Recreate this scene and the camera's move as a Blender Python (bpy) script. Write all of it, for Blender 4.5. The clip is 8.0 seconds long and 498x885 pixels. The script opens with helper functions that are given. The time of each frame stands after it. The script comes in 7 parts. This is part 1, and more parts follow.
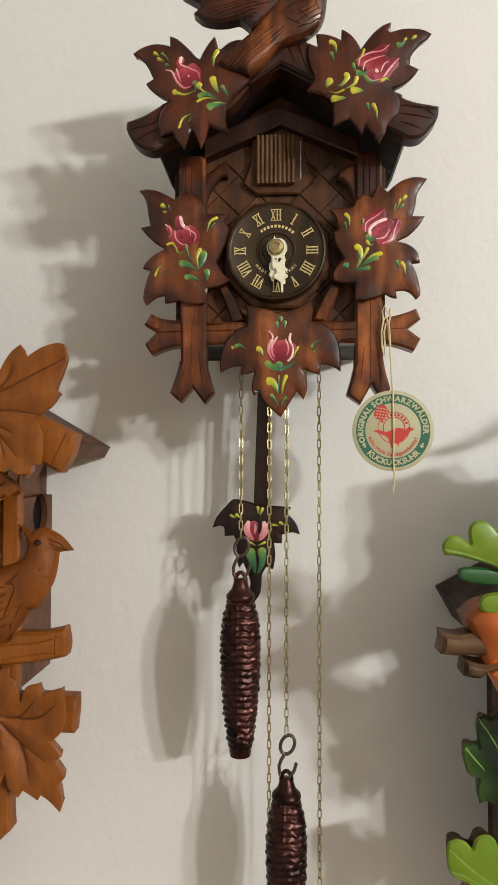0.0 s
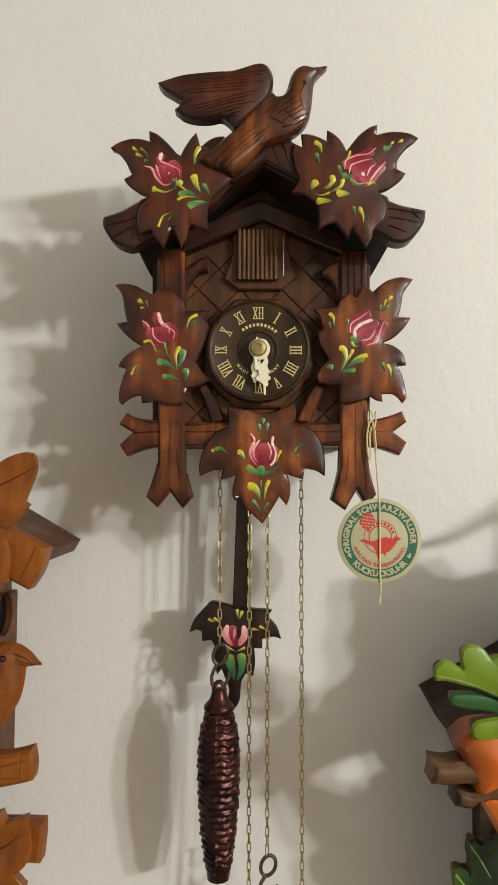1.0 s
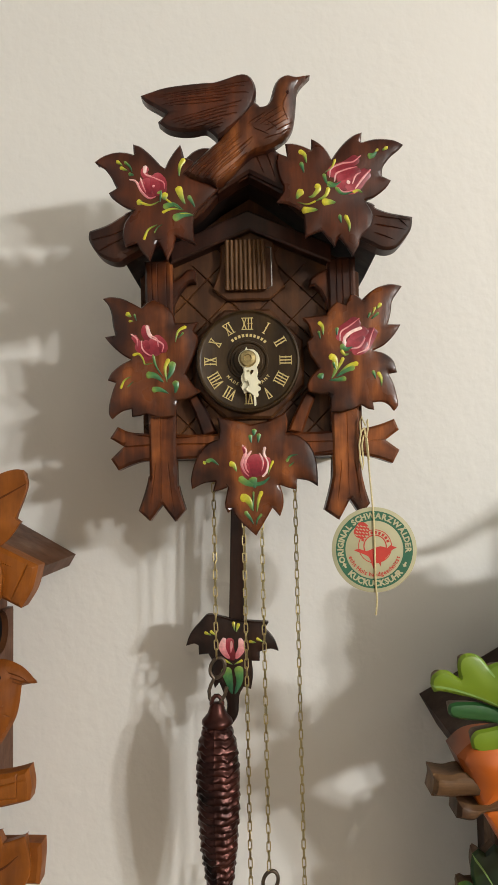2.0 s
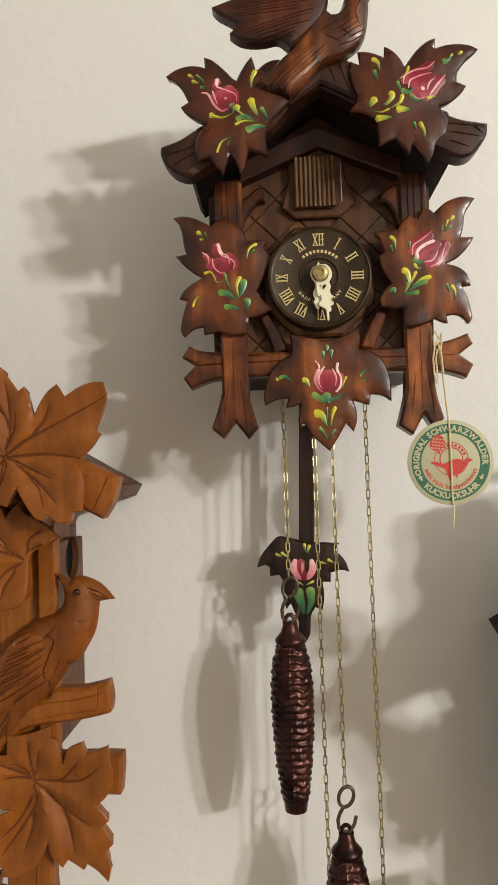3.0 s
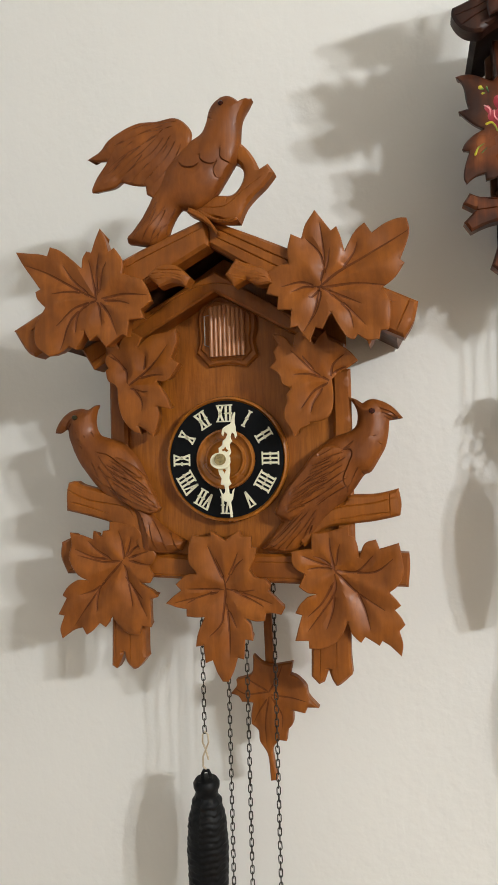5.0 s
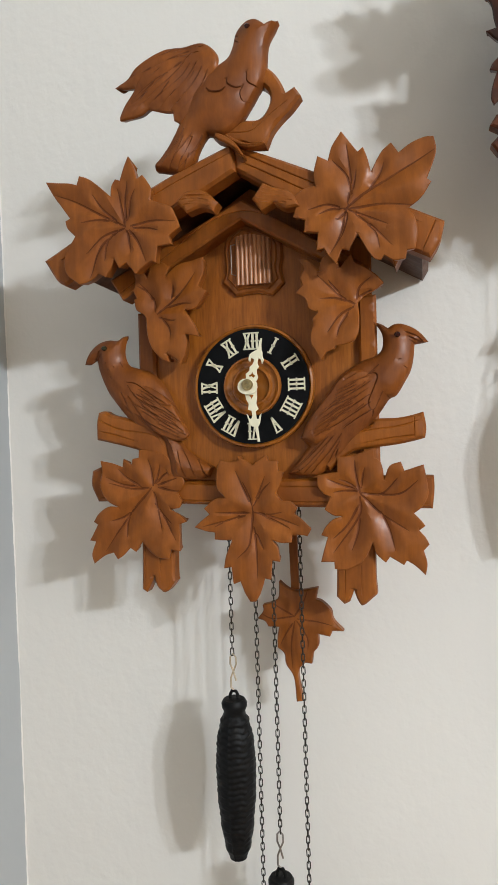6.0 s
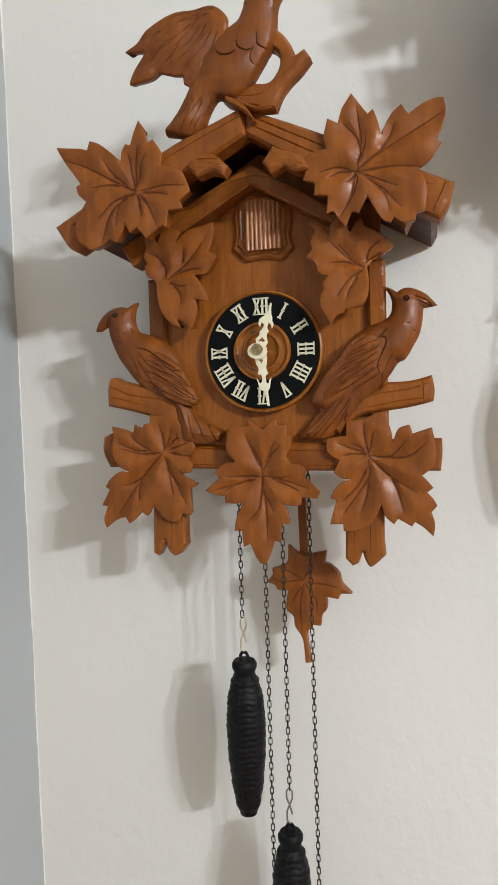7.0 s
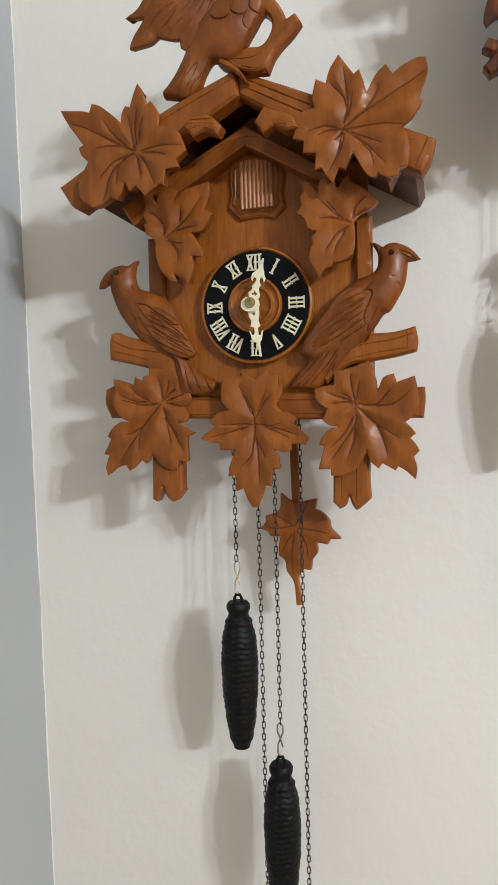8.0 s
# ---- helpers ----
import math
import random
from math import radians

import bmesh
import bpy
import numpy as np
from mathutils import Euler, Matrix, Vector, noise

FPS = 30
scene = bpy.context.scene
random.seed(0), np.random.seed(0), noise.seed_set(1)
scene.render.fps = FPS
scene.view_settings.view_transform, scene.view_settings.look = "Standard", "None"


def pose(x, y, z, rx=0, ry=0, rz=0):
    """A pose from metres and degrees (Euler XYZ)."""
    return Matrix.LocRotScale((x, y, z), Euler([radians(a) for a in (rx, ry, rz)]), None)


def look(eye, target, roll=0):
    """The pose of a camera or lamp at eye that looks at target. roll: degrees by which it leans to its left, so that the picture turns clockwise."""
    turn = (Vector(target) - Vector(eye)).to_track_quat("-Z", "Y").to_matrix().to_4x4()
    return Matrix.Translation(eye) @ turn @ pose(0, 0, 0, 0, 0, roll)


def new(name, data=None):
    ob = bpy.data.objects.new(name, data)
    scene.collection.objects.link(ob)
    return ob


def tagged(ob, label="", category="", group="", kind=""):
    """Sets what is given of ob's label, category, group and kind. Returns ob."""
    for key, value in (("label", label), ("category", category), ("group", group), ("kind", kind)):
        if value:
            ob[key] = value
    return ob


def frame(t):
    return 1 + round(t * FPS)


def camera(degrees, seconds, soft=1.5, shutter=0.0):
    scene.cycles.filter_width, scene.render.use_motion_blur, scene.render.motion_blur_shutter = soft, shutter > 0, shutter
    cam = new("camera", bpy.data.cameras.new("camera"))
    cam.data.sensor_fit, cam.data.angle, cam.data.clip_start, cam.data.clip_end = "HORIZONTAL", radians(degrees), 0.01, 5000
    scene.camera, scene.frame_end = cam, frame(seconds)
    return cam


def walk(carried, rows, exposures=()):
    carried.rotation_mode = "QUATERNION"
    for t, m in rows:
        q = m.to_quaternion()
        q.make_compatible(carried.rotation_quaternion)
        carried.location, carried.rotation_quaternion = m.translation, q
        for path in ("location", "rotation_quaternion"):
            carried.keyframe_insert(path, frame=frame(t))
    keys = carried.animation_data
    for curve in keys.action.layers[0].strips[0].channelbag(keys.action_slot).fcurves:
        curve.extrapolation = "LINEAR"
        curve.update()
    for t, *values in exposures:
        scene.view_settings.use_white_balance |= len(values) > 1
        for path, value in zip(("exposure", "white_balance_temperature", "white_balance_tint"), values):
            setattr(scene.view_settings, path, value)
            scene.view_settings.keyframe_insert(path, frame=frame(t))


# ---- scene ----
# Lengths in the plans below are millimetres from a clock's dial centre; x to the right, z up. The wall's face is y = 0.
from mathutils.geometry import delaunay_2d_cdt

cam = camera(41.00, 8.0, soft=1.0)
PATH = [
    (0, (0.0267, -0.5355, 1.5880), (-0.0034, -0.0367, 1.6038), 0.10),
    (0.5, (0.0236, -0.5190, 1.6233), (0.0006, -0.0198, 1.6404), 0.30),
    (1, (0.0152, -0.5190, 1.6466), (0.0116, -0.0198, 1.6753), 0.15),
    (2.3, (0.0235, -0.5160, 1.6501), (0.0170, -0.0172, 1.6834), -1.43),
    (2.5, (0.0172, -0.5166, 1.6437), (0.0106, -0.0177, 1.6753), -1.57),
    (3, (-0.0116, -0.5152, 1.6041), (-0.0339, -0.0164, 1.6300), -1.75),
    (3.5, (-0.0495, -0.5247, 1.5601), (-0.0938, -0.0269, 1.5772), -1.54),
    (4, (-0.0826, -0.5462, 1.5287), (-0.1535, -0.0514, 1.5381), -1.62),
    (4.5, (-0.0977, -0.5706, 1.5136), (-0.1978, -0.0808, 1.5224), -1.51),
    (5, (-0.1176, -0.5913, 1.5023), (-0.2332, -0.1050, 1.5138), -1.49),
    (6.5, (-0.1247, -0.6051, 1.4481), (-0.2552, -0.1226, 1.4355), -1.73),
    (7, (-0.1265, -0.6105, 1.4455), (-0.2585, -0.1285, 1.4299), -1.72),
    (7.5, (-0.1228, -0.6173, 1.4300), (-0.2608, -0.1371, 1.4113), -1.35),
    (8, (-0.1040, -0.6354, 1.4107), (-0.2449, -0.1561, 1.3889), -1.48),
]
EXPOSURE = [(0, 0.09, 6100, 8), (1.0, 0.04, 6250, 8), (2.5, 0.04, 6250, 8), (3.5, 0.26, 6400, 8), (4.5, 0.32, 6100, 7), (6.3, 0.34, 5650, 6.5), (8, 0.32, 5650, 6.5)]
walk(cam, [(t, look(eye, target, roll)) for t, eye, target, roll in PATH], EXPOSURE)

# ---- light ----
world = bpy.data.worlds.new("room_dark")
world.use_nodes = True
world.node_tree.nodes["Background"].inputs[0].default_value = (1.0, 0.93, 0.85, 1)
world.node_tree.nodes["Background"].inputs[1].default_value = 0.005
scene.world = world


def lamp(name, kind, place, power, colour, size):
    data = bpy.data.lights.new(name, kind)
    data.energy, data.color = power, colour
    if kind == "AREA":
        data.size = size
    else:
        data.shadow_soft_size = size
    ob = new(name, data)
    ob.location = place
    return ob


# A lamp with two bulbs side by side throws the doubled shadows.
lamp("lamp_bulb", "POINT", (1.612, -1.558, 2.12), 59.0, (1.0, 0.975, 0.935), 0.045)
lamp("lamp_bulb", "POINT", (1.488, -1.682, 2.12), 59.0, (1.0, 0.975, 0.935), 0.045)
# Weak fill below the ceiling, added to lift the ambient light.
lamp("ceiling_light", "AREA", (0.0, -1.6, 2.40), 0.5, (1.0, 0.86, 0.68), 0.6)

# ---- materials ----


def nodes_of(name):
    m = bpy.data.materials.new(name)
    m.use_nodes = True
    return m, m.node_tree.nodes, m.node_tree.links


def coords(n, l, scale, use="Object", shift=True):
    tc, mp = n.new("ShaderNodeTexCoord"), n.new("ShaderNodeMapping")
    mp.inputs["Scale"].default_value = scale
    l.new(tc.outputs[use], mp.inputs["Vector"])
    if shift:
        info, mul = n.new("ShaderNodeObjectInfo"), n.new("ShaderNodeVectorMath")
        mul.operation = "SCALE"
        mul.inputs[0].default_value = (3.1, 1.7, 2.3)
        l.new(info.outputs["Random"], mul.inputs["Scale"])
        l.new(mul.outputs[0], mp.inputs["Location"])
    return mp.outputs["Vector"]


def noise_at(n, l, vec, scale, detail=4.0, rough=0.55, distort=0.0):
    t = n.new("ShaderNodeTexNoise")
    t.inputs["Scale"].default_value, t.inputs["Detail"].default_value = scale, detail
    t.inputs["Roughness"].default_value, t.inputs["Distortion"].default_value = rough, distort
    l.new(vec, t.inputs["Vector"])
    return t.outputs["Fac"]


def ramp(n, l, fac, *stops):
    r = n.new("ShaderNodeValToRGB")
    while len(r.color_ramp.elements) < len(stops):
        r.color_ramp.elements.new(0.5)
    for e, (at, c) in zip(r.color_ramp.elements, stops):
        e.position, e.color = at, (*c, 1) if len(c) == 3 else c
    l.new(fac, r.inputs["Fac"])
    return r.outputs["Color"]


def mixed(n, l, fac, a, b, mode="MIX"):
    m = n.new("ShaderNodeMix")
    m.data_type, m.blend_type = "RGBA", mode
    for sock, v in ((m.inputs["Factor"], fac), (m.inputs[6], a), (m.inputs[7], b)):
        if isinstance(v, (float, int)):
            sock.default_value = v
        elif isinstance(v, tuple):
            sock.default_value = (*v, 1)
        else:
            l.new(v, sock)
    return m.outputs[2]


def bumped(n, l, height, strength, distance, before=None):
    b = n.new("ShaderNodeBump")
    b.inputs["Strength"].default_value, b.inputs["Distance"].default_value = strength, distance
    l.new(height, b.inputs["Height"])
    if before:
        l.new(before, b.inputs["Normal"])
    return b.outputs["Normal"]


def wood(name, dark, mid, light, along="z", gloss=0.38, coat=0.25, grain=1.0, uneven=0.3, streaky=0.75, burnt=0.0, shine=0.3, polish=0.22):
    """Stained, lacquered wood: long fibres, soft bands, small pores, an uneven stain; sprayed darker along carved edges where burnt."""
    m, n, l = nodes_of(name)
    p = n["Principled BSDF"]
    long = {"z": (1, 1, 0.09), "x": (0.09, 1, 1), "y": (1, 0.09, 1), "xz": (0.55, 1, 0.35)}[along]
    v = coords(n, l, long)
    fibre = noise_at(n, l, v, 330 * grain, 5, 0.65, 0.6)
    band = noise_at(n, l, v, 60 * grain, 3, 0.5, 1.2)
    stain = noise_at(n, l, coords(n, l, (1, 1, 1)), 38, 3, 0.55)
    base = ramp(n, l, band, (0.28, dark), (0.5, mid), (0.72, light))
    streak = ramp(n, l, fibre, (0.36, (0.66, 0.60, 0.55)), (0.58, (1, 1, 1)))
    c = mixed(n, l, streaky, base, streak, "MULTIPLY")
    patch = ramp(n, l, stain, (0.32, (1 - uneven, 1 - 1.15 * uneven, 1 - 1.2 * uneven)), (0.68, (1 + 0.5 * uneven, 1 + 0.5 * uneven, 1 + 0.5 * uneven)))
    c = mixed(n, l, 1.0, c, patch, "MULTIPLY")
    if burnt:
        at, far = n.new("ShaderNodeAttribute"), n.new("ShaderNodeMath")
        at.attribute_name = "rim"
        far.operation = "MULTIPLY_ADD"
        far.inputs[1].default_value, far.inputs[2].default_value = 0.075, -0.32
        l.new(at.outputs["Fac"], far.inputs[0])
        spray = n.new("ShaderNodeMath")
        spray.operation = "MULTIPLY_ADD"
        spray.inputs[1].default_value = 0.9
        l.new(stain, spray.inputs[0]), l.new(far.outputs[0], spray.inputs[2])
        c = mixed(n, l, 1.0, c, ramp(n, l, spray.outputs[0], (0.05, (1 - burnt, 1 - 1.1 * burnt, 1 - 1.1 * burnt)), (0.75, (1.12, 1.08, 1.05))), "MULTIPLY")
    l.new(c, p.inputs["Base Color"])
    rough = ramp(n, l, stain, (0.3, (gloss + 0.14,) * 3), (0.7, (gloss - 0.08,) * 3))
    l.new(rough, p.inputs["Roughness"])
    p.inputs["Coat Weight"].default_value, p.inputs["Coat Roughness"].default_value = coat * 0.5, polish
    p.inputs["Specular IOR Level"].default_value = shine
    nb = bumped(n, l, fibre, 0.25, 0.0004)
    chisel = noise_at(n, l, coords(n, l, (1, 1, 1)), 150, 2, 0.5)
    l.new(bumped(n, l, chisel, 0.3, 0.0008, nb), p.inputs["Normal"])
    return m


def plain(name, colour, rough=0.5, metal=0.0, vary=0.15, scale=120, bump=0.15, coat=0.0, gloss=0.5):
    m, n, l = nodes_of(name)
    p = n["Principled BSDF"]
    f = noise_at(n, l, coords(n, l, (1, 1, 1)), scale, 4)
    lo, hi = tuple(c * (1 - vary) for c in colour), tuple(min(1, c * (1 + vary)) for c in colour)
    l.new(ramp(n, l, f, (0.3, lo), (0.7, hi)), p.inputs["Base Color"])
    p.inputs["Roughness"].default_value, p.inputs["Metallic"].default_value = rough, metal
    p.inputs["Coat Weight"].default_value, p.inputs["Specular IOR Level"].default_value = coat, gloss
    if bump:
        l.new(bumped(n, l, f, bump, 0.0005), p.inputs["Normal"])
    return m


def plaster(name, colour, speckle=1.0):
    """Rolled wall paint: orange-peel relief, faint clouds and dust."""
    m, n, l = nodes_of(name)
    p = n["Principled BSDF"]
    v = coords(n, l, (1, 1, 1), shift=False)
    peel = noise_at(n, l, v, 210, 3, 0.5)
    broad = noise_at(n, l, coords(n, l, (1, 1, 0.75), shift=False), 75, 3, 0.5, 0.2)
    cloud = noise_at(n, l, v, 3.2, 4)
    c = ramp(n, l, cloud, (0.3, tuple(x * 0.955 for x in colour)), (0.7, colour))
    l.new(c, p.inputs["Base Color"])
    p.inputs["Roughness"].default_value = 0.62
    nb = bumped(n, l, broad, 0.14 * speckle, 0.004)
    l.new(bumped(n, l, peel, 0.16 * speckle, 0.001, nb), p.inputs["Normal"])
    return m


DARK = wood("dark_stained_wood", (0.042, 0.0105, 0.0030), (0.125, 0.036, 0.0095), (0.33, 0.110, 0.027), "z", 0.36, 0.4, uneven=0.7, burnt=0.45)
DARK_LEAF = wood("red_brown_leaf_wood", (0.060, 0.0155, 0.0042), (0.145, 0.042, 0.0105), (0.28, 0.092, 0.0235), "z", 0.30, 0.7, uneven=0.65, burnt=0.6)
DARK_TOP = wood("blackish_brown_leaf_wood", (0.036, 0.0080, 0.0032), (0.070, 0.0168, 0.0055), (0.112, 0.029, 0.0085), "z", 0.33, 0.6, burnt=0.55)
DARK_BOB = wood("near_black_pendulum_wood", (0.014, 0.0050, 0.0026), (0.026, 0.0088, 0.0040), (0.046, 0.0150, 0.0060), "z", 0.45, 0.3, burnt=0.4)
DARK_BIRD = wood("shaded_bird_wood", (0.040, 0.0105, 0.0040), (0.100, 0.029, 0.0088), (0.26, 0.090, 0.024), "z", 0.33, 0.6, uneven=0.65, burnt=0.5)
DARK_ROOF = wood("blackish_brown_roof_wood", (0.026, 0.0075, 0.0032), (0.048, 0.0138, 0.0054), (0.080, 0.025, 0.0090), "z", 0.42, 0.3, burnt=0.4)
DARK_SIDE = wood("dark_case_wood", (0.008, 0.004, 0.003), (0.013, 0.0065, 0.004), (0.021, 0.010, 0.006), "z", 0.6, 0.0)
DIAL_DARK = wood("dark_dial_wood", (0.024, 0.0130, 0.0040), (0.040, 0.0220, 0.0065), (0.064, 0.036, 0.011), "z", 0.42, 0.25)
PANEL_DARK = wood("dark_panel_wood", (0.050, 0.0190, 0.0062), (0.092, 0.036, 0.0115), (0.15, 0.061, 0.0195), "z", 0.5, 0.1, uneven=0.5)
HONEY = wood("honey_brown_wood", (0.200, 0.0585, 0.0048), (0.240, 0.0720, 0.0060), (0.280, 0.0870, 0.0080), "z", 0.46, 0.16, 1.2, 0.22, 0.35)
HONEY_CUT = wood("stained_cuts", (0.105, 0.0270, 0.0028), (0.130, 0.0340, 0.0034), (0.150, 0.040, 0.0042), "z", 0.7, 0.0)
HONEY_BIRD = wood("red_honey_bird_wood", (0.160, 0.0455, 0.0048), (0.195, 0.0570, 0.0062), (0.230, 0.0700, 0.0080), "z", 0.46, 0.15, 1.2, 0.25, 0.45)
# Bird wood darkened to paint the shade inside the feather cuts.
FEATHER_CUT = wood("shade_toned_feather_cuts", (0.110, 0.0300, 0.0036), (0.135, 0.0375, 0.0044), (0.160, 0.045, 0.0054), "z", 0.65, 0.0)
HONEY_PANEL = wood("honey_panel_wood", (0.225, 0.0680, 0.0060), (0.300, 0.0945, 0.0088), (0.355, 0.117, 0.0122), "z", 0.44, 0.15, 2.0, 0.10, 0.6)
# Duller case wood, its tone also lowered for the shade under the roof.
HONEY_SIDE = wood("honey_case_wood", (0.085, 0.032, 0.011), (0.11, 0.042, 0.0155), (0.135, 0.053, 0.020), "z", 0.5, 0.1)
HONEY_TURNED = wood("turned_honey_wood", (0.24, 0.080, 0.0095), (0.30, 0.102, 0.0125), (0.36, 0.127, 0.017), "z", 0.18, 1.0, 0.7, 0.15, 0.5)
FLUTE = wood("fluted_door_wood", (0.100, 0.050, 0.020), (0.145, 0.074, 0.030), (0.19, 0.100, 0.043), "z", 0.45, 0.1)
FLUTE_WARM = wood("warm_fluted_door_wood", (0.30, 0.125, 0.050), (0.40, 0.175, 0.072), (0.48, 0.22, 0.095), "z", 0.42, 0.2)
WHITE_PAINT = plain("pale_pink_paint", (0.85, 0.58, 0.54), 0.35, vary=0.2, scale=300)


def running_paint(name, *stops):
    """Brush paint whose colour runs along each stroke."""
    m, n, l = nodes_of(name)
    p = n["Principled BSDF"]
    at = n.new("ShaderNodeAttribute")
    at.attribute_name = "run"
    f = noise_at(n, l, coords(n, l, (1, 1, 1)), 500, 3)
    tone = ramp(n, l, f, (0.3, (0.78, 0.78, 0.78)), (0.7, (1.1, 1.1, 1.1)))
    l.new(mixed(n, l, 1.0, ramp(n, l, at.outputs["Fac"], *stops), tone, "MULTIPLY"), p.inputs["Base Color"])
    p.inputs["Roughness"].default_value = 0.35
    return m


YELLOW = running_paint("yellow_green_paint", (0.0, (0.68, 0.58, 0.03)), (0.45, (0.46, 0.46, 0.04)), (0.75, (0.20, 0.31, 0.05)), (1.0, (0.07, 0.19, 0.055)))
GREEN = running_paint("green_paint", (0.0, (0.24, 0.34, 0.05)), (0.3, (0.075, 0.21, 0.06)), (0.7, (0.03, 0.135, 0.055)), (1.0, (0.022, 0.10, 0.05)))
CRIMSON = running_paint("crimson_paint", (0.0, (0.44, 0.075, 0.095)), (0.3, (0.32, 0.025, 0.042)), (0.7, (0.22, 0.012, 0.026)), (1.0, (0.16, 0.010, 0.020)))
PINK = running_paint("pink_paint", (0.0, (0.84, 0.50, 0.47)), (0.5, (0.76, 0.30, 0.31)), (1.0, (0.55, 0.12, 0.15)))
PAINTS = {"crimson": CRIMSON, "pink": PINK, "white": WHITE_PAINT, "yellow": YELLOW, "green": GREEN}
CREAM = plain("gold_print", (0.66, 0.53, 0.22), 0.42, vary=0.08)
IVORY = plain("ivory_plastic", (0.78, 0.74, 0.54), 0.4, vary=0.05)
BLACK = plain("black_dial_paint", (0.0030, 0.0034, 0.0042), 0.5, vary=0.2, gloss=0.12)
BRASS = plain("brass", (0.56, 0.47, 0.24), 0.30, 1.0, 0.2, 400)
BRASS_DULL = plain("dull_brass", (0.42, 0.33, 0.16), 0.4, 1.0, 0.3, 400)
STEEL_DARK = plain("blackened_steel", (0.042, 0.036, 0.030), 0.4, 0.7, 0.3, 400)
HOOK = plain("bronzed_wire", (0.13, 0.10, 0.075), 0.38, 0.9, 0.25, 300)
PALE_WIRE = plain("pale_brass_wire", (0.62, 0.52, 0.38), 0.36, 0.9, 0.15, 300)
WIRE = plain("steel_wire", (0.30, 0.27, 0.24), 0.35, 1.0, 0.2, 400)
COPPER = plain("copper_lacquered_iron", (0.046, 0.0150, 0.0115), 0.34, 0.75, 0.95, 45, 0.6)
IRON = plain("black_cast_iron", (0.0048, 0.0048, 0.0050), 0.52, 0.0, 0.3, 220, 0.5, gloss=0.17)
CARD = plain("cream_card", (0.43, 0.405, 0.245), 0.6, vary=0.04)
CARD_GREEN = plain("green_print", (0.022, 0.115, 0.058), 0.55, vary=0.06)
CARD_RED = plain("red_print", (0.50, 0.035, 0.02), 0.55, vary=0.06)
CORD = plain("cream_cord", (0.62, 0.52, 0.28), 0.8, vary=0.15, scale=900)


def lacquer_leaf(name, deep, mid, bright, tip=0.165, root=0.125):
    """Airbrushed lacquer, bright towards the leaf tips and deep towards the clock's middle line."""
    m, n, l = nodes_of(name)
    p = n["Principled BSDF"]
    v = coords(n, l, (1, 1, 1), shift=False)
    part_x, off, size = n.new("ShaderNodeSeparateXYZ"), n.new("ShaderNodeMath"), n.new("ShaderNodeMath")
    off.operation, size.operation = "SUBTRACT", "ABSOLUTE"
    off.inputs[1].default_value = 0.045
    l.new(v, part_x.inputs[0]), l.new(part_x.outputs["X"], off.inputs[0]), l.new(off.outputs[0], size.inputs[0])
    reach = n.new("ShaderNodeMapRange")
    reach.inputs["From Min"].default_value, reach.inputs["From Max"].default_value = root, tip
    l.new(size.outputs[0], reach.inputs["Value"])
    cloud = noise_at(n, l, v, 30, 2, 0.4, 0.3)
    both, keep = n.new("ShaderNodeMath"), n.new("ShaderNodeMath")
    both.operation, keep.operation = "MULTIPLY_ADD", "MULTIPLY"
    l.new(cloud, keep.inputs[0])
    keep.inputs[1].default_value = 0.5
    l.new(reach.outputs[0], both.inputs[0])
    both.inputs[1].default_value = 0.75
    l.new(keep.outputs[0], both.inputs[2])
    l.new(ramp(n, l, both.outputs[0], (0.22, deep), (0.5, mid), (0.85, bright)), p.inputs["Base Color"])
    p.inputs["Roughness"].default_value, p.inputs["Coat Weight"].default_value = 0.4, 0.1
    return m


LEAF_GREEN = lacquer_leaf("bright_green_lacquer", (0.006, 0.050, 0.014), (0.055, 0.155, 0.010), (0.15, 0.23, 0.010), 0.172, 0.112)
# Darker copy of the green, with one leaf's shade put into its colour.
LEAF_SHADE = lacquer_leaf("shaded_green_lacquer", (0.003, 0.014, 0.005), (0.018, 0.055, 0.007), (0.13, 0.19, 0.010), 0.176, 0.148)
LEAF_VEIN = plain("pale_green_vein", (0.20, 0.33, 0.09), 0.4, vary=0.1)
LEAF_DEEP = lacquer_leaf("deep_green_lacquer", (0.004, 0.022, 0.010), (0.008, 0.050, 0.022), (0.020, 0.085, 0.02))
ORANGE = lacquer_leaf("orange_lacquer", (0.66, 0.175, 0.006), (0.50, 0.105, 0.004), (0.13, 0.028, 0.003), 0.184, 0.142)
STUB = wood("light_branch_wood", (0.055, 0.028, 0.011), (0.11, 0.058, 0.024), (0.19, 0.105, 0.045), "x", 0.5, 0.1, uneven=0.6)
ROOF_BROWN = wood("flat_brown_roof_wood", (0.024, 0.0105, 0.0055), (0.032, 0.0145, 0.0075), (0.043, 0.0195, 0.0100), "z", 0.6, 0.0)
WALL_PAINT = plaster("white_wall_paint", (0.77, 0.745, 0.70), 1.05)
GREY_PAINT = plaster("grey_wall_paint", (0.40, 0.415, 0.42), 0.6)
BEIGE_PAINT = plaster("beige_wall_paint", (0.36, 0.315, 0.245), 0.6)
CEILING_PAINT = plaster("ceiling_paint", (0.50, 0.47, 0.42))
FLOOR_WOOD = wood("floor_boards", (0.26, 0.17, 0.10), (0.33, 0.22, 0.135), (0.40, 0.28, 0.175), "x", 0.45, 0.1, 0.1)
GLASS_EYE = plain("glass_eye", (0.035, 0.007, 0.005), 0.08, vary=0.05, bump=0)
GLASS_EYE_GREEN = plain("green_glass_eye", (0.028, 0.028, 0.012), 0.08, vary=0.05, bump=0)

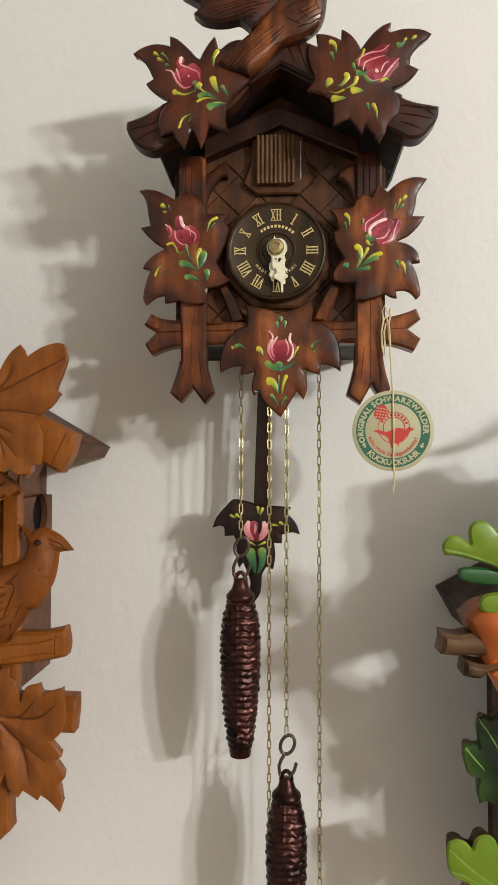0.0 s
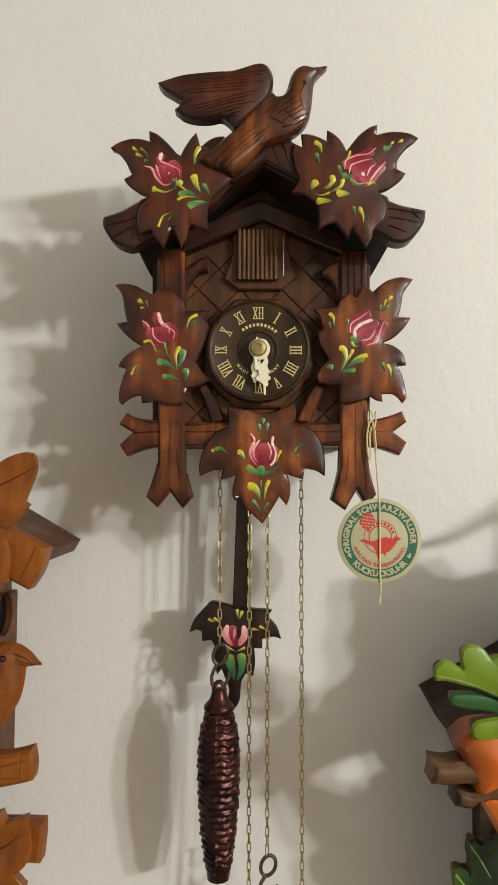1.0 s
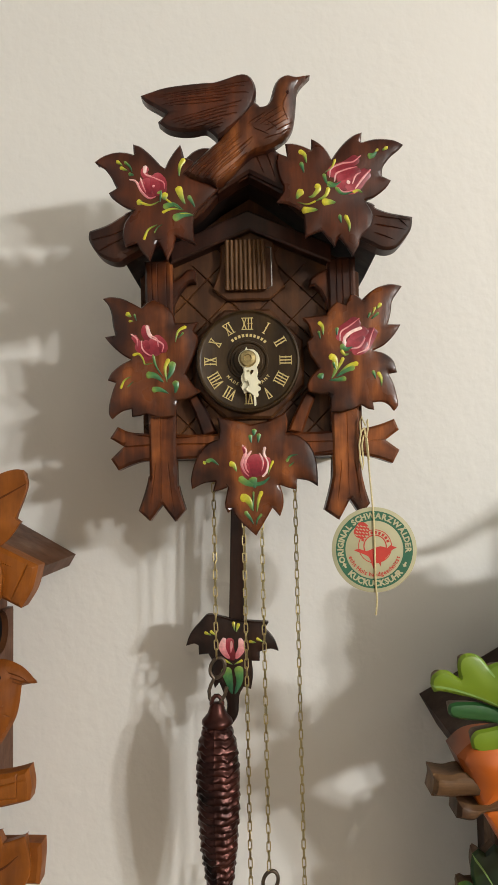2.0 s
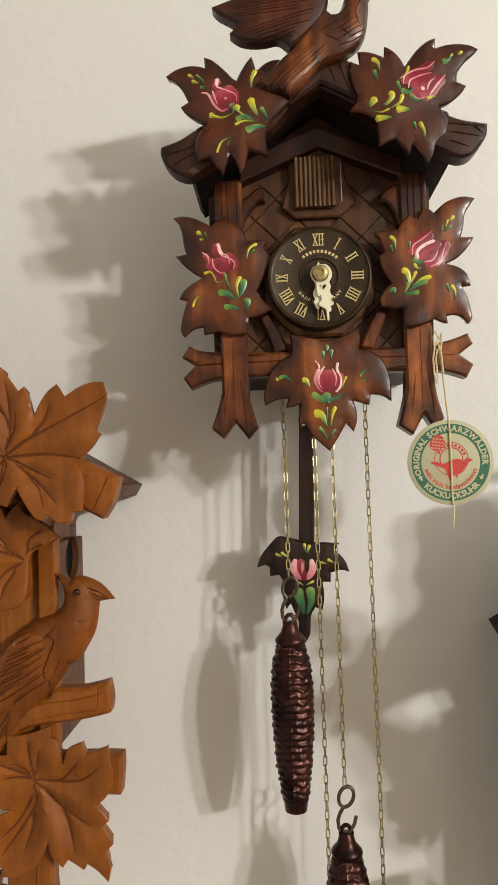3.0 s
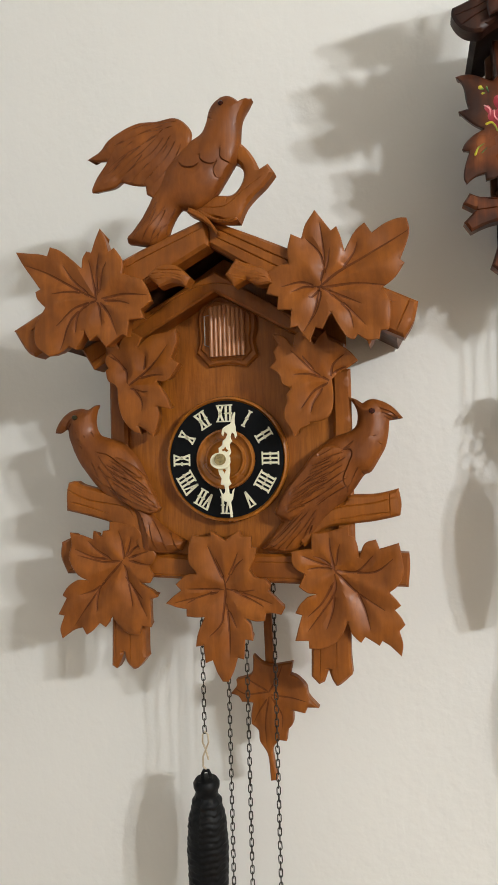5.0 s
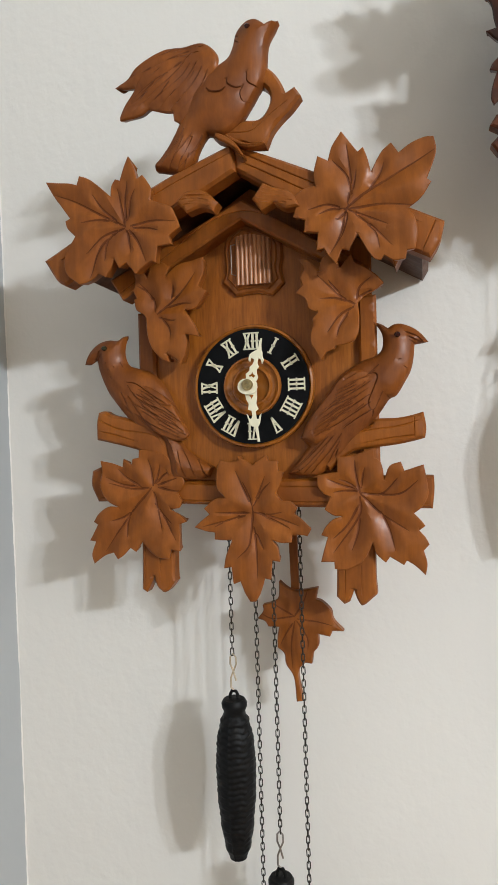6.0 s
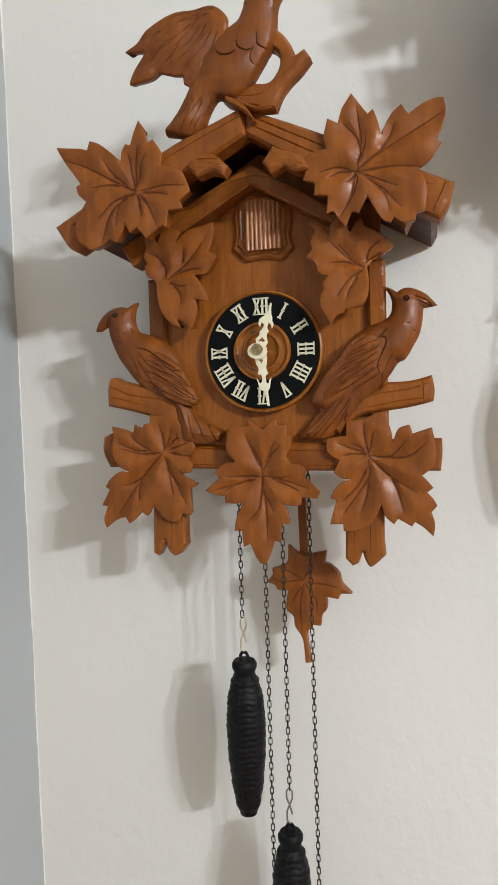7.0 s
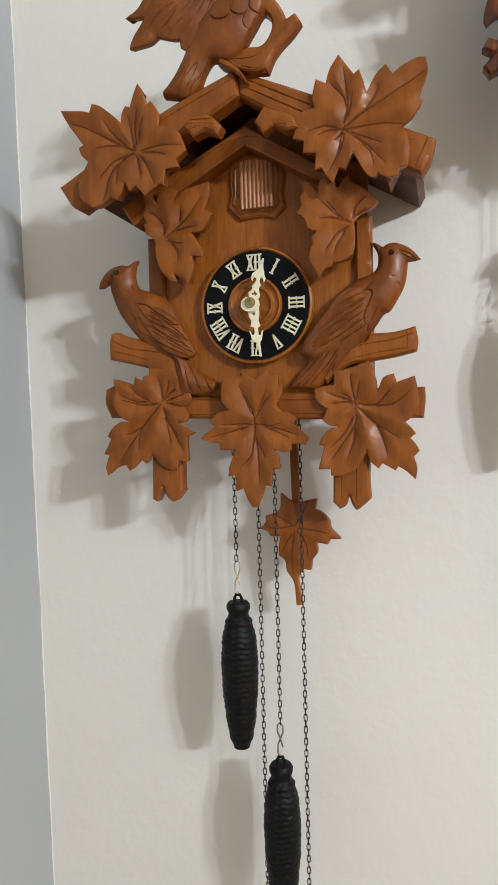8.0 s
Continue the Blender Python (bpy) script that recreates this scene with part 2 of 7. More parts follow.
# ---- building helpers ----


def thing(name, place, label, category, group="", kind=""):
    ob = new(name)
    ob.empty_display_size = 0.02
    ob.location = place
    return tagged(ob, label, category, group, kind)


def part(name, mesh, material, parent, label=""):
    """Links a mesh, in millimetres of its parent's space, as one part."""
    for m in material if isinstance(material, (list, tuple)) else [material]:
        mesh.materials.append(m)
    ob = new(name, mesh)
    ob.parent = parent
    return tagged(ob, label) if label else ob


def mesh_of(verts, faces, smooth_count=0, slots=None, crease=0.65):
    me = bpy.data.meshes.new("shape")
    me.from_pydata([(x * 0.001, y * 0.001, z * 0.001) for x, y, z in verts], [], faces)
    flags = np.zeros(len(me.polygons), bool)
    flags[:smooth_count] = True
    me.polygons.foreach_set("use_smooth", flags)
    if slots is not None:
        me.polygons.foreach_set("material_index", np.array(slots, np.int32))
    if smooth_count:
        me.set_sharp_from_angle(angle=crease)
    me.update()
    return me


def flowing(points, closed=True, most=2.2, sharp=48):
    """A line through the points, curved where they bend gently and cornered where they turn sharply."""
    p = [Vector(q) for q in points]
    n = len(p)

    def corner(i):
        if not closed and i in (0, n - 1):
            return True
        a, b = p[i] - p[i - 1], p[(i + 1) % n] - p[i]
        return a.length < 1e-6 or b.length < 1e-6 or math.degrees(a.angle(b)) > sharp

    flags, out = [corner(i) for i in range(n)], []
    for i in range(n if closed else n - 1):
        a, b = p[i], p[(i + 1) % n]
        ta = (b - a) if flags[i] else (b - p[i - 1]) * 0.5
        tb = (b - a) if flags[(i + 1) % n] else (p[(i + 2) % n] - a) * 0.5
        k = max(1, math.ceil((b - a).length / most))
        for j in range(k):
            s = j / k
            out.append(a * (2 * s**3 - 3 * s * s + 1) + ta * (s**3 - 2 * s * s + s) + b * (3 * s * s - 2 * s**3) + tb * (s**3 - s * s))
    if not closed:
        out.append(p[-1])
    return np.array([tuple(v) for v in out])


def away(q, a, b):
    """Distances of the points q from the nearest of the segments a to b."""
    best = np.full(len(q), 1e9)
    for s, e in zip(a, b):
        d = e - s
        f = np.clip(((q - s) @ d) / max(d @ d, 1e-12), 0, 1)[:, None]
        best = np.minimum(best, np.hypot(*(q - s - f * d).T))
    return best


def inside(q, ring):
    hit = np.zeros(len(q), bool)
    for (x0, z0), (x1, z1) in zip(ring, np.roll(ring, -1, 0)):
        if z0 != z1:
            hit ^= ((z0 > q[:, 1]) != (z1 > q[:, 1])) & (q[:, 0] < (x1 - x0) * (q[:, 1] - z0) / (z1 - z0) + x0)
    return hit


def taper(along):
    """How wide a chisel cut runs along its way: quickly in, slowly out."""
    return np.clip(0.5 + along / 0.3, 0, 1) * np.clip(1.0 - along, 0, 1) ** 0.55 * 0.88 + 0.12


class Carving:
    """A carved board: a flowing outline between two depths, with an eased edge, a crown, chip-carved grooves and soft waves."""

    def __init__(self, outline, back, front, edge=1.0, crown=0.0, reach=8.0, cuts=(), cut=(0.7, 0.9), step=3.0, wave=0.0, both=False, sharp=48, lobes=0.0, holes=(), stain=False, under=0.0, layered=0.0, edged=False):
        self.ring = flowing(outline, True, min(step, 2.4), sharp)
        x, z = self.ring.T
        if (x * np.roll(z, -1) - np.roll(x, -1) * z).sum() < 0:
            self.ring = self.ring[::-1]
        self.back, self.front, self.edge, self.crown, self.reach = back, front, edge, crown, reach
        self.cut, self.wave, self.step, self.both, self.lobes = cut, wave, step, both, lobes
        self.cuts = [flowing(c, False, 1.6, 80) for c in cuts]
        self.seed, self.stain, self.under, self.layered, self.edged = random.random() * 50, stain, under, layered, edged
        self.holes = [flowing(h, True, 1.2, 60) for h in holes]

    def height(self, q, free=True):
        d = away(q, self.ring, np.roll(self.ring, -1, 0))
        h = self.crown * (1 - np.exp(-d / self.reach)) - self.edge * np.clip(1 - d / max(self.edge, 0.01), 0, 1) ** 2
        if self.wave:
            h = h + self.wave * np.array([noise.noise(Vector((a * 0.055, b * 0.055, self.seed))) for a, b in q]) * np.clip(d / 2, 0, 1)
        deep = np.zeros(len(q))
        for c in self.cuts:
            w, k = self.cut
            e = away(q, c[:-1], c[1:])
            along = np.clip(np.hypot(*(q - c[0]).T) / max(np.hypot(*(c[-1] - c[0])), 1e-6), 0, 1)
            thin = taper(along)
            deep = np.maximum(deep, k * np.clip(1 - e / (w * thin), 0, 1) * (0.3 + 0.7 * thin))
            if self.lobes:
                deep = np.maximum(deep, self.lobes * np.clip(1 - e / 12.0, 0, 1) ** 1.3 * (0.25 + 0.75 * thin))
            if self.layered:
                i = np.argmin([np.hypot(*(q - p).T) for p in c], 0).clip(1, len(c) - 2) if len(c) > 2 else np.ones(len(q), int)
                t = c[np.minimum(i + 1, len(c) - 1)] - c[i - 1]
                low = (t[:, 0] * (q - c[i])[:, 1] - t[:, 1] * (q - c[i])[:, 0]) < 0
                ended = np.minimum(along / 0.1, 1) * np.clip((1.02 - along) / 0.12, 0, 1)
                deep = np.maximum(deep, self.layered * min(1, np.hypot(*(c[-1] - c[0])) / 14) * np.exp(-e / 2.6) * low * ended)
        if self.lobes:
            h = h + 2.2 * np.array([noise.noise(Vector((a * 0.03, b * 0.03, self.seed + 7))) for a, b in q])
        return h - deep

    def mesh(self):
        ring, step, w = self.ring, self.step, self.cut[0]
        lo, hi = ring.min(0), ring.max(0)
        rows = np.arange(lo[1], hi[1], step * 0.866)
        grid = np.array([(a + (step / 2 if r % 2 else 0), b) for r, b in enumerate(rows) for a in np.arange(lo[0], hi[0], step)])
        if len(grid) == 0:
            grid = np.zeros((0, 2))
        far = lambda q: away(q, ring, np.roll(ring, -1, 0))  # noqa: E731
        grid = grid[inside(grid, ring)] if len(grid) else grid
        grid = grid[far(grid) > min(0.55 * step, 1.2)] if len(grid) else grid
        extra, lines = [], []
        for c in self.cuts:
            if len(grid):
                grid = grid[away(grid, c[:-1], c[1:]) > 1.25 * w]
            t = np.gradient(c, axis=0)
            t /= np.maximum(np.hypot(*t.T), 1e-6)[:, None]
            side = np.stack([-t[:, 1], t[:, 0]], 1) * w * taper(np.linspace(0, 1, len(c)))[:, None]
            for line in (c, c + side, c - side):
                ok = inside(line, ring)
                ok &= far(line) > 0.5
                lines.append([tuple(q) if keep else None for q, keep in zip(line, ok)])
        if self.edge > 0.2:
            t = np.roll(ring, -1, 0) - np.roll(ring, 1, 0)
            t /= np.maximum(np.hypot(*t.T), 1e-6)[:, None]
            inset = ring + np.stack([-t[:, 1], t[:, 0]], 1) * self.edge
            inset = inset[inside(inset, ring)]
            inset = inset[far(inset) > 0.8 * self.edge]
            if self.cuts and len(inset):
                inset = inset[np.min([away(inset, c[:-1], c[1:]) for c in self.cuts], 0) > 0.6 * w]
            grid = np.concatenate([grid, inset])
        n, m = len(ring), 0
        pts, ties = [tuple(q) for q in ring], []
        for hole in self.holes:
            if len(grid):
                grid = grid[~inside(grid, hole)]
                grid = grid[away(grid, hole, np.roll(hole, -1, 0)) > 0.4]
            ties += [(len(pts) + i, len(pts) + (i + 1) % len(hole)) for i in range(len(hole))]
            pts += [tuple(q) for q in hole]
            m += len(hole)
        for line in lines:
            for i, q in enumerate(line):
                if q is None:
                    continue
                if i and line[i - 1] is not None:
                    ties.append((len(pts) - 1, len(pts)))
                pts.append(q)
        pts += [tuple(q) for q in grid]
        q, tris = self.delaunay(pts, n, ties, n + m)
        for hole in self.holes:
            centre = np.array([q[t].mean(0) for t in tris])
            tris = [t for t, out in zip(tris, ~inside(centre, hole)) if out]
        h = self.height(q)
        rims, at = [list(range(n))], n
        for hole in self.holes:
            rims.append(list(range(at, at + len(hole)))[::-1])
            at += len(hole)
        if self.both:
            mid, half = (self.front + self.back) / 2, (self.front - self.back) / 2
            verts = [(a, -(mid + half + b), z) for (a, z), b in zip(q, h)]
            verts += [(a, -(mid - half - b), z) for (a, z), b in zip(q, h)]
            k = len(q)
            faces = tris + [[t[0] + k, t[2] + k, t[1] + k] for t in tris]
            faces += [[r[i], r[i] + k, r[(i + 1) % len(r)] + k, r[(i + 1) % len(r)]] for r in rims for i in range(len(r))]
        else:
            verts = [(a, -(self.front + b), z) for (a, z), b in zip(q, h)]
            faces, back = list(tris), []
            for r in rims:
                k, e = len(verts), len(r)
                loop = q[r]
                t = np.roll(loop, -2, 0) - np.roll(loop, 2, 0)
                t /= np.maximum(np.hypot(*t.T), 1e-6)[:, None]
                low = loop + np.stack([-t[:, 1], t[:, 0]], 1) * self.under
                verts += [(q[i][0], -(self.front + h[i]), q[i][1]) for i in r] + [(a, -self.back, z) for a, z in low]
                faces += [[k + i, k + e + i, k + e + (i + 1) % e, k + (i + 1) % e] for i in range(e)]
                if self.under:
                    m, inner = len(verts), {i: k + e + j for j, i in enumerate(r)}
                    gap = np.array([np.hypot(*(loop - p).T) for p in q[n:]])
                    near = gap.argmin(1)
                    pull = (low - loop)[near] * np.clip(1 - gap.min(1) / (3 * self.under), 0, 1)[:, None]
                    verts += [(a, -self.back, z) for a, z in q[n:] + pull]
                    back += [[inner.get(i, m + i - n) for i in reversed(t)] for t in tris]
                elif not self.holes:
                    back.append([k + e + i for i in reversed(range(e))])
            faces += back
        slots = None
        if self.edged:
            slots = [0 if k < len(tris) else 2 for k in range(len(faces))]
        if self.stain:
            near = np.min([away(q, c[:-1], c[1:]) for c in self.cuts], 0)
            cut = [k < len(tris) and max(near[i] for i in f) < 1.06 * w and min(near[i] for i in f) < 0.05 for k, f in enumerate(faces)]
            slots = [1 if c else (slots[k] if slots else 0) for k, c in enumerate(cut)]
        me = mesh_of(verts, faces, len(faces), slots, 0.5)
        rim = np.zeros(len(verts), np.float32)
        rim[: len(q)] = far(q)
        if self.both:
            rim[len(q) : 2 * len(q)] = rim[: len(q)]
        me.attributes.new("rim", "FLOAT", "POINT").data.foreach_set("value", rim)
        return me

    @staticmethod
    def delaunay(pts, n, ties, fixed):
        v, _, f, source, _, _ = delaunay_2d_cdt([Vector(p) for p in pts], [(i, (i + 1) % n) for i in range(n)] + ties, [list(range(n))], 1, 1e-4)
        first = {}
        for made, olds in enumerate(source):
            for o in olds:
                first[o] = made
        order = [first[i] for i in range(fixed)]
        used = set(order)
        order += [i for i in range(len(v)) if i not in used]
        back = {o: i for i, o in enumerate(order)}
        tris = []
        for face in f:
            t = [back[i] for i in face]
            a, b, c = (v[i] for i in face[:3])
            tris.append(t if (b - a).cross(c - a) > 0 else t[::-1])
        return np.array([tuple(v[i]) for i in order]), tris


def fan(start, end, n, bend=0.6, seed=1):
    """Cut lines for feathers, from along one line to along another."""
    rng, out = random.Random(seed), []
    for i in range(n):
        s = (i + 0.5) / n
        a, b = Vector(start[0]).lerp(Vector(start[1]), s), Vector(end[0]).lerp(Vector(end[1]), s)
        a, b = a.lerp(b, rng.uniform(0, 0.32)), b.lerp(a, rng.uniform(0, 0.12))
        across = Vector((-(b - a).y, (b - a).x)).normalized()
        out.append([tuple(a), tuple(a.lerp(b, 0.5) + across * rng.uniform(-bend, bend)), tuple(b)])
    return out


def box(x0, x1, y0, y1, z0, z1):
    v = [(x, y, z) for x in (x0, x1) for y in (y0, y1) for z in (z0, z1)]
    return mesh_of(v, [[0, 1, 3, 2], [4, 6, 7, 5], [0, 4, 5, 1], [2, 3, 7, 6], [0, 2, 6, 4], [1, 5, 7, 3]])


def turned(profile, sides=48, centre=(0, 0), ripple=None):
    """A body turned about the z axis, from (radius, z) pairs; closed at both ends where the radius is 0."""
    v, f = [], []
    for r, z in profile:
        for k in range(sides):
            a = 2 * math.pi * k / sides
            rr = r if ripple is None else ripple(r, z, a)
            v.append((centre[0] + rr * math.cos(a), centre[1] + rr * math.sin(a), z))
    for j in range(len(profile) - 1):
        for k in range(sides):
            a, b = j * sides + k, j * sides + (k + 1) % sides
            f.append([a, a + sides, b + sides, b])
    f += [list(range(sides)), [len(v) - 1 - k for k in range(sides)]]
    return mesh_of(v, f, len(f) - 2)


def disc(profile, sides=96):
    """A turned disc that faces the room, from (radius, depth) pairs from the rim's back to the middle."""
    v, f = [], []
    for r, d in profile:
        v += [(r * math.sin(2 * math.pi * k / sides), -d, r * math.cos(2 * math.pi * k / sides)) for k in range(sides)]
    for j in range(len(profile) - 1):
        for k in range(sides):
            a, b = j * sides + k, j * sides + (k + 1) % sides
            f.append([a, b, b + sides, a + sides])
    f.append([(len(profile) - 1) * sides + k for k in range(sides)])
    return mesh_of(v, f, len(f))


def tube(points, r, sides=8, closed=False, thin=None):
    p = [Vector(q) for q in points]
    n = len(p)
    v, f, last = [], [], None
    for i in range(n):
        a = p[i - 1] if (i or closed) else p[0]
        b = p[(i + 1) % n] if (i < n - 1 or closed) else p[-1]
        t = (b - a).normalized()
        u = (Vector((0, 1, 0)) if last is None else last)
        u = (u - t * u.dot(t))
        u = u.normalized() if u.length > 1e-4 else t.orthogonal().normalized()
        last, w = u, t.cross(u)
        k = r if thin is None else r * thin(i / max(n - 1, 1))
        v += [tuple(p[i] + (u * math.cos(2 * math.pi * s / sides) + w * math.sin(2 * math.pi * s / sides)) * k) for s in range(sides)]
    for i in range(n if closed else n - 1):
        for s in range(sides):
            a, b = i * sides, ((i + 1) % n) * sides
            f.append([a + s, b + s, b + (s + 1) % sides, a + (s + 1) % sides])
    if not closed:
        f += [list(range(sides)), [len(v) - 1 - s for s in range(sides)]]
    return mesh_of(v, f, len(f))


def strokes(rows, surface, raised=0.28):
    """Brush strokes of thick paint that lie on a carving."""
    v, f, slots, run, names = [], [], [], [], list(PAINTS)
    for order, (colour, width, line) in enumerate(rows):
        c = flowing(line, False, 0.6, 100)
        t = np.gradient(c, axis=0)
        t /= np.maximum(np.hypot(*t.T), 1e-6)[:, None]
        side = np.stack([-t[:, 1], t[:, 0]], 1)
        n = len(c)
        s = np.linspace(0, 1, n)
        long = np.hypot(*np.diff(c, axis=0).T).sum()
        cap = min(0.5 * width / max(long, 1e-6), 0.4)
        head = np.sqrt(np.clip(1 - (1 - np.clip(s / cap, 0, 1)) ** 2, 0.02, 1))
        if colour in ("yellow", "green"):
            tail = np.clip(1 - (s - cap) / (1 - cap), 0.0, 1) ** 0.62 * 0.92 + 0.08
        elif colour == "pink":
            head, tail = np.clip(np.sin(np.pi * np.clip(s * 0.94 + 0.03, 0, 1)), 0.05, 1) ** 0.45, 1.0
        else:
            tail = np.sqrt(np.clip(1 - (1 - np.clip((1 - s) / cap, 0, 1)) ** 2, 0.02, 1))
        swell = head * tail * width / 2 * {"crimson": 1.2, "pink": 1.45, "white": 1.15, "yellow": 1.22, "green": 1.25}[colour]
        rails = [c + side * swell[:, None] * k for k in (-1, -0.55, 0, 0.55, 1)]
        lift = raised * (1 + 0.06 * order)
        lifts = [0.02, 0.8 * lift, lift, 0.8 * lift, 0.02]
        base = len(v)
        for rail, up in zip(rails, lifts):
            h = surface.front + surface.height(rail)
            v += [(a, -(k + up), z) for (a, z), k in zip(rail, h)]
        for j in range(4):
            for i in range(n - 1):
                a = base + j * n + i
                f.append([a, a + 1, a + n + 1, a + n])
                slots.append(names.index(colour))
        run += list(np.linspace(0, 1, n)) * 5
    me = mesh_of(v, f, len(f), slots)
    me.attributes.new("run", "FLOAT", "POINT").data.foreach_set("value", np.array(run, np.float32))
    return me


# ---- plans of the carved pieces ----
D_LEAF_TL = [(-91.3, 119.7), (-85.8, 123.3), (-78.2, 125.4), (-71.3, 125), (-67.2, 123.6), (-67.6, 130.4), (-62.4, 128.2), (-55.4, 121.8), (-50.5, 116.2), (-48.1, 114.7), (-45.7, 119.7), (-42, 125.4), (-38.6, 129.3), (-37.1, 124.6), (-36.4, 121.1), (-29.9, 118.3), (-22.9, 110.1), (-18.8, 103.8), (-15.7, 100.3), (-20.8, 95), (-29, 87.3), (-31, 83.1), (-31.3, 75), (-29.9, 66.6), (-36.4, 69.1), (-41.9, 71.5), (-43.6, 64.5), (-47.3, 56.5), (-50, 62.8), (-53.2, 69.4), (-55.2, 63.5), (-57.9, 56.5), (-62.7, 62.8), (-65.8, 68), (-69.3, 67), (-72.7, 65.6), (-74.5, 71.5), (-73.5, 79.6), (-70.5, 84.8), (-67.1, 88.7), (-73.3, 90.8), (-80.3, 96.1), (-82.7, 99.9), (-77.9, 102.8), (-79, 104.9), (-81.5, 110.2), (-85.7, 115.5), (-89.2, 117.6)]
D_LEAF_TR = [(97.7, 125.6), (92.6, 128.4), (86.4, 129.5), (79.6, 129.5), (72, 127.7), (72.7, 134.1), (67.6, 132.3), (61.7, 127.7), (57.2, 122.4), (53.7, 117.5), (51.3, 122.4), (47.6, 127), (43.5, 129.9), (41.7, 130.6), (41.4, 123.9), (36.6, 126.3), (30.7, 128.1), (25.6, 128.1), (26.6, 120), (21.1, 122.5), (20, 115.4), (21.7, 106.6), (24.1, 99.5), (19.7, 91.4), (27.9, 89.7), (32.3, 87.2), (35.7, 83.7), (36.4, 69.1), (41.5, 71.2), (46.6, 73.2), (50.4, 68), (54.4, 62.8), (56.8, 69.1), (60.2, 64.5), (64.9, 56.9), (68.7, 63.5), (70.5, 69.1), (76.7, 75), (77.8, 82), (75.8, 87.2), (73.1, 91.4), (79.2, 93.2), (86.1, 98.4), (89.6, 103.4), (84.1, 106.2), (84.9, 111.8), (89.8, 118.2), (95, 122.4)]
D_LEAF_L = [(-93.7, 43), (-88.9, 44.1), (-81.6, 43), (-75.3, 40), (-68.7, 36.3), (-64.7, 40), (-60.7, 41.5), (-53.3, 37.4), (-48.1, 32.2), (-46.6, 25.9), (-39.3, 25.9), (-31.6, 26.3), (-34.9, 20.4), (-31.9, 15.2), (-35.5, 2.7), (-40.2, -7.6), (-35.4, -14.9), (-30.6, -19.3), (-39, -23.4), (-46.2, -24.8), (-47.2, -34.7), (-57, -35.4), (-65.7, -32.9), (-69.4, -34), (-75.2, -34.7), (-75.6, -29.6), (-80.7, -30.7), (-84.3, -32.9), (-87.9, -35.8), (-90.1, -32.6), (-89.8, -26), (-87.7, -17.9), (-85.6, -12.4), (-90.8, -10.6), (-88.3, -5.8), (-82.9, -1.1), (-75.6, 2.6), (-81.1, 5.9), (-87.4, 11.5), (-92.6, 17.7), (-85.7, 18.8), (-87.2, 25.5), (-88.1, 32.9), (-90, 38.5)]
D_LEAF_R = [(100.6, 46.8), (96.6, 47.9), (91.5, 48.2), (84.9, 46.4), (79.4, 43), (74.6, 38.6), (71, 41.6), (67.3, 42.3), (64, 35.3), (58.5, 37.5), (53.4, 33), (51.2, 28.9), (42.8, 28.2), (35.2, 27.5), (39.5, 21.9), (41.3, 14.5), (38, 11.6), (39.8, 3.5), (45.6, -5.7), (40.9, -10.4), (37.6, -16.3), (38.6, -20.7), (45.2, -22.5), (52, -22.8), (52.3, -34.1), (59.6, -34.5), (67.9, -32.3), (71.9, -30.1), (76.2, -32.6), (80.2, -33.4), (79.5, -28.6), (84.9, -28.3), (88.9, -30.1), (92.8, -34.4), (95.4, -31.1), (95.1, -25.7), (93, -16.6), (90.1, -10.4), (95.6, -9.6), (93.5, -1.9), (88.1, 2.8), (80.9, 5), (88.2, 8.7), (94.8, 15.3), (98.8, 21.6), (90.8, 22), (92.7, 29.3), (93.9, 36.8), (97.3, 42.3)]
D_LEAF_B = [(-20.8, -35.9), (-16.5, -36.2), (-9.9, -38), (-3.4, -39.8), (1, -40.9), (6.4, -39.8), (12.6, -38.7), (18.4, -35.8), (23.5, -33.9), (24.6, -40.2), (23.5, -47.4), (30, -48.2), (37.3, -53.6), (41.6, -61.9), (43, -71), (43, -81.5), (37.2, -77.9), (30, -76.5), (28.9, -83.3), (24.5, -82.2), (18.8, -80.1), (20.6, -86.6), (20.6, -93.4), (18.4, -100.3), (13.7, -94.5), (10.1, -100.6), (2.9, -112.1), (-2.5, -107.1), (-9, -100.7), (-11.9, -94.6), (-14.8, -97.5), (-16.6, -91.7), (-14.5, -80.9), (-19.2, -82.7), (-24.2, -83.5), (-22.5, -77.3), (-29.7, -78.1), (-37.6, -81.7), (-38.1, -74.8), (-35.9, -65.8), (-32.4, -58.5), (-26.2, -52.3), (-20.1, -50.1), (-19.4, -43.9)]
D_POST = [(-67, 68.6), (-48.7, 68.6), (-47.6, -65.6), (-46.4, -80.2), (-42.3, -94.8), (-48.8, -102.4), (-57.2, -91.2), (-65.2, -101.7), (-72.5, -94.9), (-68.6, -83.9), (-65.8, -73), (-65.2, -62)]
D_POST_R = [(53.3, 68.6), (71.5, 68.6), (71.1, -36), (71.2, -65.3), (72.9, -79.9), (76.4, -93), (70.2, -100.6), (63.7, -90.1), (56.4, -103.2), (47.3, -96.7), (51, -83.6), (53.3, -72.7), (53.3, -61.7)]
D_BAR = [(-85.9, -40.2), (-78.8, -43.5), (-65.9, -45), (-33.9, -46.4), (1.8, -46.3), (39.6, -46.2), (56.1, -45.5), (74.5, -44.3), (84.7, -42.1), (93.9, -38.8), (96.8, -45.8), (87.9, -52.4), (96.7, -59), (92.2, -67.4), (81.6, -63.8), (70.7, -62), (39.5, -61.7), (1.8, -61.8), (-33.8, -61.9), (-65.7, -62.7), (-76.7, -64.9), (-85.5, -68.6), (-90.4, -61.2), (-82, -53.1), (-90.9, -47.6)]
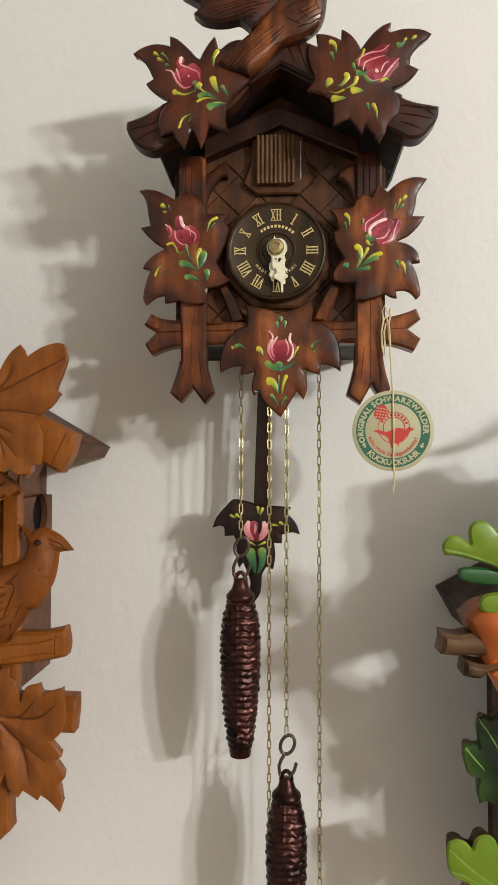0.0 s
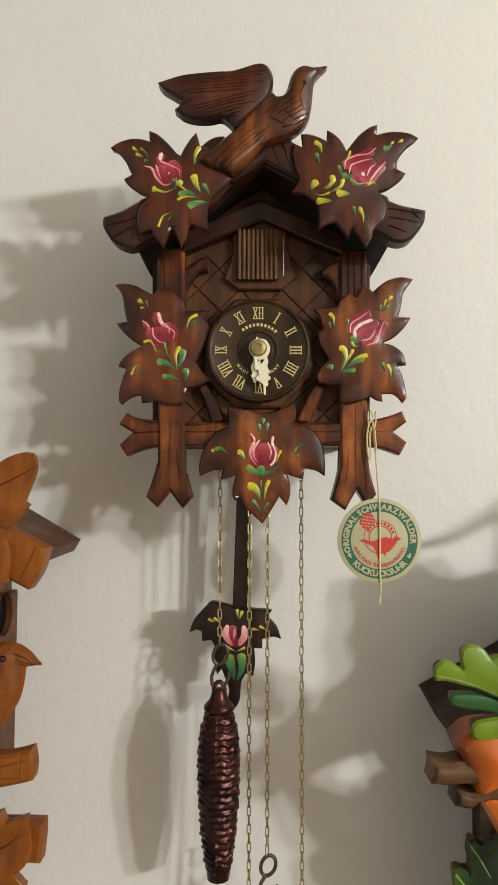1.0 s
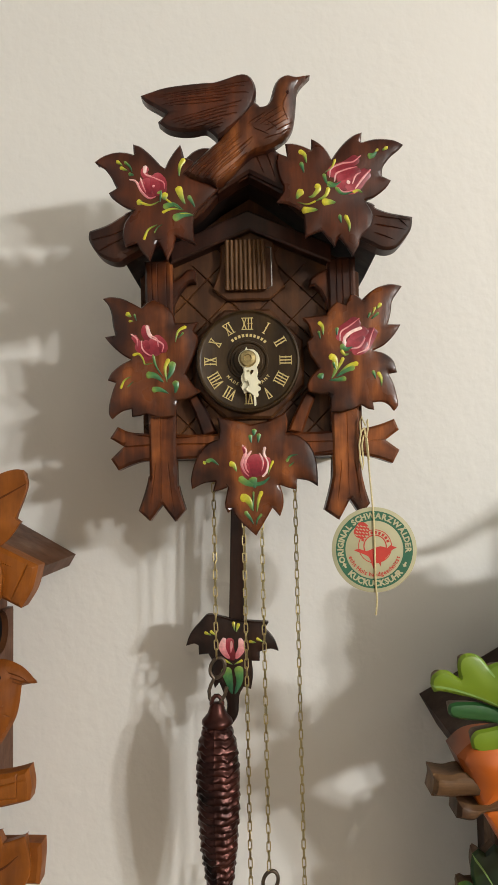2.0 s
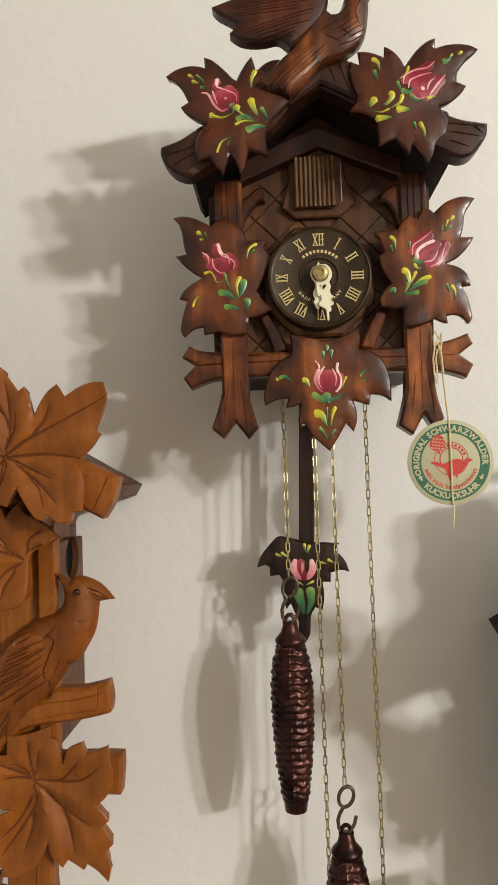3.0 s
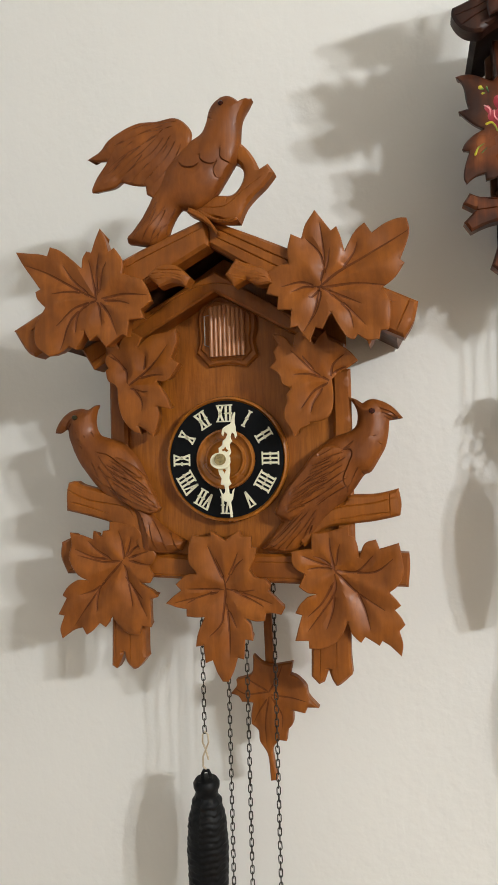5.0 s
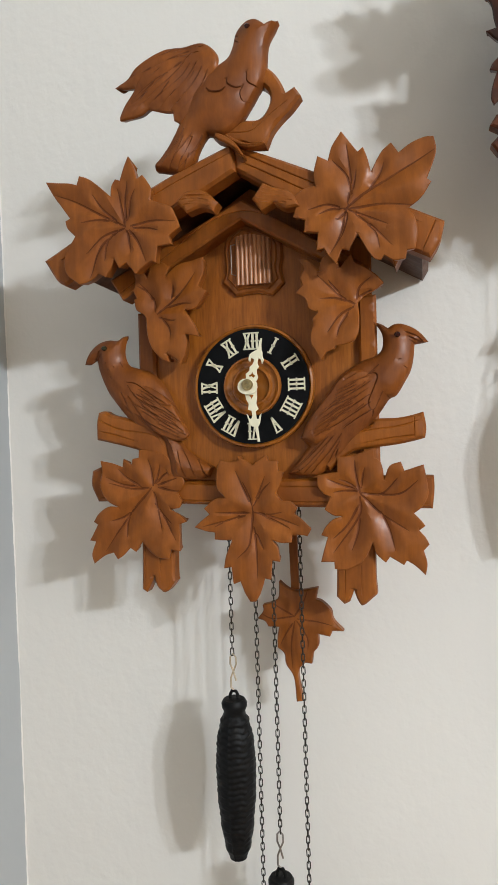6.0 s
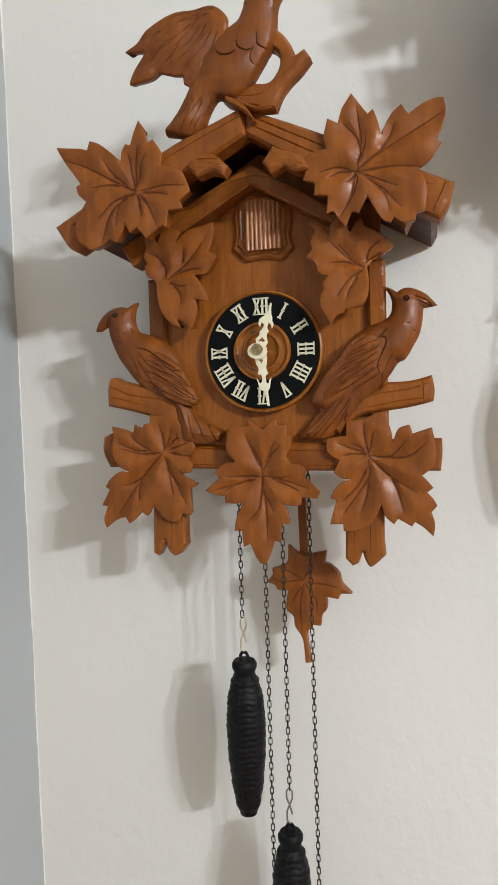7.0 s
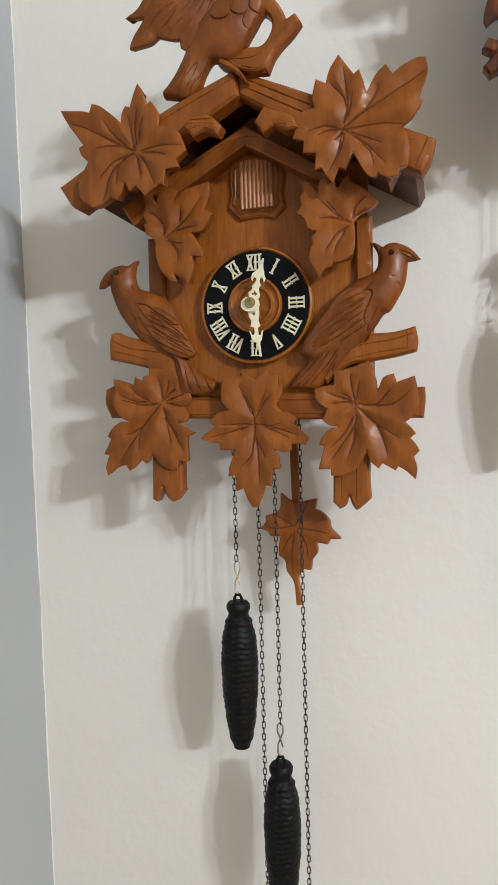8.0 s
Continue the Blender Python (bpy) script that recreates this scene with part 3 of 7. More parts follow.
D_BRACE_UP = [(-49.5, 30), (-48.5, 38.8), (-44.1, 48.3), (-38.1, 54.7), (-33.6, 54.7), (-33.7, 63.1), (-38.9, 63.5), (-44.1, 58.6), (-50.9, 54.7), (-55.3, 47.1), (-55.2, 30)]
D_BRACE_UP_R = [(41, 50), (41.4, 54), (44, 57), (50, 60.5), (56, 63), (57, 34), (52.5, 34), (51.5, 40), (48, 47.5), (44.5, 50.5)]
D_BRACE_LOW = [(-39.8, -23), (-33.5, -19.3), (-26.8, -32), (-21.1, -45), (-30.4, -47.6), (-35.3, -33.9)]
D_FASCIA_L = [(-96.3, 79), (-85.1, 82.9), (-74.7, 89), (-68.4, 92.2), (-15.3, 112.3), (3.3, 120.2), (3.3, 111.5), (-15.2, 100.8), (-30.9, 85.4), (-72.6, 62.9), (-76.1, 60.1), (-81.3, 59.4), (-88.3, 62.2), (-93.6, 67.5), (-96.9, 74.3)]
D_FASCIA_R = [(103.4, 83.2), (96.4, 84.6), (88.5, 86.4), (80.8, 89.6), (74.6, 94.3), (21.5, 112.2), (3.3, 120.2), (3.3, 111.5), (23.3, 99.7), (40.7, 85.4), (77.1, 66.5), (81.3, 64), (86.8, 62.6), (92.7, 64), (98, 69.3), (102.3, 75.7)]
D_INNER = [(-50, 79.2), (1.4, 101.2), (56, 77), (56, 64.5), (2.9, 88), (-50, 66)]
D_RIDGE = [(-39.5, 118.9), (-30.2, 127.1), (-22.2, 128.9), (-16.9, 126.4), (-6.5, 124.6), (14.4, 127.1), (19.6, 126), (24.8, 120.3), (26.8, 110.3), (25.4, 100.3), (3.3, 112.4), (-16.1, 99.6), (-27.3, 106.8)]
D_BIRD = [(3.8, 156.8), (9, 152.2), (10.7, 150.4), (14.1, 150.8), (16.5, 153.3), (17.9, 157.5), (19.6, 163.2), (22.4, 167.5), (26.2, 169.6), (29.6, 169.6), (33.1, 168.5), (37.2, 169.3), (41.7, 169.6), (38.9, 166.8), (35.5, 163.2), (33.4, 158.6), (32.7, 151.5), (32, 144.4), (30.6, 137.3), (27.8, 132), (24.4, 128.5), (19.2, 124.9), (14.1, 122.8), (8.3, 121.4), (3.8, 119), (-1.3, 114.4), (-8.1, 107.4), (-16, 100.4), (-20.1, 102.8), (-26.9, 104.6), (-32.1, 106.7), (-36.5, 109.9), (-28.7, 117.2), (-20.2, 125), (-14, 130.3), (-9.9, 137.3), (-4.8, 146.2)]
D_WING = [(-60.3, 154.9), (-54.2, 157), (-45.7, 159.5), (-35.5, 160.9), (-23.5, 161.9), (-15.7, 162.2), (-8.2, 164.3), (-1.4, 166.5), (3, 166.8), (6.4, 165), (8.8, 160.8), (9.8, 155.5), (8.8, 150.3), (5.8, 143.9), (0.3, 138), (-6.4, 132.1), (-13.9, 126.5), (-17.3, 130), (-21.7, 132.8), (-28.5, 131.7), (-37, 131.8), (-43.8, 133.5), (-47.9, 136.3), (-49.9, 138.1), (-47.2, 140.5), (-45.2, 143.3), (-50.7, 146.8), (-57.5, 151.1)]
D_PLATE = [(-18.1, 90.8), (17.9, 90.8), (19, 74.6), (22, 62.3), (25.4, 51.6), (15.2, 42.8), (-13.3, 42.8), (-22.8, 50.4), (-18.7, 62.3), (-16.9, 74.6)]
D_DOOR = [(-14.1, 81.5), (12.7, 81.5), (12.7, 48.3), (-13.9, 48.3)]
D_PANEL = [(-70, -61.5), (-71.4, 60.5), (1.6, 115.1), (75, 60.6), (74.1, -61.1)]
B_LEAF_TL = [(-149, 162.6), (-138.2, 160.7), (-128.5, 159), (-122.3, 156.9), (-119.6, 163.4), (-111.6, 160.1), (-102.3, 152.5), (-95.5, 146), (-94.3, 153.5), (-90.8, 158.1), (-87.1, 156.8), (-83.6, 164.7), (-79, 173.7), (-75.2, 165.6), (-72.8, 156), (-68.1, 158.3), (-63.8, 152.3), (-61.3, 147), (-62, 138.7), (-54.4, 135.7), (-46.5, 132.6), (-42.7, 124.6), (-40.3, 117.3), (-48.6, 111.2), (-46.6, 104.8), (-57.9, 104), (-59, 96.6), (-59.7, 92), (-65.1, 93), (-76, 84.9), (-80.4, 90.4), (-83.5, 94.1), (-89.2, 90.5), (-93.6, 98.2), (-95.8, 92), (-100.8, 84.8), (-107.3, 88), (-114.7, 83.2), (-123, 80.9), (-127.7, 84.4), (-133.4, 89.4), (-135.5, 97), (-134.1, 106.8), (-129.4, 113.7), (-125.8, 118.5), (-132.4, 125.3), (-134.1, 131.2), (-130.1, 132.9), (-136.6, 141.9), (-143.5, 151.5)]
B_LEAF_TR = [(80, 172.9), (84.6, 166.7), (91, 157.6), (94.9, 160.1), (97.8, 151.9), (99.9, 142.7), (107.1, 155.2), (114.1, 161), (118.9, 153.4), (127.3, 158.6), (136.6, 161.3), (142.5, 160.8), (144.2, 152.6), (141.8, 143.5), (137.5, 132.8), (140.4, 130.5), (133.9, 121.1), (124.5, 114.7), (128.8, 107.3), (130.5, 97.5), (128.7, 85.5), (123.1, 84.9), (122.2, 79.3), (114.2, 79), (107.4, 83.6), (105.4, 80.3), (100.8, 81.6), (95.2, 89.2), (89.6, 100), (86.7, 94.9), (83.4, 89), (78.3, 90.7), (74.1, 80.5), (69.4, 85.7), (65.6, 92.5), (60.3, 91.1), (61.8, 103.7), (51.7, 104.9), (52.4, 114), (43.9, 117), (46.6, 126.7), (44.3, 131.4), (52.6, 136.3), (60.7, 137.2), (59.7, 145.6), (62.9, 157.4), (70, 154), (73.4, 163.3)]
B_LEAF_ML = [(-93.3, 98), (-85.8, 98.5), (-81.2, 90), (-76, 99.3), (-68.7, 101.2), (-60.6, 96.8), (-65.2, 89.3), (-54.4, 97.1), (-42.5, 99.4), (-32.6, 101.8), (-32, 91.7), (-37.1, 79.4), (-30.2, 74.8), (-35.6, 66.9), (-41.4, 61.7), (-49.9, 62), (-45.4, 56.3), (-40.9, 48.4), (-38.4, 39.8), (-49.2, 42.4), (-48, 35.6), (-49.7, 26.8), (-53.3, 19), (-59.4, 24.3), (-65.5, 27.9), (-62.9, 21), (-70, 23.7), (-78.4, 33.3), (-81.9, 44.9), (-83.4, 58.6), (-90.6, 64.6), (-92.2, 72.9), (-90.2, 74.1), (-93, 79.8), (-91.6, 88.7)]
B_LEAF_MR = [(43.5, 91.9), (52.4, 89.3), (58.4, 81.5), (60.7, 89.9), (66.4, 94.3), (71.4, 89.9), (74.4, 82.4), (79.1, 88.4), (83.3, 92.2), (85.7, 85.4), (92.2, 81.5), (99.9, 75.6), (105.8, 68.5), (99.3, 64.3), (91.0, 60.8), (86.3, 56.0), (87.4, 45.9), (86.9, 34.7), (83.3, 28.1), (76.8, 25.8), (69.6, 25.2), (68.5, 22.8), (63.1, 21.0), (58.4, 14.2), (55.4, 21.0), (51.2, 28.1), (50.7, 35.0), (53.0, 41.8), (52.4, 45.9), (56.6, 50.7), (50.1, 54.2), (47.7, 61.7), (40.6, 66.7), (45.9, 72.0), (44.1, 78.0), (47.7, 83.9)]
B_BIRD_L = [(-148.2, 25.3), (-146.3, 31), (-140.7, 38.4), (-133.5, 43.2), (-124.5, 44.9), (-117.7, 43.9), (-112.3, 46.9), (-107.1, 47.4), (-109.5, 40), (-110.4, 30.5), (-107, 22.7), (-99.4, 19.8), (-87.7, 15.8), (-80.3, 9.7), (-73, 0.8), (-68.4, -8.8), (-63.7, -18.5), (-59, -28), (-55.9, -37.5), (-59.4, -39.7), (-64.4, -40), (-57.3, -49.2), (-47.6, -56.5), (-38, -61.4), (-34.2, -63.8), (-38.3, -71.6), (-50.7, -74.2), (-65.6, -73.9), (-72, -70), (-75.1, -55.7), (-78.1, -42.4), (-87, -35.4), (-99.6, -28.7), (-109.7, -21.1), (-118.2, -11.1), (-127.2, 1.4), (-133.6, 16.2), (-136.8, 28.5), (-142.3, 25)]
B_BIRD_R = [(95.7, 44.5), (101.2, 42.8), (106.6, 39.3), (110.4, 41.6), (115.9, 42), (124.1, 38.8), (130.2, 34.1), (136.1, 26.9), (125.9, 25.5), (124.8, 15.4), (122.6, 6.2), (118.2, -2), (111.7, -12), (106.2, -14.7), (99.7, -23.8), (91.8, -33.5), (84.3, -40.6), (77.6, -47.8), (68.6, -57.6), (59.6, -65.7), (49.6, -72.2), (39.2, -72.4), (25.2, -70.3), (35, -59.7), (43, -49.2), (36.9, -41.9), (42.6, -30), (52, -17.1), (61.1, -6.6), (67.9, 2.7), (75.5, 9.2), (85.6, 15.1), (96.4, 18.7), (101.6, 23.4), (102.6, 32), (100.3, 38.6)]
B_BRANCH_L = [(-136.3, -16.2), (-130.4, -15), (-124.2, -18.2), (-108.6, -22.2), (-90.8, -27.7), (-80.9, -34.3), (-71.2, -46.4), (-64.2, -60.7), (-72.2, -74.6), (-81.8, -60.2), (-96.8, -50.3), (-109.5, -46.1), (-125.1, -42.2), (-138.3, -39.3), (-138.2, -24.8)]
B_BRANCH_R = [(131, -25), (132.8, -36.1), (131.8, -44.6), (126.4, -46.1), (111.9, -49), (94.9, -51), (82, -52.7), (73.3, -56.4), (59.8, -68.3), (55.5, -63.8), (60.2, -52.9), (73.7, -40.2), (91.1, -34.4), (95.4, -29.4), (112.3, -28.9), (122.7, -27.2)]
B_LEAF_BL = [(-134.2, -56.9), (-124.3, -59.1), (-115, -62.6), (-113.2, -55.5), (-106.1, -60.5), (-104.9, -55.8), (-99.7, -55), (-99, -48.3), (-87.8, -49.6), (-75.3, -53.3), (-68.2, -62.9), (-60.1, -73.8), (-60.8, -79.4), (-66.5, -84.9), (-61.7, -91), (-64.4, -97.1), (-72.9, -98), (-63.1, -102.7), (-57.8, -107.9), (-64.4, -110.2), (-64.1, -132.3), (-72.1, -131.4), (-74.4, -138.5), (-83.4, -138.2), (-90.9, -133.5), (-98.3, -125.4), (-103.7, -133.6), (-108.8, -130.3), (-114.2, -136.1), (-120.1, -140), (-124.6, -134.7), (-132.7, -137.2), (-142.6, -144.2), (-144.9, -136.4), (-141.3, -125.6), (-146.6, -124.7), (-138.5, -111), (-142.2, -108.6), (-136.5, -101.3), (-127.3, -95.6), (-118.9, -96.1), (-127.2, -91.7), (-133.2, -83.9), (-135.5, -75.7), (-133.5, -66)]
B_LEAF_B = [(-26.8, -57.9), (-19.7, -59.4), (-12.7, -58.7), (-12.1, -54.2), (-5.7, -58.4), (0.2, -62.2), (5.8, -57.9), (11.4, -54.5), (12.6, -59), (20.3, -59.2), (20.5, -67.1), (24.6, -68.1), (23, -76), (18.7, -84.8), (23, -90.2), (29.8, -90.7), (35.4, -96.1), (32.6, -100.5), (38.3, -104.9), (45.6, -112.4), (42.3, -118.1), (37, -117.2), (30.3, -117.7), (29.7, -123), (22.1, -123.5), (14.4, -121.3), (18.8, -127.1), (20.3, -138.2), (14, -137.4), (12.6, -152.6), (7.6, -151.8), (4, -163.2), (0.1, -170), (-4.5, -170.2), (-9, -163.5), (-12.4, -154.5), (-18.1, -156.9), (-19.1, -143.2), (-25.3, -144.2), (-23.5, -134.2), (-18, -121.4), (-25.5, -121.9), (-32.6, -121.4), (-32.9, -116), (-40.6, -115), (-49.6, -111.8), (-44.1, -106.8), (-36.8, -101.3), (-40.9, -96.7), (-32.5, -89.5), (-23, -87.8), (-29.8, -79.5), (-29.4, -65.9)]
B_LEAF_BR = [(65.8, -57.5), (65.5, -69.3), (55.8, -70.4), (50, -71.6), (49.8, -79.1), (53.2, -84.9), (59.7, -88.5), (55.1, -98.1), (61.6, -102.6), (68.1, -103.5), (61.5, -105.7), (55.6, -111.4), (51.9, -118), (56.7, -119.8), (54.3, -127.8), (51.3, -138.9), (61.5, -138.8), (61.8, -144.1), (71.4, -144), (82.4, -138.6), (88.2, -130.6), (91.3, -123.2), (94.1, -131.9), (100.7, -138.3), (103.8, -134), (114.1, -139.9), (116.3, -136.4), (122.4, -140.2), (129.7, -147), (131.1, -138), (128.8, -128.6), (133, -123.9), (130.3, -118.8), (125.9, -113.7), (130.4, -110.3), (127.2, -106), (122.4, -100.9), (128.3, -96.2), (132.9, -87.8), (132.7, -78.5), (130.2, -64.4), (116.1, -68.8), (113.7, -61.9), (105.3, -65.1), (100.9, -75.7), (100.3, -67.1), (97.9, -60.6), (94.1, -58.7), (94.3, -51), (77.9, -56.5)]
B_FASCIA_L = [(-158.7, 104.8), (-150.4, 109.2), (-67.2, 151.5), (-1.3, 176.4), (1.4, 166.1), (1.1, 156.3), (-40.3, 135.3), (-140.9, 83.3), (-148.2, 88.5)]
B_FASCIA_R = [(-2.7, 178.8), (57.9, 150.7), (148.6, 104.8), (145, 91), (138.5, 80.2), (53.1, 125.2), (-0.2, 158.5), (-0.8, 168.6)]
B_INNER = [(-116, 91.9), (-2.6, 145.4), (95, 83.7), (93, 72.4), (-3.1, 129.9), (-105.5, 74.8)]
B_KNOT_L = [(-43.2, 136.3), (-34.1, 142.5), (-21, 141.6), (-10.5, 132), (-14.2, 126), (-23.6, 129.6), (-34.7, 126.9)]
B_KNOT_R = [(14.5, 132.6), (22.4, 143.7), (30.6, 139.7), (42.9, 134.9), (48.7, 124.2), (38.4, 123.5), (30.3, 128.5), (21, 123.7)]
B_BAR = [(-146.2, -66), (-138.5, -62.7), (-115.4, -71.6), (-34.4, -75.6), (59, -73.8), (119.6, -72.9), (137.4, -73.3), (137.6, -83.2), (136.1, -98.2), (102.1, -97.5), (58.4, -97.5), (-35, -95.2), (-116.2, -92.4), (-141.3, -92.2), (-147.3, -78.3)]
B_STEM_L = [(-100.1, -108), (-71.9, -108.1), (-72.4, -151.1), (-71.7, -158.3), (-79.1, -167.1), (-83.2, -168.1), (-88.2, -163.4), (-91, -155.3), (-94.9, -163.6), (-97.7, -168.5), (-101.8, -166.1)]
B_STEM_R = [(63.2, -126.5), (93, -121.9), (92.4, -148.4), (93.3, -163.8), (84, -172.1), (80.9, -173), (78, -168.7), (75.5, -161.1), (72.2, -170.2), (67.8, -172.5), (62.1, -166.8)]
B_BIRD = [(19, 264), (12.6, 263.3), (6.8, 259.1), (3.7, 253.3), (2.2, 247.2), (-1.1, 239.2), (-7.7, 235.1), (-14.4, 231.7), (-21.2, 225), (-28, 217.4), (-34.9, 209.7), (-39.7, 199.6), (-44.4, 189.5), (-51.5, 179.5), (-61.8, 167.7), (-61, 164.2), (-47.4, 161.1), (-40.6, 160), (-33.8, 162.8), (-29.2, 168.7), (-26.9, 174.8), (-22.2, 182.7), (-19.1, 185.8), (-9, 183.4), (-0.2, 186.6), (8.6, 193.9), (15.3, 203.5), (20.6, 211.2), (24.2, 217), (26.6, 227.1), (27.8, 241.4), (30.1, 249.4), (34.5, 256.2), (36.7, 259.6), (31.7, 259.6), (27.4, 258.5), (23.2, 262.1)]
B_WING = [(-90.4, 228.8), (-81, 233.6), (-73.9, 241.3), (-62.3, 247.4), (-48.7, 251.4), (-35.3, 250.7), (-22.9, 251.5), (-15.6, 248.7), (-9.2, 242), (-7.2, 236.3), (-9.1, 229.5), (-11.8, 224.4), (-18.6, 217), (-25.3, 209.5), (-29.9, 201.7), (-38, 193.4), (-43.3, 197), (-44, 203.4), (-52, 204.3), (-63.2, 208.3), (-70.2, 204.4), (-86.3, 202.9), (-87.2, 205.6), (-82.8, 214.5), (-76.6, 222.3), (-74.3, 225.9), (-83.5, 226.6)]
B_TWIG = [(25.9, 230.6), (32.1, 224.3), (37, 216.6), (40.1, 209.2), (46.5, 212.5), (51.3, 205.3), (44, 197.1), (35.4, 189.8), (28.9, 182.3), (24.3, 172.4), (13.7, 173.5), (7.3, 176.3), (-10.1, 180.3), (-16.6, 185.3), (-7.7, 188.5), (7.7, 193.1), (18.5, 192.6), (25, 197.3), (28.6, 205.2), (27.5, 211.6), (23.4, 216.3), (19.1, 218.1), (20.2, 225.1)]
G_LEAF_A = [(-133.3, 83.2), (-132.2, 87.6), (-128.1, 90.6), (-123.6, 90.3), (-119.6, 87.6), (-117.2, 86), (-118.1, 91.7), (-117, 96.7), (-113.6, 99.1), (-109.1, 99.1), (-104.7, 96.8), (-101.4, 92.4), (-95.6, 94.5), (-90.5, 91.8), (-87.3, 81.8), (-80.7, 73.4), (-82.5, 66.7), (-94.4, 69), (-107.9, 74.3), (-118, 76.9), (-126.5, 78.9), (-131.6, 78.9)]
G_LEAF_B = [(-127.2, 72), (-123.7, 73.7), (-106.5, 72.8), (-89.5, 66.4), (-79.3, 63.8), (-81.1, 56.4), (-89.6, 58.7), (-103.3, 61.3), (-117, 62.9), (-125.5, 65.2), (-127.9, 68.6)]
G_LEAF_C = [(-114.1, 51.1), (-111.3, 55.5), (-104.4, 57.3), (-88.9, 59), (-78.6, 54.7), (-78.9, 42.9), (-96, 43.8), (-108.1, 43.1), (-113.2, 45.4)]
G_ACORN = [(-121.5, 39.4), (-111.4, 47.5), (-96.7, 50), (-80, 48), (-56, 46), (-44, 38), (-50, 30), (-70, 27), (-85, 12), (-93.9, 13.5), (-104.2, 9.5), (-109.3, 10.1), (-113.6, 21.7)]
G_ACORN_TIP = [(-106.4, 4.1), (-100.4, 8.1), (-91.7, 10.9), (-83, 5), (-64, -2), (-50, -2), (-54, -14), (-70, -36), (-82.4, -37), (-94, -16), (-101.7, -2)]
G_STUB_A = [(-137, 30), (-126.6, 28.4), (-118, 29.8), (-102.5, 26.8), (-102.7, 15.1), (-117.2, 16.3), (-126.8, 15.6), (-138.2, 16.5), (-136.4, 24.3)]
G_STUB_B = [(-122.1, 12.8), (-111.1, 10.2), (-95.5, 13), (-93.9, 6.3), (-106, 5.5), (-113, 1.1), (-123.3, 2.7)]
G_LEAF_D = [(-122.9, -46.3), (-121.4, -41.7), (-116.5, -40.1), (-112.3, -42.5), (-113.6, -33.7), (-112.1, -24.8), (-107.9, -22.2), (-104, -24.9), (-98, -19.8), (-91, -26), (-84.2, -43.5), (-86.2, -68.2), (-95.1, -84.3), (-105.6, -77.6), (-111.9, -78.9), (-113.9, -70.8), (-112.5, -63.7), (-118.8, -60.4), (-121.5, -53.4)]
G_LEAF_E = [(-133.4, -108), (-131.9, -102.7), (-126.7, -100.8), (-121.1, -102.3), (-117.6, -106), (-115.1, -99.7), (-109.1, -97), (-103.6, -99.3), (-99.5, -106.1), (-85.7, -112.5), (-84.2, -136.7), (-96.5, -151.1), (-113.8, -148.4), (-124.2, -138.4), (-120.6, -127.8), (-129.3, -124.6), (-132.8, -117.8)]
B_HAND_M = [(-0.9, 4.7), (-1.3, 8.5), (1.7, 10.8), (2.1, 13.8), (4.3, 15.5), (5.9, 19), (3.6, 21), (2.5, 17.5), (1.2, 19.2), (2.4, 23.5), (6.1, 25.8), (8.2, 26.8), (9.6, 29.6), (10, 32.5), (11.6, 35.6), (12.4, 34.9), (11.8, 30.9), (11.8, 26.3), (12.5, 24.3), (12.4, 21.5), (13.4, 18.5), (11.9, 15.5), (11, 19.1), (9.4, 20.2), (8.2, 16.6), (9.5, 13.4), (7.6, 11.3), (7.8, 7.9), (8.3, 4.7), (6.2, 1.9), (7.9, -2), (6, -5.8), (2.5, -7.1), (-2, -7.3), (-5.8, -5.6), (-7.9, -2.9), (-7.9, 0.4), (-6.2, 3.2), (-3.2, 4.8)]
B_HAND_M_HOLE = [(4.1, 10.2), (4.9, 8.1), (6.6, 6.6), (4.8, 5.2), (3.4, 6.5), (1.8, 5.8), (1.1, 7.5), (3, 8.2)]
B_HAND_H = [(-3.0, -7.1), (-2.1, -11.4), (-0.3, -14.6), (-1.1, -19.2), (1.8, -19.9), (2.4, -24.1), (1.0, -26.6), (-0.4, -25.3), (-1.0, -23.4), (-2.3, -22.4), (-0.9, -26.6), (0.0, -30.5), (2.1, -32.2), (4.3, -32.7), (5.3, -37.6), (6.0, -44.2), (7.8, -44.2), (7.2, -37.6), (6.7, -32.7), (8.1, -30.5), (8.9, -26.3), (9.7, -22.3), (8.0, -24.1), (7.5, -26.6), (5.7, -26.3), (5.0, -20.6), (7.4, -18.9), (5.7, -14.6), (6.4, -10.6), (6.5, -7.1), (6.5, -3), (6.8, 1), (4.6, 4), (1, 5.5), (-3, 5), (-6, 2.5), (-6.8, -1.5), (-5, -4.8)]
B_HAND_H_HOLE = [(0.1, -8.1), (1.8, -7.5), (3.7, -8.1), (3.0, -9.4), (2.1, -11.4), (1.3, -9.4)]
B_CLAW = [(-11.2, 183.5), (-5.5, 181), (0.9, 176.6), (5.7, 171.1), (10.5, 163.3), (9.3, 162.5), (4.2, 168.4), (-1.4, 173.3), (-7.7, 177), (-12, 179.9)]
B_CLAW_SIDE = [(-3.6, 181.8), (3.5, 177.3), (10.5, 173.5), (18.9, 172.2), (24.6, 173), (25.3, 171.3), (19.6, 169.7), (10.4, 170.8), (3.4, 173.8), (-2.2, 177.5)]
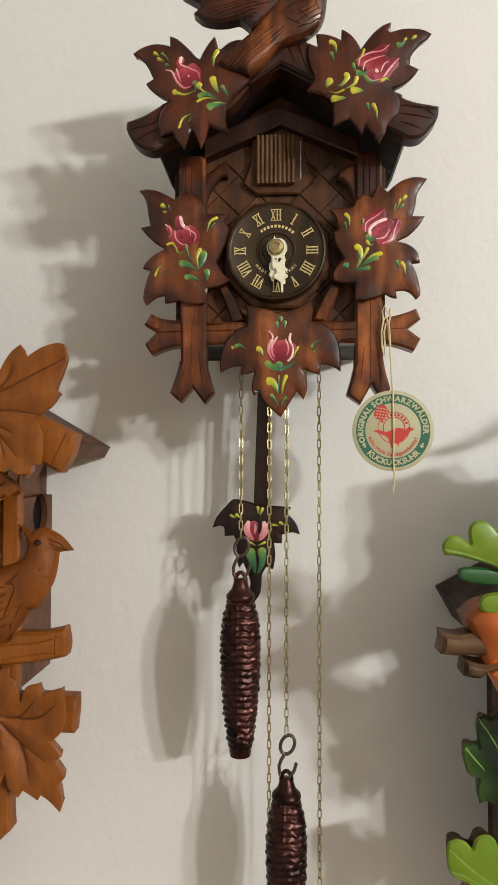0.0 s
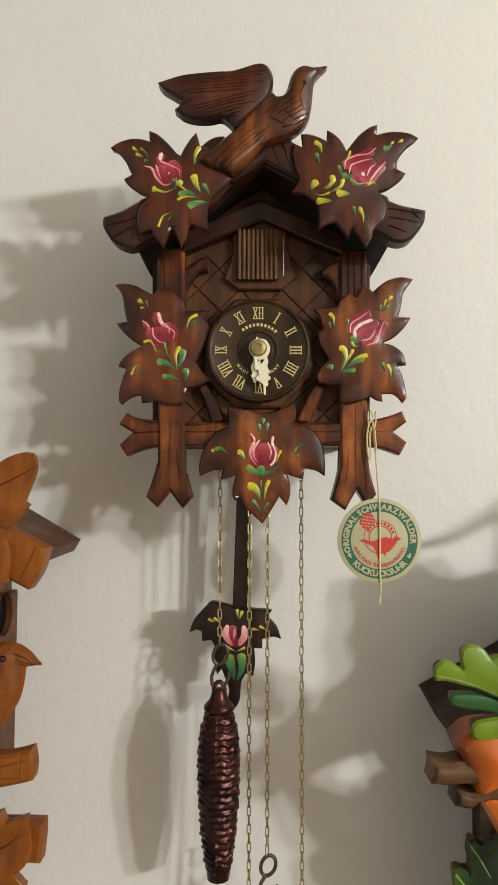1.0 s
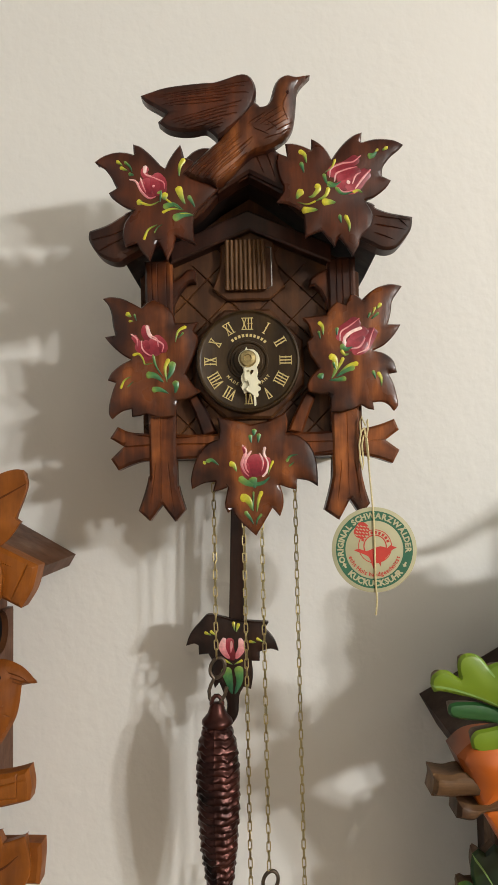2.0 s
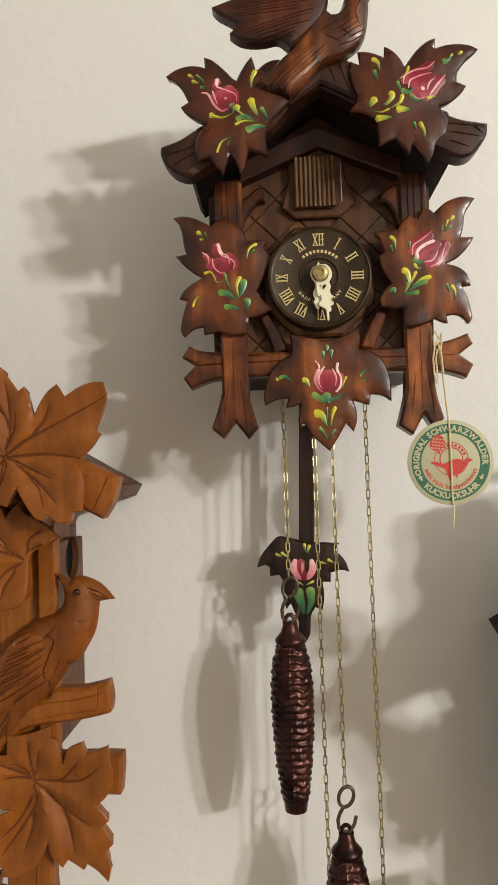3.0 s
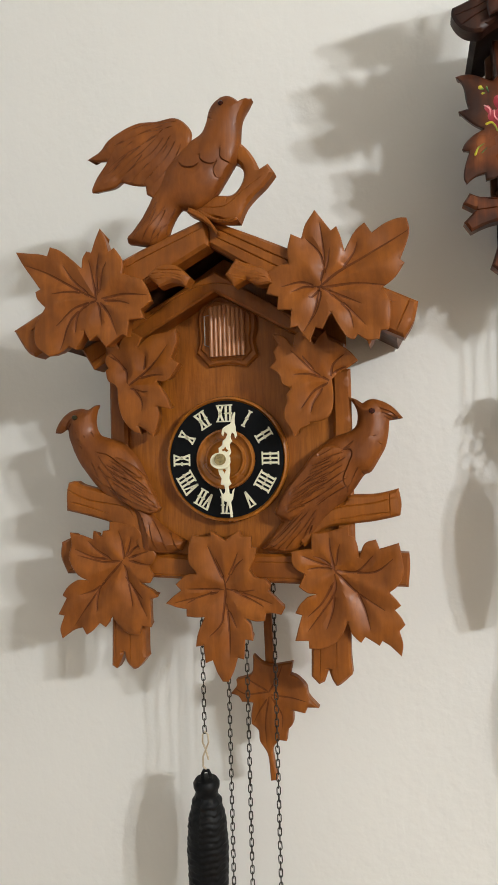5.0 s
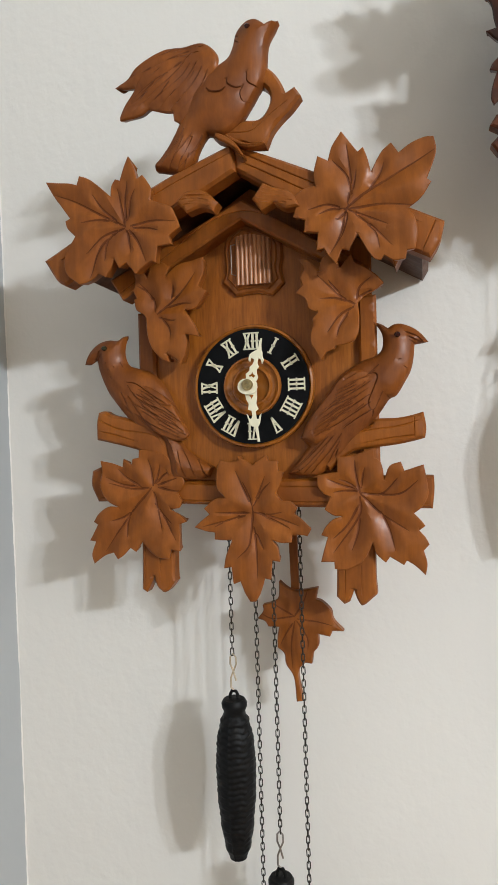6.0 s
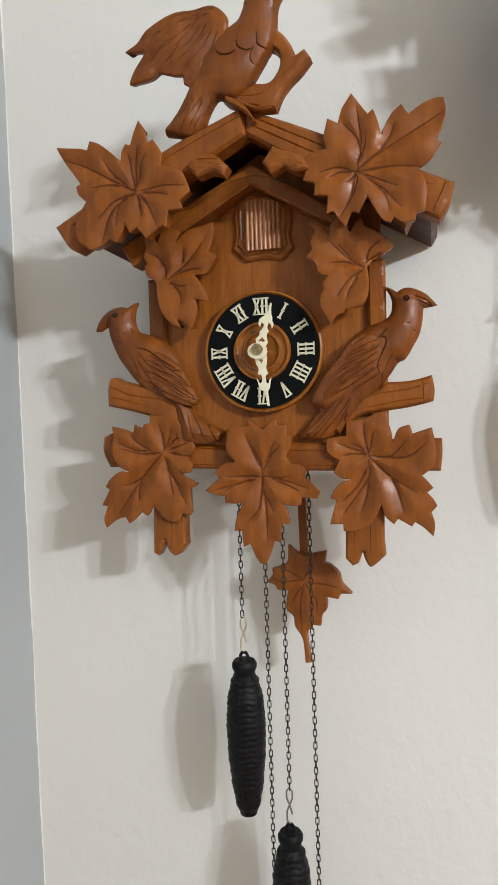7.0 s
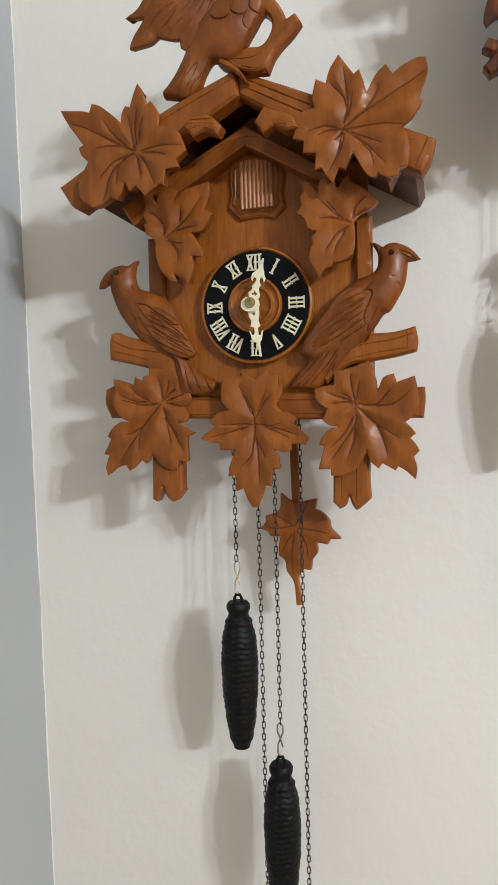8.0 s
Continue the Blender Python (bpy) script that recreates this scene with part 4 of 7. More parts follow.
D_HAND = [(-4.5, -4.2), (-3, -5.5), (-2.5, -9.1), (-2.7, -11.5), (-1.7, -14.5), (-0.3, -13.9), (0.4, -16.9), (-1.5, -18.7), (-1.7, -19.9), (-0.3, -21.1), (0.9, -21.7), (1.9, -22.3), (3, -23.5), (3.4, -29.5), (4.1, -30.2), (4.8, -29.2), (4.7, -24.4), (5.9, -24.4), (6.4, -22.9), (5.9, -21.1), (7.7, -19.9), (7.8, -18.3), (6.4, -17.5), (5.9, -15.9), (7.6, -15.7), (7.8, -14.7), (6.4, -13.5), (5.7, -11.1), (6.4, -8.5), (5.6, -5.4), (7.2, -2.4), (7.4, 0.6), (6.2, 3.6), (3.8, 5.8), (-0.1, 6.1), (-1, 8), (-1.8, 5.8), (-4.5, 4.2), (-6, 1.4), (-6, -1.2)]
D_HAND_HOLE = [(-1, -7.3), (0.2, -6.9), (1.1, -8), (2.3, -6.9), (3.6, -7.4), (3, -8.9), (1.5, -10.4), (-0.1, -9.2)]
B_WING_R = [(94.5, 5), (98.2, 3.5), (91.1, -13.2), (85.4, -20.2), (78.8, -27.2), (65.6, -38.7), (50.1, -47.8), (39.1, -43), (43.9, -31.3), (53, -18.6), (62.1, -8.2), (68.8, 1), (79.7, 8), (88.2, 7.5)]
B_WING_L = [(-105.1, 9), (-109.4, 5.9), (-106.8, -7.4), (-97.5, -19.2), (-83.8, -32.9), (-66.6, -41), (-56.8, -40.9), (-53.2, -37.3), (-58.7, -26), (-67.1, -11.8), (-77.7, -1.9), (-90, 4.8)]
B_PLATE = [(-9.4, 130.9), (10.5, 127.1), (21.8, 120.5), (25.8, 114.7), (26.3, 102.3), (24.7, 92.7), (27.1, 81.4), (17.2, 72.1), (4.3, 75.1), (-13.6, 73.6), (-24.2, 85), (-21.4, 96.1), (-22.3, 114.3), (-17.7, 125.1)]
B_DOOR = [(-9.8, 119), (-1.4, 120.7), (11.4, 117.9), (17.7, 114.1), (16.7, 80.7), (-11, 82.5)]
B_PANEL = [(-99.4, -74.5), (-95, 104), (0, 160), (95, 106), (93.6, -78.3)]
B_LEAF_TL_CUTS = [[(-83.4, 121.6), (-100.8, 131), (-124.2, 144.6), (-142, 152.1)], [(-89.3, 125.3), (-102.9, 137.6), (-110.6, 149.3)], [(-93.9, 127.6), (-108, 129.3), (-120.1, 128.2)], [(-84.3, 122.6), (-87.4, 137.8), (-89.7, 151.6)], [(-83.7, 124.6), (-84, 141.6), (-81.1, 155.9)], [(-82.2, 126.6), (-79.4, 141), (-74.5, 148.7)], [(-80.1, 122.1), (-63.9, 124.3), (-43.7, 121.9)], [(-77.8, 120.6), (-66.4, 119.2), (-57.4, 116.4)], [(-81.1, 119.3), (-73.7, 108.7), (-67.4, 93.3)], [(-82.6, 118.2), (-80.7, 107.4), (-79.5, 100.9)], [(-84.3, 120.5), (-101.4, 116.1), (-116.3, 103.6)], [(-89.5, 119), (-104.1, 107.9), (-114.6, 85.3)], [(-94.3, 117.4), (-99.3, 109.5), (-100.8, 96.8)]]
B_LEAF_TR_CUTS = [[(85, 118.5), (106, 119.5), (128, 116.5)], [(82.2, 119), (96.1, 128.9), (117.4, 139.4), (143.1, 152.8)], [(98.9, 131.2), (106.1, 141.1), (108.9, 148.4)], [(83.1, 122.8), (85.8, 138.1), (83.3, 163.8)], [(86.4, 128.2), (82.8, 142.4), (73.2, 153.6)], [(86.4, 130.2), (88.5, 137.7), (89.9, 145.3)], [(80.2, 119.2), (68.4, 123.5), (55, 121.2)], [(79, 119.4), (70.3, 119.7), (62.2, 116.8)], [(82.9, 115.7), (79.8, 103.5), (75.7, 96.1)], [(82.1, 117), (76.1, 111.9), (74.1, 112.9)], [(81.3, 114.4), (77, 99.9), (69.5, 88.1)], [(84.5, 117.5), (97.6, 111.2), (111, 104.5)], [(86.1, 116.5), (99.4, 105.1), (113.3, 89.9)], [(88, 115.1), (101.3, 101), (104.8, 88.1)]]
B_LEAF_ML_CUTS = [[(-73.6, 60), (-62.6, 68), (-50.3, 78), (-39.5, 90.2)], [(-61, 72.4), (-58.7, 83.3)], [(-65.1, 65.1), (-53.1, 67.2), (-43.6, 66.3)], [(-74.9, 62.4), (-77, 73.8), (-87.8, 86.1)], [(-76.6, 71.5), (-81.7, 78.7), (-89.8, 84)], [(-72.2, 57.6), (-63.1, 54.6), (-56.9, 54.1)], [(-70.3, 57.5), (-63.3, 47.9), (-62.2, 38.9)]]
B_LEAF_MR_CUTS = [[(81.4, 56.4), (70.4, 63.6), (54, 79.7)], [(70.4, 64.8), (64.3, 72.5), (62.3, 75.6)], [(82.7, 59.6), (84.9, 68.4), (93.3, 74.9)], [(84.8, 62.2), (91, 64.9), (94.3, 65.4)], [(76.5, 58.9), (66.1, 61.9), (55.6, 62)], [(80.1, 54.4), (70, 49.1), (60.4, 36.6)], [(76.3, 50.6), (69.8, 40.8), (67.5, 32.7)]]
B_LEAF_BL_CUTS = [[(-87.9, -78.9), (-89.4, -64.7), (-91.6, -56.1)], [(-86.3, -76.6), (-83.5, -69.5), (-80.6, -60.2)], [(-85.2, -76.6), (-78.4, -69.7), (-68.3, -65.2)], [(-83.8, -78), (-73.6, -74.5), (-66, -72.3)], [(-83.8, -79.9), (-71.4, -82.9), (-62.4, -83.1)], [(-91.5, -80.3), (-106.9, -81), (-127.6, -75.8)], [(-99.1, -78.7), (-111.7, -71.3), (-119.2, -64)], [(-101.7, -78.7), (-114.6, -77.5), (-130, -70.9)], [(-90, -81.2), (-107.6, -100.1), (-132.5, -133.8)], [(-105, -97.7), (-115.6, -104.8), (-126.2, -108.1)], [(-110.3, -102.4), (-112.2, -112), (-111.6, -121.6)], [(-87.5, -83.6), (-84.5, -97.9), (-80.1, -116.8)], [(-86.9, -93.1), (-77.3, -107.4), (-67.8, -123.9)], [(-85.9, -95.5), (-77.2, -105), (-71.3, -109.7)]]
B_LEAF_B_CUTS = [[(-1.3, -95.7), (-8.7, -79.9), (-14.3, -66.3)], [(-1.3, -94.4), (-5.5, -82.2), (-8.6, -75.4)], [(-0.3, -94.4), (5.1, -82.4), (10, -71.3)], [(0.6, -93.5), (7.4, -82.4), (14.4, -75.9)], [(-4.7, -100.2), (-16.3, -100.1), (-31.5, -100)], [(-7.1, -102.4), (-21.2, -106), (-42.8, -111.4)], [(-11.7, -102.4), (-23.6, -106.9), (-32.3, -111.4)], [(2.2, -100.2), (11.4, -101.6), (22.8, -99.5)], [(4.5, -101.6), (20.4, -104.8), (35.9, -110.2)], [(6.8, -102.5), (20.3, -107.9), (29.1, -112.4)], [(-0.9, -98.9), (-2.9, -115.9), (-5.5, -127.2), (-14.2, -136.3)], [(-0.4, -111.4), (1.2, -133.9), (1.1, -151.9)], [(0.4, -115.9), (5.2, -124.9), (7.8, -129.4)]]
B_LEAF_BR_CUTS = [[(82.4, -85.3), (79.7, -70.9), (79.1, -60)], [(83.3, -81.8), (85.3, -71), (87.1, -65.4)], [(80.7, -83.1), (68.7, -79.4), (57.9, -74.8)], [(80.7, -84), (70.8, -83.8), (62, -85)], [(79.5, -81.8), (73.1, -77.3), (66.6, -75)], [(84.1, -85.3), (98.5, -86.4), (111.4, -73.8)], [(85.8, -86.2), (111.1, -86.6), (125.8, -76.2)], [(83.6, -87.1), (98.2, -101.5), (118.8, -114.5)], [(98.2, -100.2), (104.2, -114.5), (108.1, -129.6)], [(82.3, -88.4), (81.1, -103.6), (60.8, -132.2)], [(81.3, -94.9), (72.3, -110.1), (61.1, -121.1)], [(81.9, -103.6), (79.9, -116.7), (75.3, -129.9)]]
B_BRANCH_L_CUTS = [[(-134.9, -22.5), (-116.8, -30.5), (-86, -36.4), (-76.3, -46.2)], [(-132.6, -32.3), (-117, -36.2), (-99, -41.7)]]
B_BRANCH_R_CUTS = [[(126.7, -31.6), (112.2, -35.3), (86.7, -38.5), (69.2, -46.6)], [(124.5, -42.2), (103.6, -44.4), (82.2, -47.9)], [(123.9, -28.1), (124.4, -44.3)]]
B_BIRD_CUTS = [[(-28.9, 183.5), (-38.2, 167.5)], [(-35.6, 184.2), (-46.4, 166.2)], [(-22.2, 184.8), (-29.1, 175)], [(3.7, 253.3), (7.9, 250.5)], [(4.4, 248.9), (8.6, 245.4)], [(29.5, 257.8), (24.2, 252.3)]]
B_TWIG_CUTS = [[(-5.6, 185.3), (14, 184), (27, 192.9), (42.1, 202.3)], [(16.3, 192.1), (14.9, 186)]]
D_BIRD_CUTS = [[(-33.1, 107.4), (-20.1, 119.7), (-6.5, 130.3)], [(-28.6, 106), (-16.7, 117.2), (-4.7, 126.7)], [(-24.2, 104.6), (-13.3, 115.1), (-1.3, 125.7)], [(-20.1, 103.2), (-9.8, 114.4), (3.8, 125)], [(-16.6, 101.8), (-6.4, 112.6), (7.3, 123.2)], [(14.1, 139.1), (21, 133.8)], [(7.2, 133.8), (15.8, 130.2)], [(14.1, 128.5), (22.7, 131.3)], [(27.9, 156.8), (24.4, 147.9), (27.8, 139.1)], [(3.8, 137.3), (14.1, 144.4)]]
D_RIDGE_CUTS = [[(-6.5, 120.3), (-11.7, 106.7)], [(14.4, 122.8), (19.6, 106.7)], [(7.4, 122.8), (12.6, 110.3)]]
D_FASCIA_L_CUTS = [[(-93.7, 72.9), (-81.5, 75.7), (-71.1, 80)], [(-90.1, 65.8), (-79.7, 71.1), (-70, 74.7)]]
D_FASCIA_R_CUTS = [[(80.8, 83.6), (99.9, 80.7)], [(80.7, 78.2), (98.1, 74.7)], [(94, 81.8), (99.8, 76.4)], [(80, 72.9), (91, 68.6)]]
D_POST_CUTS = [[(-58.7, 66.7), (-57.3, -89.4)], [(-62.5, 66.7), (-61.4, -36.2)], [(-52.8, 66.7), (-51.9, -36.2)], [(-61.2, -65.6), (-64.5, -91.2)], [(-53.1, -65.6), (-49.9, -94.8)]]
D_POST_R_CUTS = [[(62.6, 66.7), (63, -87.2)], [(58.8, 66.7), (58.2, -36)], [(67.7, 66.7), (67, -36)], [(58.8, -65.4), (55.7, -90.9)], [(67.2, -65.3), (70.3, -90.8)]]
D_BAR_CUTS = [[(-83.5, -53.5), (-57.7, -52.7), (1.1, -52.6), (56.1, -52.5), (87.2, -52.4)], [(-72, -46.5), (-46, -48.4), (-33, -47.6)], [(76, -60), (60, -58.6), (40, -60)]]
B_FASCIA_L_CUTS = [[(-141.5, 103.8), (-67.5, 143), (-1.5, 169.4)], [(-132, 91.7), (-44.7, 137.1)]]
B_FASCIA_R_CUTS = [[(3.6, 170.8), (57.7, 141.5), (131.7, 105.4)], [(7.7, 162), (108.7, 104.3)], [(142.5, 105.5), (133.2, 85)]]
B_BAR_CUTS = [[(-136.7, -71.1), (-34.5, -78.8), (58.9, -80.5), (132, -76.6)], [(-137.4, -88.3), (-34.9, -91.9), (58.5, -93), (133.7, -95.2)]]
B_STEM_L_CUTS = [[(-83.8, -112.8), (-85, -160.9)], [(-96.7, -112.8), (-98.7, -166.1)]]
B_STEM_R_CUTS = [[(82.1, -126.4), (81.6, -164.1)], [(69.8, -126.4), (68.7, -170.3)]]
B_INNER_CUTS = [[(-105.3, 81.6), (-2.9, 135.9), (90, 78)]]
B_WING_FEATHERS = [[(-18.8, 247.8), (-39.5, 247.6), (-62.5, 242.1), (-81.4, 232.8)], [(-23.4, 243.2), (-44.3, 241.6), (-64.3, 234.1), (-73.9, 225.2)], [(-29.3, 241.6), (-44.6, 233.3), (-63.1, 225.4), (-74.1, 218.9)], [(-36.8, 238.8), (-52.3, 227.7), (-67.9, 219.3), (-79.9, 210.7)], [(-32.4, 238), (-46.3, 226.7), (-61.9, 216.8), (-74.5, 208.4)], [(-28.1, 235.8), (-38.8, 225.4), (-54.3, 215.5), (-68.3, 208.8)], [(-23.6, 235), (-34.4, 223.2), (-46.8, 212.9), (-54.5, 207.5)], [(-19.4, 231.5), (-28.6, 219.5), (-39.4, 210.2), (-45.5, 205.7)], [(-15.1, 229.4), (-22.8, 217.1), (-32, 207.6), (-39.7, 200.6)], [(-44, 249.1), (-56.2, 246.2)], [(-39.7, 243.8), (-48.8, 241)], [(-59.5, 238.1), (-67.3, 235.3)]]
B_WING_FEATHERS += [[(-50.8, 219.1), (-60.5, 212.4)], [(-40.5, 218.8), (-48.4, 211.7)], [(-25.3, 229.9), (-29.9, 223.8)], [(-18.2, 223.1), (-24.3, 216)], [(-33.2, 216.1), (-39.4, 208.9)], [(-56.9, 227.2), (-66.3, 221.8)], [(-44.9, 225.1), (-51.1, 219.2)], [(-64.8, 220.1), (-72.8, 213.7)], [(-12.3, 226.2), (-18.4, 216.4), (-26.1, 206.7)], [(-29.2, 245.6), (-38.2, 244.6)], [(-52, 236), (-59.8, 231.8)], [(-73.5, 235), (-81.4, 230.7)]]
B_BIRD_FEATHERS = [[(-16.9, 216.4), (-13.3, 212.7), (-6.1, 211.4), (-1.2, 214)], [(0, 220.3), (0.1, 215.8), (5.5, 212.9), (11.7, 214.2)], [(11.9, 214.6), (8.5, 208.7), (10.6, 203.2), (14.9, 203.5)], [(14.4, 223.2), (14.4, 216.4), (21.4, 212.7)]]
B_BIRD_FEATHERS += [[(-34.8, 189.7), (-44.2, 178.6), (-55.3, 166.1)], [(-29, 186), (-39.9, 173.7), (-49.4, 162.4)], [(-24.7, 179.8), (-34.1, 168.7), (-43.3, 160.9)], [(-20.4, 176.3), (-28.2, 166.4), (-35.8, 159.9)], [(-49, 172.3), (-54.6, 166)], [(-43, 171.4), (-49, 163.1)], [(-37, 170.5), (-43, 161.5)], [(-32.4, 172.6), (-38.5, 160.2)], [(-27.9, 174.7), (-32.5, 161.5)], [(-23.4, 175.4), (-27.9, 163.6)], [(-39.6, 182), (-47.5, 172)]]
B_BIRD_R_FEATHERS = [[(91.9, 4.6), (96.6, 5.1), (98.4, 1.6), (95.2, -6.6), (91.5, -16.4), (93.7, -23.8)], [(92.6, 3.4), (81.3, -0.2), (69.9, -5.2)], [(93.2, -0.9), (82.6, -7.4), (66.7, -16.5), (56.4, -23.2)], [(91, -6.4), (78.2, -14.2), (63.6, -23.5), (51.9, -31.7)], [(92.3, -10.7), (78, -19.9), (60.6, -30.6), (45.8, -37.2)], [(92.9, -16.4), (80.7, -24.3), (64.8, -33.6), (48.8, -37.6)], [(93.4, -22.1), (82.1, -28.7), (70.5, -36.8)], [(89.7, -0.7), (84, -6)], [(85.3, -10.3), (76.7, -15.6)], [(75.6, -2.7), (69.8, -8.1)], [(87.9, -17.6), (80.8, -22.9)], [(70.9, -18.1), (62.2, -23.5)], [(67.8, -28), (59.1, -32.7)], [(82.9, 5.4), (72.8, 0.3)], [(74, -9.7), (66.7, -15.1)], [(77.8, -29.9), (70.5, -35.3)], [(61.9, -36.4), (48.8, -38.1)], [(99.8, 11.4), (91.3, 4.8)], [(96.9, 7.3), (89.8, 3.5)], [(70.4, -39.6), (61.5, -52.2), (52.5, -62.1), (44.9, -70.7)], [(64.6, -40.8), (52.7, -53.4), (39.2, -66.2), (30.2, -69.6)], [(60.3, -41.4), (46.9, -54.7), (34.7, -66)], [(68.8, -45.3), (61.3, -58), (55.2, -69.4)]]
B_BIRD_R_FEATHERS += [[(55.9, -43.4), (43.9, -56), (29.4, -69.1)], [(58.6, -49.3), (48.1, -62), (39, -70.5)], [(67.2, -51), (62.7, -60.9), (58.1, -68.1)], [(114, 14.3), (116.6, 15.1)], [(118.2, 9), (120.5, 7.8)], [(104.8, -11.4), (107.5, -14.7), (113.2, -14)], [(99.9, -12.6), (96.2, -20.8)], [(102.3, -8.5), (99.2, -13.9)], [(107.4, -15.7), (98.9, -26.6)], [(120.7, 32.1), (127.4, 28.9), (134, 25.6)], [(119.4, 35), (127.4, 31.6), (132.7, 27.1)], [(122, 29.3), (127.3, 25.8)], [(94.8, -22.2), (93.3, -27.7)], [(85.5, -3.3), (79.7, -8.6)]]
B_BIRD_L_FEATHERS = [[(-105.9, 7.8), (-97.5, 6.1), (-84.4, -2.7), (-70.6, -11.4)], [(-105.1, 5.4), (-96.2, -5.1), (-79.9, -15.2), (-60.5, -26.9)], [(-99.5, -3.4), (-88, -10.2), (-73.3, -17.1), (-54.9, -29.4)], [(-96.3, -6.7), (-84.9, -17.3), (-70.4, -28.8), (-52.5, -38.2)], [(-100.1, -18.2), (-83.6, -28.2), (-70.6, -34.4), (-56.9, -40.8)], [(-101.5, -9.5), (-91.8, -22.4), (-82.9, -30.9)], [(-104.6, -3.2), (-96.5, -12.9)], [(-91, -0.8), (-79.6, -9.1)], [(-86.1, -4.1), (-74.8, -11.6), (-66.6, -12.4)], [(-83.1, -13.6), (-75, -18.9)], [(-76.8, -23.1), (-67.1, -28.5)], [(-67.1, -26.6), (-57.5, -33.4)], [(-89.9, -14.8), (-80.1, -21.7)], [(-96.9, -22.2), (-88.7, -30.6)], [(-109.8, -4.4), (-105, -12.8)], [(-111.6, 0.4), (-106.5, -9.3)], [(-108.3, -12.3), (-101.8, -19.2)], [(-72.5, -40.2), (-66.4, -54.3), (-65, -71.3)]]
B_BIRD_L_FEATHERS += [[(-62.8, -45.2), (-55.1, -57.7), (-48.8, -71.6)], [(-57.8, -42.3), (-46.9, -54.9), (-36, -64.3)], [(-64.5, -48.2), (-60.2, -63.7), (-56.9, -72.2)], [(-54.8, -48.5), (-45.5, -61), (-39.1, -71.8)], [(-51.5, -47.1), (-40.6, -59.6)], [(-69.3, -45), (-65, -60.5)], [(-47, -57.9), (-40.7, -71.8)], [(-113.7, 25.5), (-110.2, 20.2)], [(-109.3, 29.8), (-106.7, 21.6)], [(-124.4, 25.6), (-125.2, 23.4)], [(-121.4, 13.8), (-119.4, 11.4)], [(-123.6, 20.1), (-122.3, 17.9)], [(-118.5, 22.2), (-116.7, 19.9)], [(-138.8, 27.1), (-130.6, 36)], [(-136.2, 26.2), (-129.8, 32.8)], [(-76.6, -17), (-68.5, -21.9)], [(-91.2, -7), (-83.1, -13.6)], [(-73.7, -29.4), (-64.1, -35.2)]]
G_LEAF_A_VEINS = [[(-134, 82.7), (-120.6, 80.1), (-102.6, 73.9), (-91.8, 68.1)]]
G_LEAF_A_VEINS += [[(-98.6, 86.8), (-103.1, 92.7), (-110, 100.8)]]
G_LEAF_D_VEINS = [[(-121.7, -42.2), (-115.9, -49.1), (-108.9, -57.2)]]
G_LEAF_D_VEINS += [[(-113.3, -24.2), (-106.3, -33.5), (-99.4, -45.1)]]
G_LEAF_E_VEINS = [[(-130.9, -107.2), (-120.5, -116.2), (-107.8, -125), (-97.4, -130.3)]]
G_LEAF_E_VEINS += [[(-132.8, -120.7), (-122.9, -122.6), (-112.5, -127.5)]]
D_PAINT_TL = [('crimson', 3.4, [(-58.8, 114.8), (-60.5, 110.2), (-54.6, 104.9), (-49, 101.3), (-50.4, 97.1)]), ('crimson', 6, [(-63.2, 105.6), (-57.9, 99.6), (-54.5, 95.7)]), ('crimson', 5.2, [(-54.6, 110.2), (-50.1, 104.9), (-51, 97.8)]), ('crimson', 5.2, [(-60.7, 104.9), (-57.2, 98.5), (-53.8, 97.1)]), ('crimson', 7.5, [(-56, 109.1), (-53.5, 102.7), (-53.8, 96.4)]), ('crimson', 5.2, [(-58, 107.7), (-59.3, 102), (-55.9, 97.8)]), ('pink', 1.1, [(-59.8, 114.8), (-60.1, 110.2), (-54.6, 107.7), (-49, 104.9), (-48.3, 100.6)]), ('pink', 1.1, [(-69.7, 107), (-65.6, 105.6), (-62.4, 99.6), (-57.9, 95.4), (-53.4, 96.1)]), ('pink', 1.1, [(-62.8, 107.7), (-61.4, 103.1), (-59.6, 98.5)]), ('white', 2.6, [(-59.5, 115.5), (-60.5, 110.5)]), ('pink', 1.9, [(-55.2, 103.1), (-54.5, 101.7)]), ('yellow', 3, [(-65.4, 93.6), (-61.3, 92.2)]), ('yellow', 1.5, [(-64.1, 93.2), (-57.2, 91.1), (-51, 93.2)]), ('green', 1.9, [(-52.8, 97.8), (-50.4, 99.2), (-51, 92.5)]), ('yellow', 3.7, [(-48.3, 98.5), (-48.3, 93.6)])]
